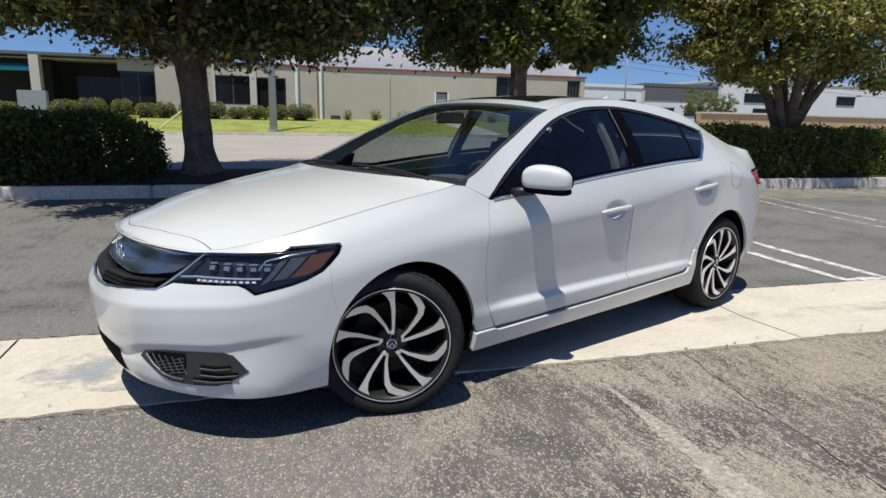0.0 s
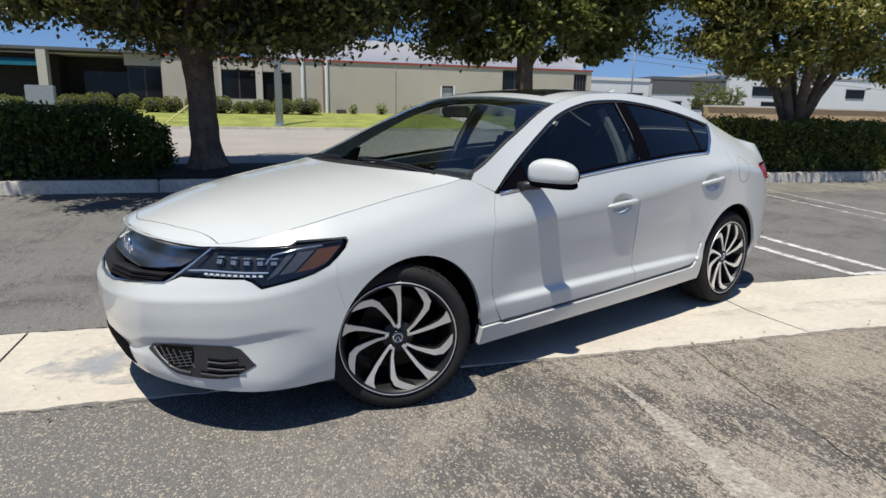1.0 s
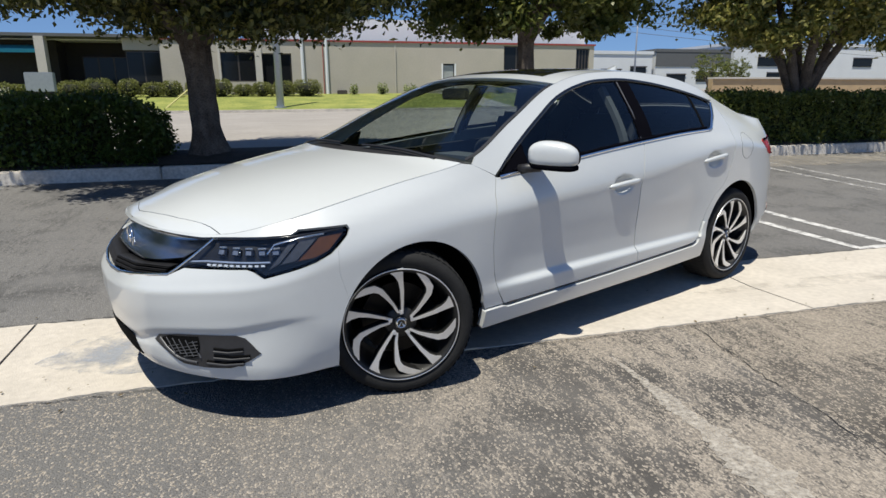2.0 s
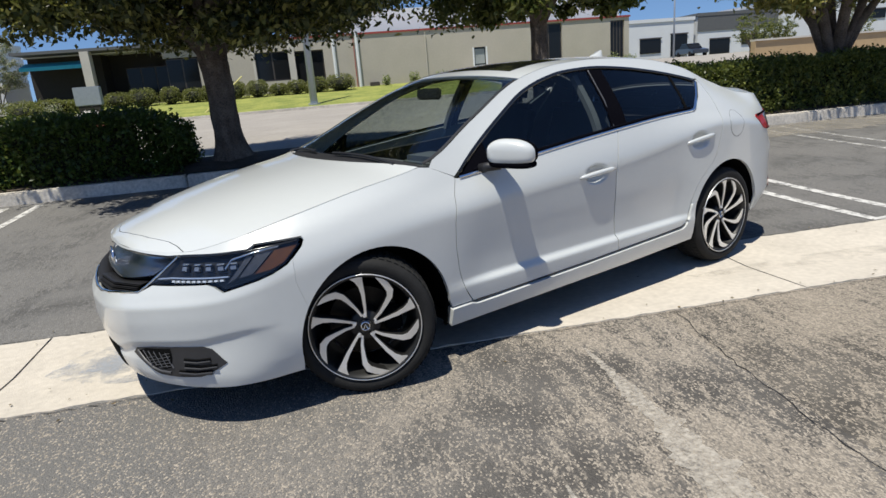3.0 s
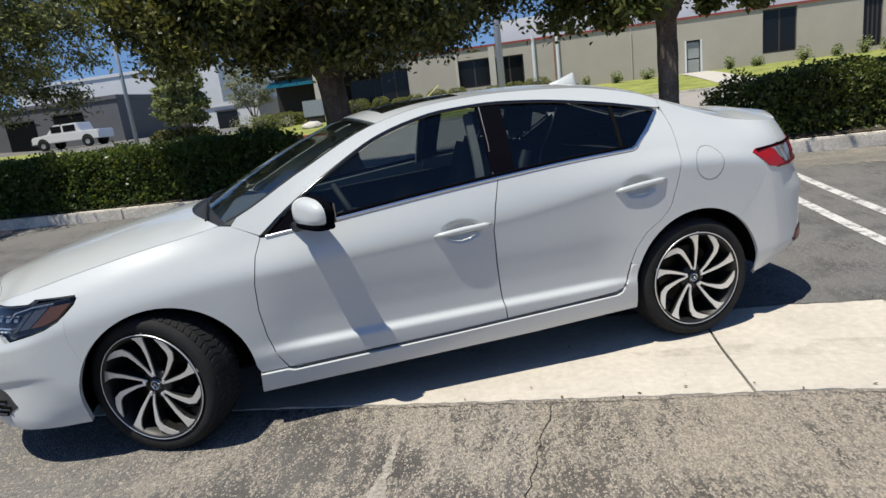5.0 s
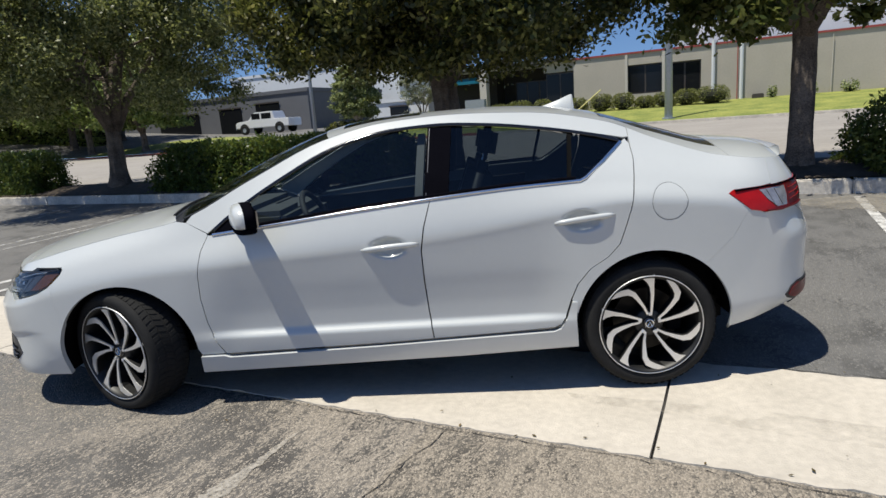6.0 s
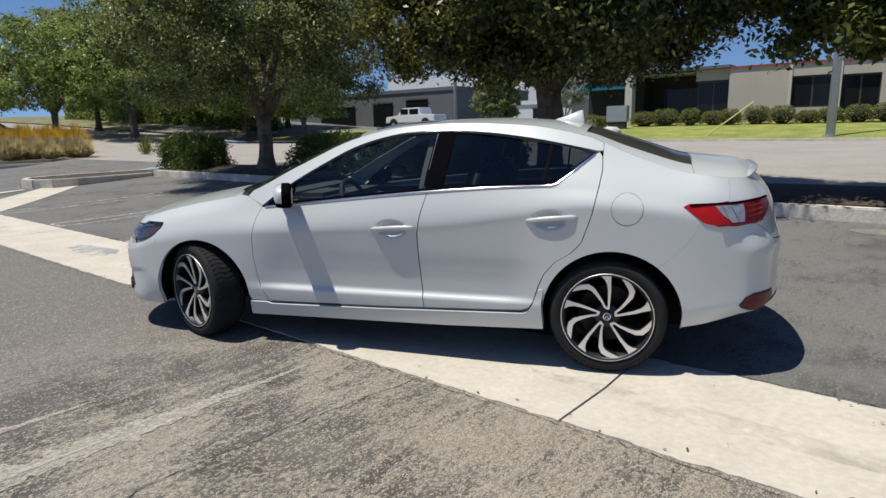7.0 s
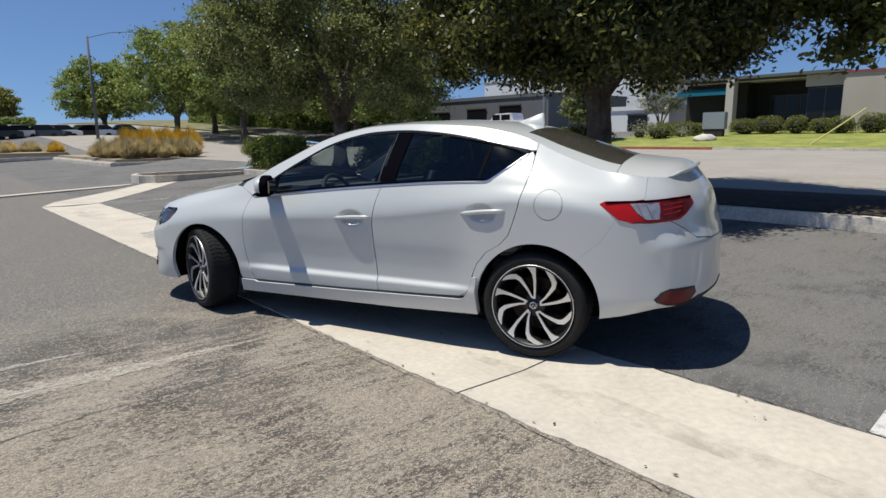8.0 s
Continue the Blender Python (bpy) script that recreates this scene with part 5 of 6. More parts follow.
SCOOPS = [(0.088, 0.783, 0.085, 0.050, 0.036), (1.018, 0.857, 0.085, 0.050, 0.036)]  # behind the door handles


def skin(s, z, push=0.0):
    """A point of the car's flank, by its way round the outline and its height."""
    key = round(s, 4)
    if key not in SECTIONS:
        SECTIONS[key] = (section(s), [np.interp(s, PS, PP[:, k]) for k in (0, 1)], [np.interp(s, PS, PN[:, k]) for k in (0, 1)])
    f, p, n = SECTIONS[key]
    o = f(z) + push
    for cs, cz, a, b, deep in SCOOPS:
        r = ((s - cs) / a) ** 2 + ((z - cz) / b) ** 2
        if r < 1:
            o -= deep * (1 - r) ** 0.5
    return Vector((p[0] + n[0] * o, p[1] + n[1] * o, z))


EDGE = np.array([skin(s, Z_EDGE(s)) for s in np.linspace(S0, S1, 700)])
MID = curve((-2.21, 0.757), (-2.16, 0.785), (-2.05, 0.82), (-1.9, 0.862), (-1.6, 0.925), (-1.3, 0.975), (-1.14, 1.0), (-0.9, 1.118), (-0.6, 1.255), (-0.3, 1.36), (-0.1, 1.397), (0.2, 1.418), (0.6, 1.424), (0.9, 1.408), (1.18, 1.365), (1.4, 1.30), (1.6, 1.235), (1.76, 1.185), (1.95, 1.162), (2.07, 1.148), (2.13, 1.112))


def top(x, w, push=0.0):
    """A point of the bonnet, the roof or the boot: w is 0 on the middle line and 1 on the edge of the flank."""
    x = min(max(x, EDGE[0, 0]), EDGE[-1, 0])
    ye, ze = np.interp(x, EDGE[:, 0], EDGE[:, 1]), np.interp(x, EDGE[:, 0], EDGE[:, 2])
    zc = max(MID(x), ze)
    return Vector((x, w * ye, zc - (zc - ze) * w**2.3 + push))


def cut_sheet(outline, da, db):
    """A flat outline, cut by lines da and db apart."""
    bm = bmesh.new()
    vs = [bm.verts.new((a, b, 0)) for a, b in outline]
    f = bm.faces.new(vs)
    if f.normal.z < 0 or sum(p[0] * q[1] - q[0] * p[1] for p, q in zip(outline, outline[1:] + outline[:1])) < 0:
        f.normal_flip()
    lo, hi = np.min(outline, 0), np.max(outline, 0)
    for k, step in ((0, da), (1, db)):
        for c in np.arange(math.ceil(lo[k] / step + 0.01) * step, hi[k], step):
            at, way = [0, 0, 0], [0, 0, 0]
            at[k], way[k] = c, 1
            bmesh.ops.bisect_plane(bm, geom=bm.verts[:] + bm.edges[:] + bm.faces[:], plane_co=at, plane_no=way, dist=1e-5)
    bmesh.ops.triangulate(bm, faces=[f for f in bm.faces if len(f.verts) > 4])
    return bm


def panel(name, outline, material, parent, label="", push=0.0, depth=0.018, da=0.04, db=0.022, side=-1, whole=False, on=skin):
    """A panel of the bodywork: an outline laid on the flank or the top, with its edge turned in. side 1 mirrors it; whole: both halves in one."""
    bm = cut_sheet(outline, da, db)
    for v in bm.verts:
        v.co = on(v.co.x, v.co.y, push)
    bm.normal_update()
    if on is top:
        bmesh.ops.reverse_faces(bm, faces=bm.faces)
    bm.normal_update()
    if whole:
        for v in bm.verts:
            if abs(v.co.y) < 2e-3:
                v.co.y = 0
        both = bmesh.ops.duplicate(bm, geom=bm.verts[:] + bm.edges[:] + bm.faces[:])["geom"]
        for g in both:
            if isinstance(g, bmesh.types.BMVert):
                g.co.y = -g.co.y
        bmesh.ops.reverse_faces(bm, faces=[g for g in both if isinstance(g, bmesh.types.BMFace)])
        bmesh.ops.remove_doubles(bm, verts=bm.verts, dist=1e-4)
    elif side > 0:
        for v in bm.verts:
            v.co.y = -v.co.y
        bmesh.ops.reverse_faces(bm, faces=bm.faces)
    bm.normal_update()
    normals = {v: v.normal.copy() for v in bm.verts}
    rim = [e for e in bm.edges if e.is_boundary]
    made = bmesh.ops.extrude_edge_only(bm, edges=rim)["geom"]
    fresh = [g for g in made if isinstance(g, bmesh.types.BMVert)]
    old = {tuple(round(c, 6) for c in v.co): n for v, n in normals.items()}
    for v in fresh:
        v.co -= old.get(tuple(round(c, 6) for c in v.co), Vector((0, 0, 1))) * depth
    for e in rim:
        e.smooth = False
    return part(name, bm, material, parent, label, smooth=True)


def ribbon(name, line, wide, material, parent, label="", push=0.004, side=-1, closed=False):
    """A raised strip that follows a line on the flank."""
    bm, rows = bmesh.new(), []
    n = len(line)
    for i, (s, z) in enumerate(line):
        a, b = line[(i - 1) % n if closed else max(i - 1, 0)], line[(i + 1) % n if closed else min(i + 1, n - 1)]
        d = Vector((b[0] - a[0], b[1] - a[1])).normalized()
        q = Vector((-d.y, d.x)) * wide / 2
        row = []
        for k, h in ((-1, -0.003), (-0.8, push), (0.8, push), (1, -0.003)):
            p = skin(s + q.x * k, min(z + q.y * k, Z_EDGE(s + q.x * k)), h)
            row.append(bm.verts.new((p.x, p.y * -side, p.z)))
        rows.append(row)
    for r, t in zip(rows, rows[1:] + rows[:1] if closed else rows[1:]):
        for k in range(3):
            bm.faces.new((r[k], r[k + 1], t[k + 1], t[k]))
    bmesh.ops.recalc_face_normals(bm, faces=bm.faces)
    return part(name, bm, material, parent, label, smooth=True)


def arc(cx, cz, r, a0, a1, n=22):
    return [(cx + r * math.cos(radians(a0 + (a1 - a0) * k / n)), cz + r * math.sin(radians(a0 + (a1 - a0) * k / n))) for k in range(n + 1)]


def edge_line(a, b, n=20, drop=0.0):
    return [(s, Z_EDGE(s) - drop) for s in np.linspace(a, b, n)]


ARCH_F, ARCH_R = (-1.300, 0.300, 0.372), (1.352, 0.318, 0.376)
DOOR_FRONT = [(-0.812, 0.893), (-0.845, 0.82), (-0.868, 0.70), (-0.872, 0.58), (-0.858, 0.455), (-0.832, 0.36), (-0.787, 0.288)]
DOOR_MID = [(0.272, 0.306), (0.256, 0.45), (0.246, 0.60), (0.243, 0.76), (0.262, 0.87), (0.300, 0.993)]
DOOR_REAR = [(0.895, 0.336), (0.925, 0.385), (0.952, 0.473), (0.985, 0.55), (1.045, 0.622), (1.13, 0.676), (1.185, 0.735), (1.215, 0.82), (1.24, 0.90), (1.27, 1.04), (1.284, 1.12), (1.282, 1.19), (1.265, 1.214)]
BELT = [(-0.80, 0.891), (-0.49, 0.922), (0.0, 0.972), (0.374, 1.004), (0.7, 1.026), (1.025, 1.038)]
DLO_TOP = [(1.245, 1.203), (1.1, 1.24), (0.845, 1.289), (0.6, 1.322), (0.355, 1.338), (0.12, 1.328), (-0.05, 1.298), (-0.222, 1.245), (-0.42, 1.145), (-0.616, 1.031), (-0.72, 0.96), (-0.80, 0.896)]
belt_z = curve(*BELT)
dlo_z = curve(*DLO_TOP[::-1])


def shift(line, a, b):
    return [(p + a, q + b) for p, q in line]


LAMP = [(-2.335, 0.628), (-2.18, 0.737), (-2.085, 0.741), (-1.949, 0.746), (-1.829, 0.751), (-1.697, 0.761), (-1.619, 0.768), (-1.604, 0.762), (-1.615, 0.743), (-1.681, 0.683), (-1.743, 0.654), (-1.801, 0.638), (-1.883, 0.621), (-1.945, 0.609), (-1.986, 0.635), (-2.011, 0.642), (-2.172, 0.640), (-2.287, 0.637)]


def headlight(car, side):
    mid = np.mean(LAMP, 0)
    lamp = panel("headlight", LAMP, LAMP_BASE, car, "LED headlight in a dark housing with an amber corner", push=-0.035, depth=0.01, side=side)
    panel("lamp_cover", [tuple(mid + (np.array(p) - mid) * 0.985) for p in LAMP], LAMP_GLASS, lamp, "clear lamp cover", push=0.0, depth=0.004, side=side)
    for k, s in enumerate((-2.151, -2.086, -2.027, -1.969, -1.914)):
        b = panel("led_projector", [(s, 0.682), (s + 0.038, 0.682), (s + 0.038, 0.706), (s, 0.706)], GLOSS_BLACK, lamp, "square LED projector", push=-0.016, depth=0.02, side=side)
        panel("projector_lens", [(s + 0.006, 0.686), (s + 0.030, 0.686), (s + 0.030, 0.700), (s + 0.006, 0.700)], PROJECTOR, b, push=-0.010, depth=0.006, side=side)
        ribbon("projector_rim", [(s + 0.002, 0.709), (s + 0.036, 0.710)], 0.006, CHROME, b, push=-0.010, side=side)
    for k in range(10):
        s = -2.185 + k * 0.0255
        panel("led", [(s, 0.646), (s + 0.015, 0.646), (s + 0.015, 0.653), (s, 0.653)], LED_LENS, lamp, push=-0.006, depth=0.02, side=side)
    panel("light_guide", [(-2.28, 0.651), (-2.19, 0.658), (-1.92, 0.658), (-1.92, 0.663), (-2.19, 0.663), (-2.27, 0.657)], SATIN, lamp, "thin satin strip", push=-0.010, depth=0.02, side=side)
    panel("inner_reflector", [(-1.928, 0.632), (-1.885, 0.652), (-1.803, 0.731), (-1.834, 0.727)], LAMP_GREY, lamp, "slanted grey reflector", push=-0.016, depth=0.015, side=side)
    panel("inner_reflector", [(-1.878, 0.650), (-1.821, 0.659), (-1.724, 0.739), (-1.792, 0.732)], LAMP_GREY, lamp, "slanted grey reflector", push=-0.014, depth=0.015, side=side)
    panel("corner_reflector", [(-1.812, 0.659), (-1.747, 0.668), (-1.692, 0.688), (-1.625, 0.746), (-1.714, 0.740)], AMBER, lamp, "amber side reflector", push=-0.010, depth=0.015, side=side)
    ribbon("lamp_brow", [(-2.17, 0.735), (-2.085, 0.738), (-1.949, 0.743), (-1.829, 0.748), (-1.697, 0.758), (-1.622, 0.765)], 0.006, GLOSS_BLACK, lamp, push=0.002, side=side)
    ribbon("lamp_spine", [(-1.93, 0.690), (-1.90, 0.722), (-1.80, 0.742), (-1.70, 0.751)], 0.006, CHROME, lamp, push=-0.006, side=side)


def taillight(car, side):
    t = panel("taillight", [(1.704, 0.936), (1.731, 0.949), (1.978, 0.957), (2.139, 0.968), (2.321, 0.973), (2.341, 0.930), (2.234, 0.877), (2.176, 0.853), (2.11, 0.844), (1.978, 0.833), (1.884, 0.836), (1.809, 0.851)], RED_LENS, car, "red taillight with a clear middle", push=0.004, depth=0.03, side=side, da=0.03)
    panel("clear_lens", [(1.868, 0.938), (1.94, 0.941), (2.030, 0.944), (2.036, 0.906), (2.030, 0.855), (1.958, 0.853), (1.905, 0.892)], CLEAR_LENS, t, "clear reversing lens", push=0.007, depth=0.01, side=side, da=0.03)
    panel("dark_lens", [(2.042, 0.947), (2.14, 0.954), (2.30, 0.960), (2.31, 0.93), (2.225, 0.885), (2.11, 0.857), (2.040, 0.856)], DARK_RED_LENS, t, "dark red inner lens", push=0.007, depth=0.01, side=side, da=0.03)
    for a in (1.925, 1.975):
        ribbon("lens_divider", [(a - 0.02, 0.937), (a + 0.018, 0.860)], 0.003, LAMP_GREY, t, "grey divider", push=0.0095, side=side)
    for k in range(3):
        ribbon("light_bar", [(2.055, 0.930 - 0.026 * k), (2.15, 0.938 - 0.024 * k), (2.22 - 0.02 * k, 0.942 - 0.022 * k)], 0.005, RED_LENS, t, "bright red bar", push=0.0095, side=side)
    ribbon("lens_rib", [(1.735, 0.944), (1.978, 0.952), (2.139, 0.962), (2.31, 0.967)], 0.010, PILLAR_BLACK, t, "dark upper edge", push=0.013, side=side)
    ribbon("lens_rib", [(1.89, 0.841), (1.978, 0.838), (2.11, 0.848), (2.17, 0.858)], 0.008, DARK_RED_LENS, t, push=0.013, side=side)


def bar_skin(s, z, push):
    """The flank as it would run on over the hollow behind a handle."""
    f, p, n = SECTIONS.get(round(s, 4)) or (section(s), [np.interp(s, PS, PP[:, k]) for k in (0, 1)], [np.interp(s, PS, PN[:, k]) for k in (0, 1)])
    o = f(z) + push
    return Vector((p[0] + n[0] * o, p[1] + n[1] * o, z))


def door(car, name, outline, handle, side):
    d = panel(name, outline, PAINT, car, "white door with a flush pull handle", side=side, da=0.016, db=0.008)
    # handle: a scooped cup behind a slim bar
    a, b, za, zb = handle
    bm = bmesh.new()
    pts, rad = [], []
    for k in range(9):
        t = k / 8
        p = bar_skin(a + (b - a) * t, za + (zb - za) * t, -0.007 + 0.014 * math.sin(math.pi * t) ** 0.4)
        pts.append((p.x, p.y * -side, p.z + 0.004 * math.sin(math.pi * t)))
        rad.append(0.009 + 0.005 * math.sin(math.pi * t) ** 0.5)
    tube(bm, pts, rad, 10)
    part("door_handle", bm, PAINT, d, "white handle bar", smooth=True)
    if name == "front_door":
        bm = bmesh.new()
        p = bar_skin(b - 0.03, zb - 0.002, 0.006)
        tube(bm, [(p.x, (p.y - 0.002) * -side, p.z), (p.x, (p.y + 0.02) * -side, p.z)], 0.006, 10)
        part("door_lock", bm, PILLAR_BLACK, d, "small dark lock")
    return d


def wheel(place, steer, near):
    """An alloy wheel on its tyre, its face towards -y."""
    w = new("wheel")
    w.matrix_world = place
    prof = [(0.246, -0.095), (0.262, -0.108), (0.285, -0.112), (0.304, -0.104), (0.314, -0.085), (0.318, -0.06), (0.318, 0.06), (0.314, 0.085), (0.300, 0.108), (0.262, 0.108), (0.246, 0.095)]
    tyre = part("tyre", lathe(prof, 72), RUBBER, w, "black low-profile tyre", smooth=True)
    bm = bmesh.new()
    for k in range(60):
        a = k * math.tau / 60
        m = Matrix.Rotation(a, 4, "Y")
        for y0, y1, skew in ((-0.088, -0.052, 0.006), (-0.044, -0.006, -0.006), (0.006, 0.044, 0.006), (0.052, 0.088, -0.006)):
            vs = [m @ Vector((0.3185 if abs(y) < 0.07 else 0.3155, y, z)) for y, z in ((y0, -0.011 - skew), (y1, -0.011 + skew), (y1, 0.011 + skew), (y0, 0.011 - skew))]
            ws = [m @ Vector((0.3212 if abs(y) < 0.07 else 0.3178, y, z)) for y, z in ((y0, -0.010 - skew), (y1, -0.010 + skew), (y1, 0.010 + skew), (y0, 0.010 - skew))]
            q = [bm.verts.new(c) for c in vs + ws]
            for f in ((4, 5, 6, 7), (0, 1, 5, 4), (1, 2, 6, 5), (2, 3, 7, 6), (3, 0, 4, 7)):
                bm.faces.new([q[i] for i in f])
    part("tread", bm, RUBBER, tyre, "grooved tread blocks")
    rim = part("rim", lathe([(0.247, -0.098), (0.250, -0.106), (0.245, -0.112), (0.238, -0.108), (0.232, -0.098), (0.226, -0.085), (0.210, 0.02), (0.205, 0.095), (0.240, 0.10)], 72), ALLOY_BLACK, w, "deep black rim", smooth=True)
    part("rim_edge", lathe([(0.2495, -0.1065), (0.2505, -0.1115), (0.2475, -0.1135), (0.2448, -0.1105)], 72), ALLOY, rim, "bright machined rim edge", smooth=True)
    part("brake_disc", lathe([(0.01, 0.0), (0.16, 0.0), (0.165, 0.012), (0.16, 0.024), (0.01, 0.024)], 48), DISC, w, "steel brake disc")
    part("brake_caliper", boxed(0.09, 0.17, -0.03, 0.05, -0.06, 0.06, bevel=0.01), UNDER, w)
    part("hub", lathe([(0.001, -0.070), (0.062, -0.070), (0.070, -0.062), (0.072, 0.0)], 36), ALLOY_BLACK, w, smooth=True)
    cap = part("hub_cap", lathe([(0.001, -0.082), (0.024, -0.082), (0.029, -0.078), (0.031, -0.066)], 32), GLOSS_BLACK, w, "black hub cap with a bright badge", smooth=True)
    bm = bmesh.new()
    tube(bm, [(0.019 * math.cos(k * math.tau / 24), -0.083, 0.019 * math.sin(k * math.tau / 24)) for k in range(25)], 0.0022, 6)
    tube(bm, [(-0.010, -0.084, -0.012), (0.0, -0.084, 0.008), (0.010, -0.084, -0.012)], 0.0025, 6)
    part("badge", bm, CHROME, cap, "bright round badge")
    for k in range(5):
        a = radians(90 + 72 * k)
        bm = bmesh.new()
        tube(bm, [(0.050 * math.cos(a), -0.066, 0.050 * math.sin(a)), (0.050 * math.cos(a), -0.089, 0.050 * math.sin(a))], 0.0085, 6)
        part("wheel_nut", bm, SATIN, w)

    def blade(line, y_front, y_back, grow):
        """A flat swept bar: line of (radius, degrees, width)."""
        b, rows = bmesh.new(), []
        for i, (r, a, wd) in enumerate(line):
            p = np.array([r * math.cos(radians(a)), r * math.sin(radians(a))])
            r0, a0, _ = line[max(i - 1, 0)]
            r1, a1, _ = line[min(i + 1, len(line) - 1)]
            d = np.array([r1 * math.cos(radians(a1)) - r0 * math.cos(radians(a0)), r1 * math.sin(radians(a1)) - r0 * math.sin(radians(a0))])
            d /= np.linalg.norm(d)
            q = np.array([-d[1], d[0]]) * (wd / 2 + grow)
            sink = -0.022 * (1 - min(1, (r - 0.04) / 0.19)) * -1
            rows.append([b.verts.new((c[0], y, c[1])) for c, y in ((p + q, y_front + sink), (p - q, y_front + sink), (p - q, y_back + sink), (p + q, y_back + sink))])
        for r, t in zip(rows, rows[1:]):
            for j in range(4):
                b.faces.new((r[j], r[(j + 1) % 4], t[(j + 1) % 4], t[j]))
        b.faces.new(rows[0])
        b.faces.new(rows[-1][::-1])
        bmesh.ops.recalc_face_normals(b, faces=b.faces)
        return b

    for k in range(5):
        a = 90 + 72 * k + steer
        straight = [(0.042, a - 6, 0.009), (0.09, a - 2, 0.012), (0.15, a + 0, 0.016), (0.19, a + 2, 0.021), (0.22, a + 4, 0.036), (0.243, a + 6, 0.060)]
        hooked = [(0.048, a - 57, 0.009), (0.09, a - 50, 0.012), (0.14, a - 44, 0.018), (0.175, a - 41, 0.024), (0.200, a - 36, 0.030), (0.216, a - 28, 0.028), (0.230, a - 20, 0.020), (0.240, a - 14, 0.008)]
        for line in (straight, hooked):
            part("spoke_back", blade(line, -0.098, -0.060, 0.003), ALLOY_BLACK, w)
            part("spoke", blade(line, -0.104, -0.097, 0.0), ALLOY, w, "machined silver spoke face")
    return w


def build_car():
    car = thing("parked_car", "white four-door saloon with black-and-silver alloy wheels, parked across a concrete gutter", "car")
    for side in (-1, 1):
        # front wing
        f_arch = arc(*ARCH_F, 3, 150.5, 26)
        panel("front_wing", [(-0.795, 0.288), *[(p - 0.004, q) for p, q in DOOR_FRONT[::-1][1:]], (-0.822, 0.9025), (-0.93, 0.9572), *edge_line(-0.985, -1.87, 16, 0.0015), (-1.80, 0.771), (-1.602, 0.777), (-1.595, 0.762), (-1.608, 0.739), (-1.656, 0.697), (-1.6585, 0.600), *f_arch[::-1], (-0.915, 0.288)], PAINT, car, "white front wing", side=side)
        fd = [*DOOR_FRONT, *DOOR_MID, (0.30, 1.0), *[p for p in BELT[::-1] if p[0] < 0.29]]
        rd = [*shift(DOOR_MID[::-1], 0.006, 0), *[(p, q) for p, q in DOOR_REAR][0:], (1.25, 1.205), (1.14, 1.118), (1.04, 1.045), (1.025, 1.038), (0.7, 1.026), (0.374, 1.004)]
        rd = [(0.306, 1.0), *rd[1:]]
        door(car, "front_door", fd, (-0.045, 0.235, 0.778, 0.795), side)
        door(car, "rear_door", rd, (0.885, 1.165, 0.850, 0.877), side)
        # rear wing with the roof pillar
        r_arch = arc(*ARCH_R, 172, 52, 24)
        panel("rear_wing", [(0.985, 0.40), *r_arch, (1.602, 0.624), (1.722, 0.734), (1.803, 0.866), (1.715, 0.935), (1.95, 0.960), *edge_line(1.98, 1.29, 18, 0.0005), *[(p + 0.005, q) for p, q in DOOR_REAR[::-1][1:10]], (0.958, 0.473), (0.965, 0.45)], PAINT, car, "white rear wing", side=side)
        panel("roof_rail", [(-0.93, 0.958), *edge_line(-0.90, 1.285, 34, 0.002), (1.286, 1.222), (1.255, 1.222), *shift(DLO_TOP[1:-1], 0, 0.014), (-0.815, 0.903)], PAINT, car, "white roof pillar and rail", side=side, depth=0.01)
        # windows
        panel("front_corner_trim", [(-0.795, 0.895), (-0.60, 0.913), (-0.60, dlo_z(-0.60) - 0.006), (-0.72, 0.955)], PILLAR_BLACK, car, "black window corner", push=-0.004, side=side)
        fg = [(-0.595, 0.914), (0.272, 0.998), (0.30, dlo_z(0.30) - 0.006), *[p for p in shift(DLO_TOP, 0, -0.006) if -0.5 < p[0] < 0.28], (-0.595, dlo_z(-0.595) - 0.006)]
        panel("front_window", fg, SIDE_GLASS, car, "tinted side window", push=-0.008, depth=0.003, side=side)
        panel("door_pillar", [(0.274, 0.999), (0.392, 1.004), (0.420, dlo_z(0.42) - 0.004), (0.302, dlo_z(0.30) - 0.004)], PILLAR_BLACK, car, "black door pillar", push=-0.003, side=side)
        panel("inner_pillar", [(0.222, 0.985), (0.262, 0.992), (0.284, dlo_z(0.28) - 0.03), (0.246, dlo_z(0.246) - 0.03)], PILLAR_TRIM, car, "pale inner pillar trim", push=-0.075, depth=0.03, side=side)
        # grey strip paints the light that the door frame's edge catches
        ribbon("pillar_strip", [(0.283, 1.0), (0.300, 1.16), (0.312, dlo_z(0.31) - 0.006)], 0.006, LAMP_GREY, car, "thin grey edge of the door frame, its caught light painted on", side=side, push=0.002)
        panel("rear_window", [(0.394, 1.005), (0.955, 1.033), (0.985, dlo_z(0.985) - 0.006), *[p for p in shift(DLO_TOP, 0, -0.006) if 0.43 < p[0] < 0.98], (0.422, dlo_z(0.42) - 0.006)], REAR_GLASS, car, "dark tinted rear side window", push=-0.008, depth=0.003, side=side)
        panel("window_divider", [(0.957, 1.034), (0.975, 1.035), (1.006, dlo_z(1.006) - 0.006), (0.987, dlo_z(0.987) - 0.006)], UNDER, car, "", push=-0.004, side=side)
        panel("quarter_window", [(0.977, 1.035), (1.02, 1.037), (1.13, 1.112), (1.24, 1.200), (1.1, 1.234), (1.008, dlo_z(1.008) - 0.006)], REAR_GLASS, car, "small dark quarter window", push=-0.008, depth=0.003, side=side)
        lower = [(s, belt_z(s) + 0.002) for s in np.linspace(-0.79, 1.02, 26)]
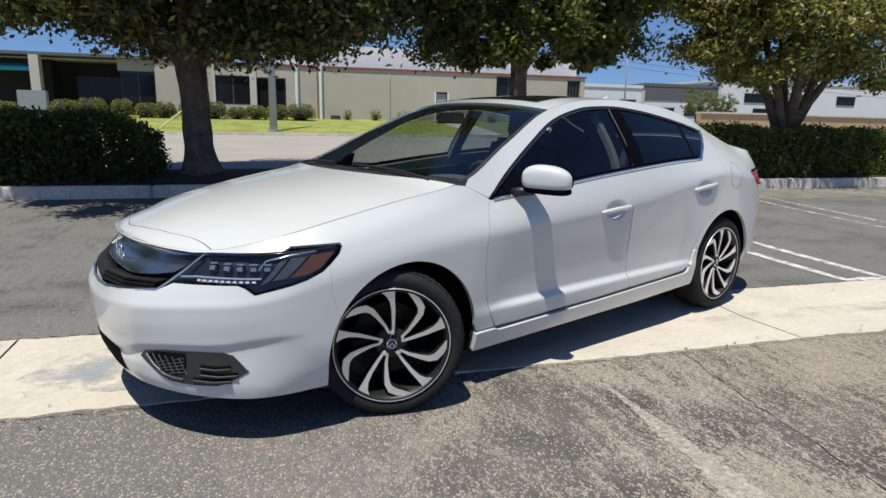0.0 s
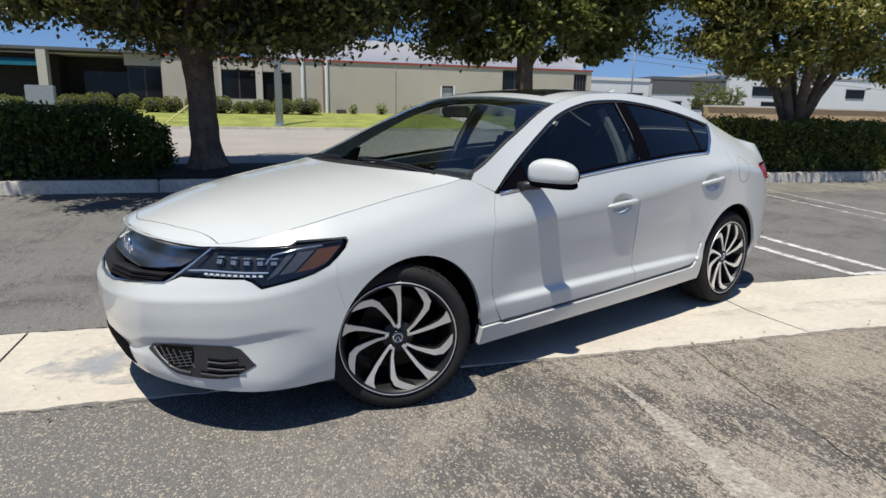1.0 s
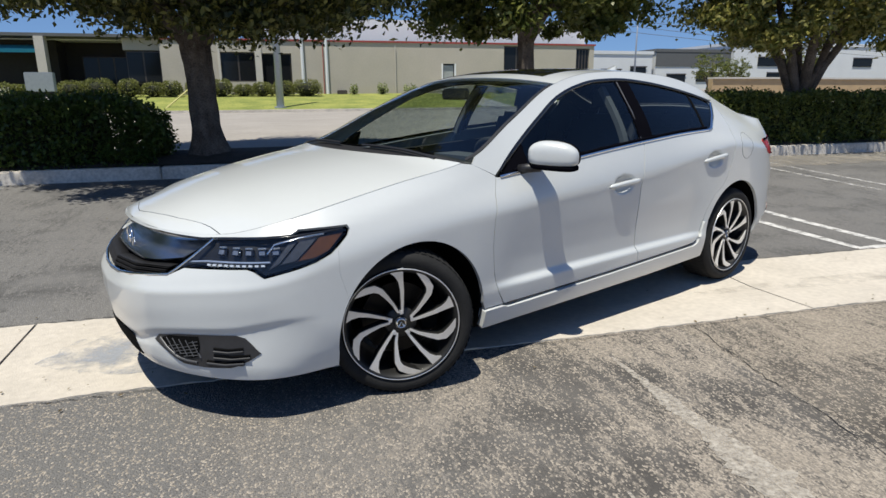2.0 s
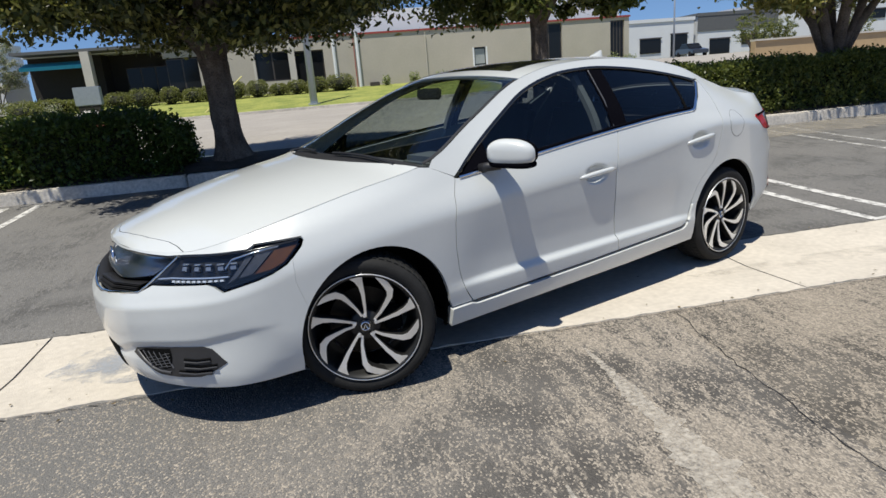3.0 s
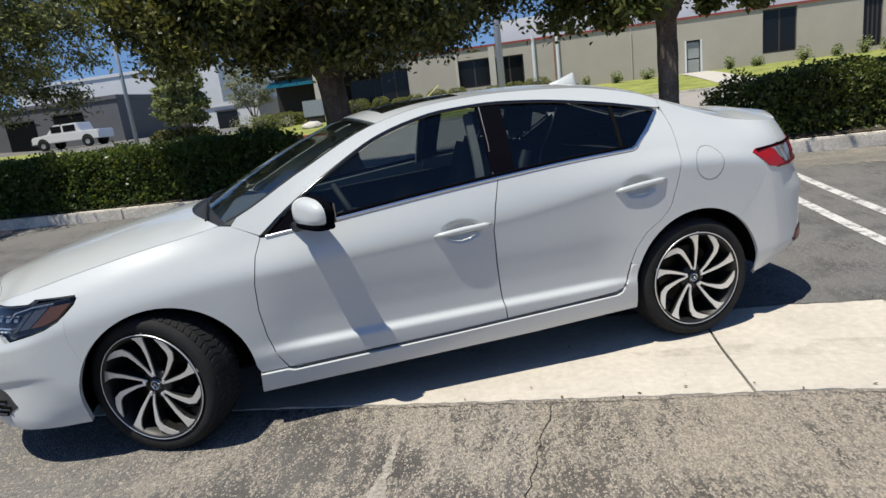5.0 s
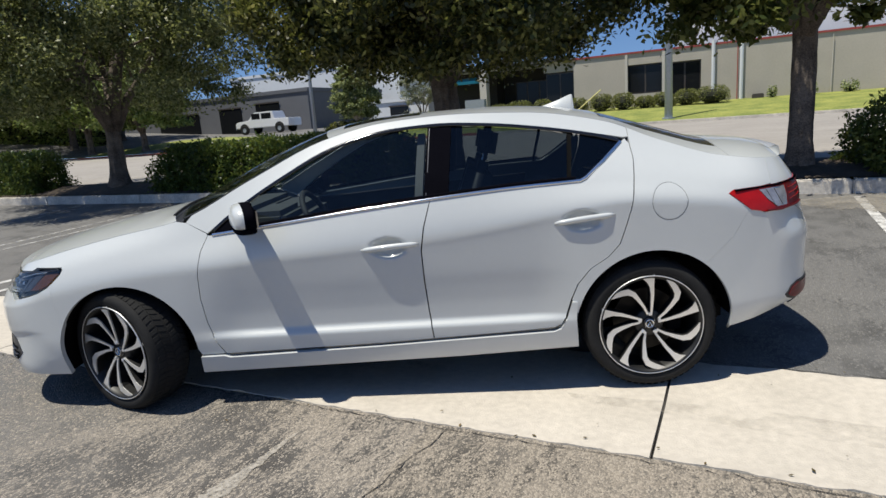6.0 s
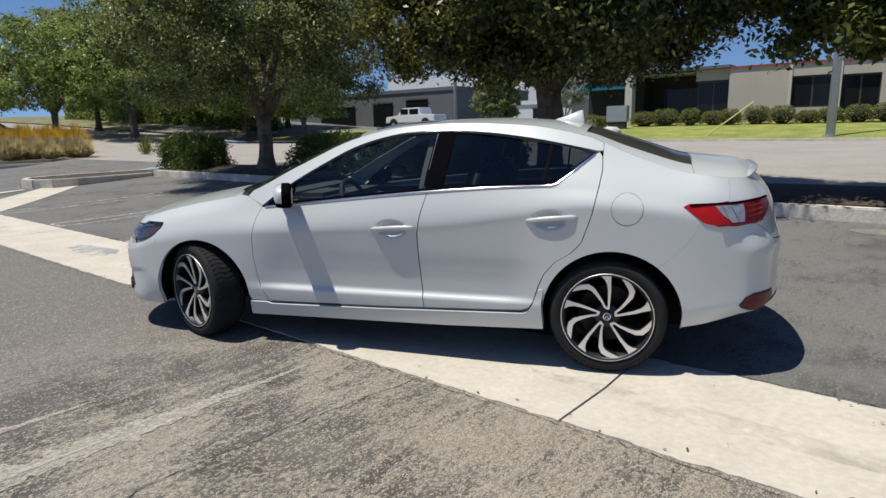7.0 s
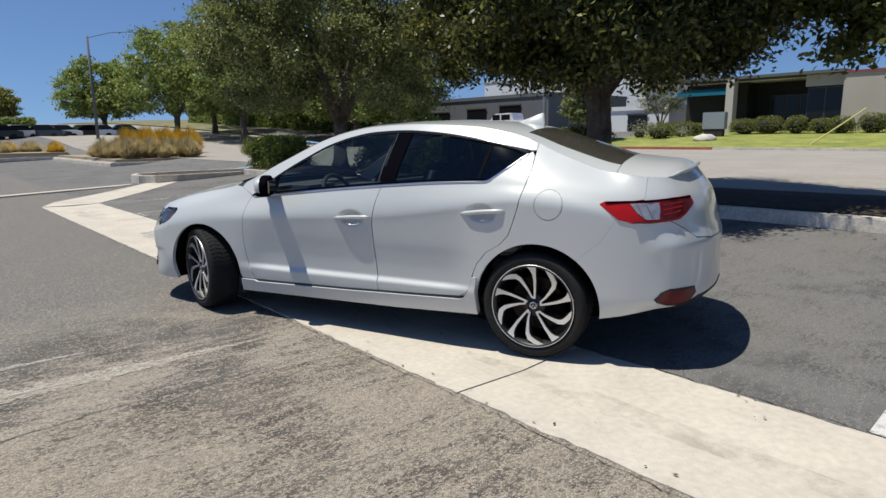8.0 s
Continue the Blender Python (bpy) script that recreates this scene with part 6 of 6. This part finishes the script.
        ribbon("window_trim", [*lower, (1.045, 1.05), (1.14, 1.122), (1.20, 1.17), (1.243, 1.204)], 0.014, CHROME, car, "bright chrome window strip", push=0.005, side=side)
        ribbon("window_gasket", [(s, belt_z(s) + 0.016) for s in np.linspace(-0.7, 1.0, 24)], 0.014, PILLAR_BLACK, car, push=0.003, side=side)
        ribbon("upper_trim", [(1.235, 1.208), *[(s, dlo_z(s) + 0.006) for s in np.linspace(1.15, -0.78, 40)]], 0.018, GLOSS_BLACK, car, "dark upper window frame", push=0.003, side=side)
        # sill
        panel("side_skirt", [(-0.925, 0.188), (-0.918, 0.278), (-0.80, 0.278), (-0.77, 0.268), (0.0, 0.285), (0.87, 0.314), (0.900, 0.328), (0.930, 0.378), (0.956, 0.462), (0.985, 0.462), (0.975, 0.38), (0.985, 0.225), (0.4, 0.204)], PAINT, car, "white side skirt", push=0.014, depth=0.06, side=side, db=0.015)
        ribbon("skirt_line", [(-0.77, 0.283), (0.0, 0.298), (0.86, 0.328), (0.90, 0.345)], 0.007, BLACK_TRIM, car, push=0.003, side=side)
        # fuel flap on the near side
        if side < 0:
            flap = [(1.421 + 0.082 * math.cos(k * math.tau / 28), 0.921 + 0.085 * math.sin(k * math.tau / 28)) for k in range(28)]
            ribbon("fuel_flap_gap", flap, 0.0016, UNDER, car, push=0.0006, side=side, closed=True)
            panel("fuel_flap", [(1.421 + 0.079 * math.cos(k * math.tau / 28), 0.921 + 0.082 * math.sin(k * math.tau / 28)) for k in range(28)], PAINT, car, "round fuel flap", push=0.0008, depth=0.002, side=side, da=0.025)
        headlight(car, side)
        taillight(car, side)
        # corner intakes
        hole = panel("corner_intake", [(-2.461, 0.329), (-2.432, 0.354), (-2.324, 0.372), (-2.192, 0.380), (-2.073, 0.383), (-2.036, 0.372), (-2.015, 0.351), (-1.99, 0.322), (-1.978, 0.311), (-2.015, 0.289), (-2.069, 0.262), (-2.102, 0.253), (-2.209, 0.249), (-2.304, 0.253), (-2.345, 0.267), (-2.395, 0.296)], CHARCOAL, car, "charcoal corner intake with mesh", push=0.003, depth=0.01, side=side, da=0.03)
        # black sheet laid over the intake, painting the shade of a deep opening
        recess = panel("intake_shade", [(-2.415, 0.345), (-2.37, 0.362), (-2.23, 0.371), (-2.225, 0.330), (-2.235, 0.292), (-2.262, 0.281), (-2.315, 0.286), (-2.37, 0.312)], UNDER, hole, "black sheet painted as the shade in the opening", push=0.0065, depth=0.004, side=side, da=0.03)
        for k in range(5):
            ribbon("mesh_bar", [(-2.385 + k * 0.032, 0.352), (-2.342 + k * 0.030, 0.296 - 0.002 * k)], 0.0032, MESH_GREY, recess, push=0.009, side=side)
            ribbon("mesh_bar", [(-2.372 + k * 0.018, 0.318 - k * 0.008), (-2.232, 0.352 - k * 0.0135)], 0.0032, MESH_GREY, recess, push=0.009, side=side)
        ribbon("intake_rim", [(-2.425, 0.342), (-2.388, 0.308), (-2.335, 0.276), (-2.290, 0.268), (-2.24, 0.266)], 0.011, MESH_GREY, hole, "satin grey rim", push=0.008, side=side)
        for k, (a, b, z, w) in enumerate(((-2.165, -2.045, 0.319, 0.005), (-2.165, -2.020, 0.293, 0.006), (-2.195, -2.045, 0.268, 0.012))):
            ribbon("intake_slat", [(a, z), ((a + b) / 2, z - 0.003), (b, z + 0.004)], w, CHARCOAL, hole, push=0.012, side=side)
            # raised black strip paints the shade between slats
            ribbon("slat_shade", [(a, z + 0.010), ((a + b) / 2, z + 0.007), (b, z + 0.013)], 0.009, UNDER, hole, push=0.0075, side=side)
        # rear reflector
        reflector = panel("rear_reflector", [(2.016, 0.410), (2.053, 0.452), (2.102, 0.470), (2.2, 0.472), (2.30, 0.467), (2.318, 0.43), (2.267, 0.391), (2.215, 0.362), (2.102, 0.370), (2.032, 0.392)], BLACK_TRIM, car, "dark red bumper reflector in a black bezel", push=0.003, depth=0.01, side=side, da=0.03)
        panel("reflector_lens", [(2.035, 0.412), (2.062, 0.444), (2.106, 0.460), (2.2, 0.462), (2.285, 0.457), (2.298, 0.432), (2.258, 0.402), (2.21, 0.375), (2.108, 0.381), (2.05, 0.398)], DARK_RED_LENS, reflector, "dark red lens", push=0.006, depth=0.004, side=side, da=0.03)
        # door mirror
        mir = new("door_mirror")
        mir.parent = car
        mir["label"] = "white door mirror on a black foot"
        turned = Matrix.Translation((-0.558, -0.945, 0.982)) @ Matrix.Rotation(radians(28), 4, "Z")
        flip = Matrix.Diagonal((1, -side, 1, 1)) @ turned
        for shell, lo, hi, paint in (("mirror_shell", -9, -0.026, PAINT), ("mirror_frame", -0.026, 9, PILLAR_BLACK)):
            bm = bmesh.new()
            bmesh.ops.create_uvsphere(bm, u_segments=48, v_segments=32, radius=1)
            for v in bm.verts:
                x, y, z = (math.copysign(abs(c) ** q, c) for c, q in zip(v.co, (0.58, 0.62, 0.66)))
                taper = 1.0 - 0.10 * (1 - y) / 2
                v.co = (x * 0.075 if x < 0 else x * 0.034, y * 0.121, z * (0.077 - 0.014 * y * y if z > 0 else 0.054) * taper + 0.004 * y)
            for cut, way in ((lo, -1), (hi, 1)):
                if abs(cut) < 1:
                    bmesh.ops.bisect_plane(bm, geom=bm.verts[:] + bm.edges[:] + bm.faces[:], plane_co=(cut, 0, 0), plane_no=(way, 0, 0), clear_outer=True)
            bm.transform(flip)
            bmesh.ops.recalc_face_normals(bm, faces=bm.faces)
            part(shell, bm, paint, mir, smooth=True)
        bm = bmesh.new()
        bmesh.ops.create_uvsphere(bm, u_segments=40, v_segments=16, radius=1)
        for v in bm.verts:
            x, y, z = (math.copysign(abs(c) ** 0.6, c) for c in v.co)
            v.co = (x * 0.068 if x < 0 else x * 0.034, y * 0.114, -0.046 + z * 0.020 + 0.005 * y)
        bm.transform(flip)
        bmesh.ops.recalc_face_normals(bm, faces=bm.faces)
        part("mirror_lower_lip", bm, PILLAR_BLACK, mir, "black lower lip", smooth=True)
        bm = boxed(-0.045, 0.030, -0.095, 0.10, -0.060, -0.044, bevel=0.006)
        bm.transform(flip)
        bmesh.ops.recalc_face_normals(bm, faces=bm.faces)
        part("mirror_base", bm, BLACK_TRIM, mir, "black underside")
        bm = boxed(0.030, 0.038, -0.098, 0.098, -0.042, 0.042, bevel=0.003)
        bm.transform(flip)
        bmesh.ops.recalc_face_normals(bm, faces=bm.faces)
        part("mirror_pane", bm, MIRROR, mir, "mirror glass")
        bm = bmesh.new()
        tube(bm, [(-0.655, -0.815 * -side, 0.915), (-0.64, -0.85 * -side, 0.925), (-0.60, -0.90 * -side, 0.932)], [0.026, 0.022, 0.024], 10)
        part("mirror_foot", bm, BLACK_TRIM, mir, "black mirror foot", smooth=True)
        # wheel housings
        for cx, cz, r in (ARCH_F, ARCH_R):
            bm, rows = bmesh.new(), []
            for k in range(25):
                a = radians((-14 if cx < 0 else 0) + (208 if cx < 0 else 180) * k / 24)
                lip = min(-0.70, skin(float(np.interp(cx + r * math.cos(a), PP[:, 0], PS)), max(0.22, cz + r * math.sin(a))).y + 0.012)
                rows.append([bm.verts.new((cx + rr * math.cos(a), y * -side, cz + rr * math.sin(a))) for rr, y in ((r + 0.003, lip), (r + 0.02, lip + 0.03), (r + 0.03, -0.58))])
            for a, b in zip(rows, rows[1:]):
                for k in range(2):
                    bm.faces.new((a[k], a[k + 1], b[k + 1], b[k]))
            part("wheel_housing", bm, UNDER, car, "black wheel housing")
    # front bumper
    panel("front_bumper", [(S0, 0.215), (-2.45, 0.205), (-2.1, 0.20), (-1.8, 0.196), (-1.668, 0.20), *arc(*ARCH_F, 192, 150.6, 8)[1:], (-1.659, 0.600), (-1.657, 0.698), (-1.681, 0.678), (-1.743, 0.650), (-1.801, 0.634), (-1.883, 0.617), (-1.945, 0.604), (-1.986, 0.630), (-2.011, 0.638), (-2.172, 0.635), (-2.287, 0.632), (-2.357, 0.602), (-2.465, 0.590), (-2.60, 0.574), (-2.73, 0.560), (S0, 0.556)], PAINT, car, "white front bumper", whole=True, da=0.02, db=0.008, depth=0.025)
    panel("bonnet_lip", [(S0, 0.747), (-2.5, 0.747), (-2.36, 0.741), (-2.25, 0.737), (-2.184, 0.740), (-2.085, 0.7445), (-1.949, 0.7495), (-1.829, 0.755), (-1.80, 0.768), *edge_line(-1.82, S0, 24, 0.0)], PAINT, car, "white bonnet edge over grille and lamps", whole=True, da=0.03, db=0.01, depth=0.02)
    panel("lower_grille", [(S0, 0.318), (-2.66, 0.312), (-2.61, 0.29), (-2.58, 0.232), (S0, 0.232)], UNDER, car, "black lower grille", push=0.003, depth=0.01, whole=True)
    # grille
    gr = panel("grille", [(S0, 0.550), (-2.6, 0.568), (-2.465, 0.584), (-2.357, 0.598), (-2.30, 0.632), (-2.188, 0.736), (-2.36, 0.741), (S0, 0.747)], GLOSS_BLACK, car, "black grille with a broad chrome bar", push=-0.085, depth=0.01, whole=True)
    scoop = curve((0.61, -0.050), (0.632, -0.030), (0.645, -0.034), (0.68, -0.060), (0.71, -0.066), (0.735, -0.050))
    panel("chrome_bar", [(S0, 0.610), (-2.671, 0.620), (-2.461, 0.640), (-2.345, 0.655), (-2.285, 0.690), (-2.225, 0.727), (-2.353, 0.727), (-2.522, 0.730), (-2.70, 0.722), (S0, 0.718)], BAR_CHROME, gr, "broad scooped chrome bar", push=0.0, depth=0.02, whole=True, da=0.03, db=0.008, on=lambda s, z, p: skin(s, z, p + scoop(z)))
    bm = bmesh.new()
    tube(bm, [(-2.212, 0.052 * math.cos(k * math.tau / 24), 0.675 + 0.042 * math.sin(k * math.tau / 24)) for k in range(25)], 0.006, 8)
    tube(bm, [(-2.214, -0.022, 0.652), (-2.214, 0.0, 0.700), (-2.214, 0.022, 0.652)], 0.007, 8)
    part("front_badge", bm, CHROME, gr, "round bright badge", smooth=True)
    for side in (-1, 1):
        for k in range(3):
            z = 0.572 + 0.014 * k
            ribbon("grille_slat", [(S0 + 0.001, z), (-2.6, z + 0.012), (-2.40 + k * 0.015, z + 0.026)], 0.005, BLACK_TRIM, gr, push=-0.05, side=side)
        ribbon("grille_frame", [(S0 + 0.001, 0.558), (-2.73, 0.562), (-2.60, 0.576), (-2.465, 0.592), (-2.362, 0.604), (-2.325, 0.628), (-2.26, 0.676), (-2.19, 0.735)], 0.010, CHROME, gr, "chrome lower frame", push=0.002, side=side)
        ribbon("grille_brow", [(S0 + 0.001, 0.744), (-2.5, 0.744), (-2.36, 0.738), (-2.25, 0.734), (-2.195, 0.735)], 0.010, GLOSS_BLACK, gr, push=0.0, side=side)
    # rear bumper and boot
    panel("rear_bumper", [*arc(*ARCH_R, -8, 51.9, 14), (1.6025, 0.6235), (1.7225, 0.7335), (1.8035, 0.8655), (1.88, 0.832), (2.1, 0.842), (2.2, 0.80), (2.3, 0.74), (2.5, 0.72), (S1, 0.72), (S1, 0.37), (2.3, 0.37), (2.05, 0.352), (1.85, 0.305), (1.728, 0.282)], PAINT, car, "white rear bumper", whole=True)
    panel("boot_face", [(1.9515, 0.9605), *edge_line(1.982, S1, 16, 0.001), (S1, 0.726), (2.5, 0.726), (2.3, 0.746), (2.2, 0.806), (2.1, 0.846), (1.9, 0.842)], PAINT, car, "white boot face", whole=True)
    panel("rear_diffuser", [(2.1, 0.345), (S1, 0.345), (S1, 0.41), (2.35, 0.40)], BLACK_TRIM, car, "black rear diffuser", push=0.004, depth=0.03, whole=True)
    # upper panels: along x, and outwards by share
    nose = float(EDGE[0, 0])
    tail = float(EDGE[-1, 0])
    ws = np.linspace(0, 1, 11)
    panel("bonnet", [(-2.162, 0.0), (-2.154, 0.188), (-2.127, 0.45), (-2.082, 0.675), (-2.027, 0.82), (-2.010, 0.90), (-2.0, 0.996), *[(x, 0.996) for x in np.linspace(-1.97, -0.985, 22)], *[(-1.185 + 0.20 * w * w, w) for w in ws[::-1][1:]]], PAINT, car, "white bonnet", on=top, whole=True, da=0.035, db=0.07, depth=0.02)
    panel("bumper_top", [(nose + 0.001, 0.0), (nose + 0.001, 0.999), *[(x, 0.999) for x in np.linspace(-2.16, -2.02, 5)], (-2.004, 0.996), (-2.014, 0.90), (-2.031, 0.82), (-2.086, 0.675), (-2.131, 0.45), (-2.158, 0.188), (-2.166, 0.0)], PAINT, car, "white bumper top before the bonnet", on=top, whole=True, da=0.03, db=0.06, depth=0.012)
    cowl = panel("cowl", [*[(-1.185 + 0.20 * w * w, w * 0.985) for w in ws], *[(-1.085 + 0.135 * w * w, w * 0.985) for w in ws[::-1]]], BLACK_TRIM, car, "black cowl below the windscreen", on=top, push=-0.016, whole=True, da=0.03, db=0.08)
    panel("windscreen", [*[(-1.09 + 0.135 * w * w, w * 0.985) for w in ws], *[(-0.30 + 0.09 * w * w, w * 0.985) for w in ws[::-1]]], SCREEN_GLASS, car, "windscreen", on=top, push=-0.004, whole=True, da=0.05, db=0.08, depth=0.004)
    for side in (-1, 1):
        bm = bmesh.new()
        tube(bm, [tuple(top(-1.10 + 0.055 * k / 8, 0.15 + 0.7 * k / 8, 0.004)) for k in range(9)], 0.007, 6)
        if side > 0:
            for v in bm.verts:
                v.co.y = -v.co.y
        part("wiper", bm, BLACK_TRIM, car, "black wiper arm")
        panel("screen_pillar_trim", [(x, w) for x, w in [(-0.95 + 0.72 * k / 12, 0.974) for k in range(13)]] + [(-0.95 + 0.72 * k / 12, 0.992) for k in range(12, -1, -1)], BLACK_TRIM, car, "", on=top, push=0.0, side=side, depth=0.004, da=0.05)
        panel("rear_pillar", [*[(1.195 - 0.02 * w * w, w) for w in (0.83, 0.9, 0.999)], *[(x, 0.999) for x in np.linspace(1.22, 1.757, 14)], (1.757, 0.9), (1.757, 0.782)], PAINT, car, "white rear roof pillar", on=top, side=side, da=0.04, db=0.06)
    panel("roof", [*[(-0.296 + 0.09 * w * w, w) for w in ws], *[(x, 0.999) for x in np.linspace(-0.18, 1.15, 30)], *[(1.195 - 0.02 * w * w, w) for w in ws[::-1]]], PAINT, car, "white roof", on=top, whole=True, da=0.05, db=0.08)
    panel("sunroof", [(-0.20, 0.0), (-0.175, 0.45), (-0.15, 0.78), (0.255, 0.80), (0.275, 0.0)], GLOSS_BLACK, car, "dark glass sunroof", on=top, push=0.003, whole=True, da=0.05, db=0.08, depth=0.004)
    panel("headliner", [(-0.22, 0.0), (-0.2, 0.92), (1.1, 0.92), (1.1, 0.0)], PALE_TRIM, car, "", on=top, push=-0.04, whole=True, depth=0.004, da=0.1, db=0.2)
    panel("rear_screen", [(1.205, 0.0), (1.203, 0.4), (1.195, 0.825), (1.755, 0.775), (1.772, 0.4), (1.776, 0.0)], BACK_GLASS, car, "dark rear window", on=top, push=-0.002, whole=True, da=0.05, db=0.08, depth=0.004)
    panel("boot_lid", [(1.782, 0.0), (1.778, 0.4), (1.760, 0.777), (1.760, 0.999), *[(x, 0.999) for x in np.linspace(1.80, tail - 0.01, 14)], (tail - 0.004, 0.0)], PAINT, car, "white boot lid", on=top, whole=True, da=0.035, db=0.07)
    # boot spoiler
    bm, rows = bmesh.new(), []
    for s in [*np.linspace(2.16, S1, 18)]:
        p = skin(s, Z_EDGE(s))
        k = min(1, (s - 2.16) / 0.22)
        inn = Vector((p.x - 0.13 * k - 0.01, p.y * (1 - 0.03 * k), p.z + 0.012 * k))
        rows.append([inn, p + Vector((-0.03 * k, 0, 0.016 * k)), p + Vector((0.020 * k, 0, 0.022 * k + 0.002)), p + Vector((0.016 * k, 0, 0.010 * k)), p + Vector((-0.01, 0, -0.012))])
    rows += [[Vector((p.x, -p.y, p.z)) for p in r] for r in rows[-2::-1]]
    vs = [[bm.verts.new(p) for p in r] for r in rows]
    for a, b in zip(vs, vs[1:]):
        for k in range(4):
            bm.faces.new((a[k], a[k + 1], b[k + 1], b[k]))
    bmesh.ops.recalc_face_normals(bm, faces=bm.faces)
    part("boot_spoiler", bm, PAINT, car, "white lip spoiler", smooth=True)
    # roof aerial
    bm = bmesh.new()
    prof = [(0.95, 1.405, 0.004), (0.99, 1.417, 0.018), (1.04, 1.432, 0.024), (1.085, 1.450, 0.018), (1.118, 1.462, 0.010), (1.128, 1.459, 0.008), (1.136, 1.388, 0.012)]
    vs = [[bm.verts.new((x, w * k, z if j else MID(x) - 0.012)) for j, k in ((0, -1.6), (1, -1), (1, 1), (0, 1.6))] for x, z, w in prof]
    for a, b in zip(vs, vs[1:]):
        for k in range(3):
            bm.faces.new((a[k], a[k + 1], b[k + 1], b[k]))
    bmesh.ops.recalc_face_normals(bm, faces=bm.faces)
    part("roof_aerial", bm, PAINT, car, "white shark-fin aerial", smooth=True)
    # inner shell, floor and cabin
    bm = boxed(-1.95, 1.80, -0.57, 0.57, 0.20, 0.60, bevel=0.03)
    box(bm, -0.93, 0.97, -0.83, 0.83, 0.205, 0.26)
    box(bm, 1.74, 2.12, -0.62, 0.62, 0.36, 0.42)
    part("underbody", bm, UNDER, car, "dark underbody")
    for side in (-1, 1):
        panel("inner_sill", [(-0.93, 0.18), (0.99, 0.21), (0.99, 0.50), (1.0, 0.88), (-0.84, 0.86), (-0.92, 0.5)], UNDER, car, push=-0.03, side=side, da=0.1, db=0.08)
    panel("inner_nose", [(S0, 0.23), (-1.75, 0.23), (-1.75, 0.60), (-2.2, 0.66), (S0, 0.66)], UNDER, car, push=-0.07, whole=True, da=0.1, db=0.08)
    panel("inner_tail", [(1.76, 0.32), (S1, 0.38), (S1, 0.98), (1.9, 0.92), (1.76, 0.7)], UNDER, car, push=-0.04, whole=True, da=0.1, db=0.08)
    part("engine_bay", boxed(-1.95, -0.92, -0.60, 0.60, 0.55, 0.70), UNDER, car)
    part("boot_shelf", boxed(1.25, 1.80, -0.60, 0.60, 0.90, 0.98, bevel=0.02), CABIN, car, "dark rear shelf")
    bm = bmesh.new()
    box(bm, -0.98, -0.55, -0.66, 0.66, 0.62, 0.90, bevel=0.05)
    box(bm, -1.05, -0.80, -0.64, 0.64, 0.85, 0.94, bevel=0.03)
    box(bm, -0.72, -0.50, -0.56, -0.16, 0.86, 0.955, bevel=0.03)
    part("dashboard", bm, DASH, car, "dark dashboard")
    part("console", boxed(-0.55, 0.45, -0.11, 0.11, 0.45, 0.66, bevel=0.03), CABIN, car)
    bm = bmesh.new()
    tube(bm, [Matrix.Rotation(radians(-25), 3, "Y") @ Vector((0, 0.18 * math.cos(k * math.tau / 28), 0.18 * math.sin(k * math.tau / 28))) + Vector((-0.36, -0.36, 0.86)) for k in range(29)], 0.016, 8)
    tube(bm, [(-0.33, -0.52, 0.85), (-0.37, -0.36, 0.86), (-0.33, -0.20, 0.85)], 0.022, 6)
    tube(bm, [(-0.55, -0.36, 0.78), (-0.36, -0.36, 0.86)], 0.05, 8)
    part("steering_wheel", bm, CABIN, car, "dark steering wheel", smooth=True)
    for y in (-0.36, 0.36):
        seat = new("front_seat")
        seat.parent = car
        seat["label"] = "charcoal leather front seat"
        part("seat_cushion", boxed(-0.15, 0.38, y - 0.25, y + 0.25, 0.45, 0.62, bevel=0.05), SEAT, seat, smooth=True)
        bm = boxed(-0.07, 0.07, -0.25, 0.25, 0.0, 0.62, bevel=0.05)
        bm.transform(pose(0.36, y, 0.55, 0, 20, 0))
        part("seat_back", bm, SEAT, seat, smooth=True)
        bm = boxed(-0.05, 0.05, -0.13, 0.13, 0.0, 0.19, bevel=0.04)
        bm.transform(pose(0.585, y, 1.14, 0, 12, 0))
        part("headrest", bm, SEAT, seat, smooth=True)
        bm = bmesh.new()
        for q in (-0.06, 0.06):
            tube(bm, [(0.555, y + q, 1.08), (0.59, y + q, 1.18)], 0.007, 6)
        part("headrest_post", bm, CHROME, seat)
    rs = new("rear_seat")
    rs.parent = car
    rs["label"] = "charcoal leather rear bench"
    part("seat_cushion", boxed(0.75, 1.2, -0.62, 0.62, 0.42, 0.60, bevel=0.05), SEAT, rs, smooth=True)
    bm = boxed(-0.07, 0.07, -0.62, 0.62, 0.0, 0.55, bevel=0.05)
    bm.transform(pose(1.18, 0, 0.52, 0, 24, 0))
    part("seat_back", bm, SEAT, rs, smooth=True)
    for y in (-0.36, 0.36):
        bm = boxed(-0.05, 0.05, -0.13, 0.13, 0.0, 0.13, bevel=0.04)
        bm.transform(pose(1.40, y, 1.03, 0, 12, 0))
        part("headrest", bm, SEAT, rs, smooth=True)
    for side in (-1, 1):
        panel("door_lining", [(-0.75, 0.40), (0.85, 0.42), (0.9, 0.95), (-0.75, 0.87)], CABIN, car, push=-0.06, side=side, da=0.1, db=0.1)
    part("rear_view_mirror", boxed(-0.40, -0.37, -0.12, 0.12, 1.235, 1.30, bevel=0.01), CABIN, car, "dark inside mirror")
    # wheels
    for x, y, turn, a in ((-1.335, -0.765, -25, -2), (1.335, -0.77, 0, -4), (-1.335, 0.765, 158, 30), (1.335, 0.77, 180, 50)):
        w = wheel(pose(x, y, 0.3185, 0, 0, turn), a, y < 0)
        w.parent = car
    return car


build_car()
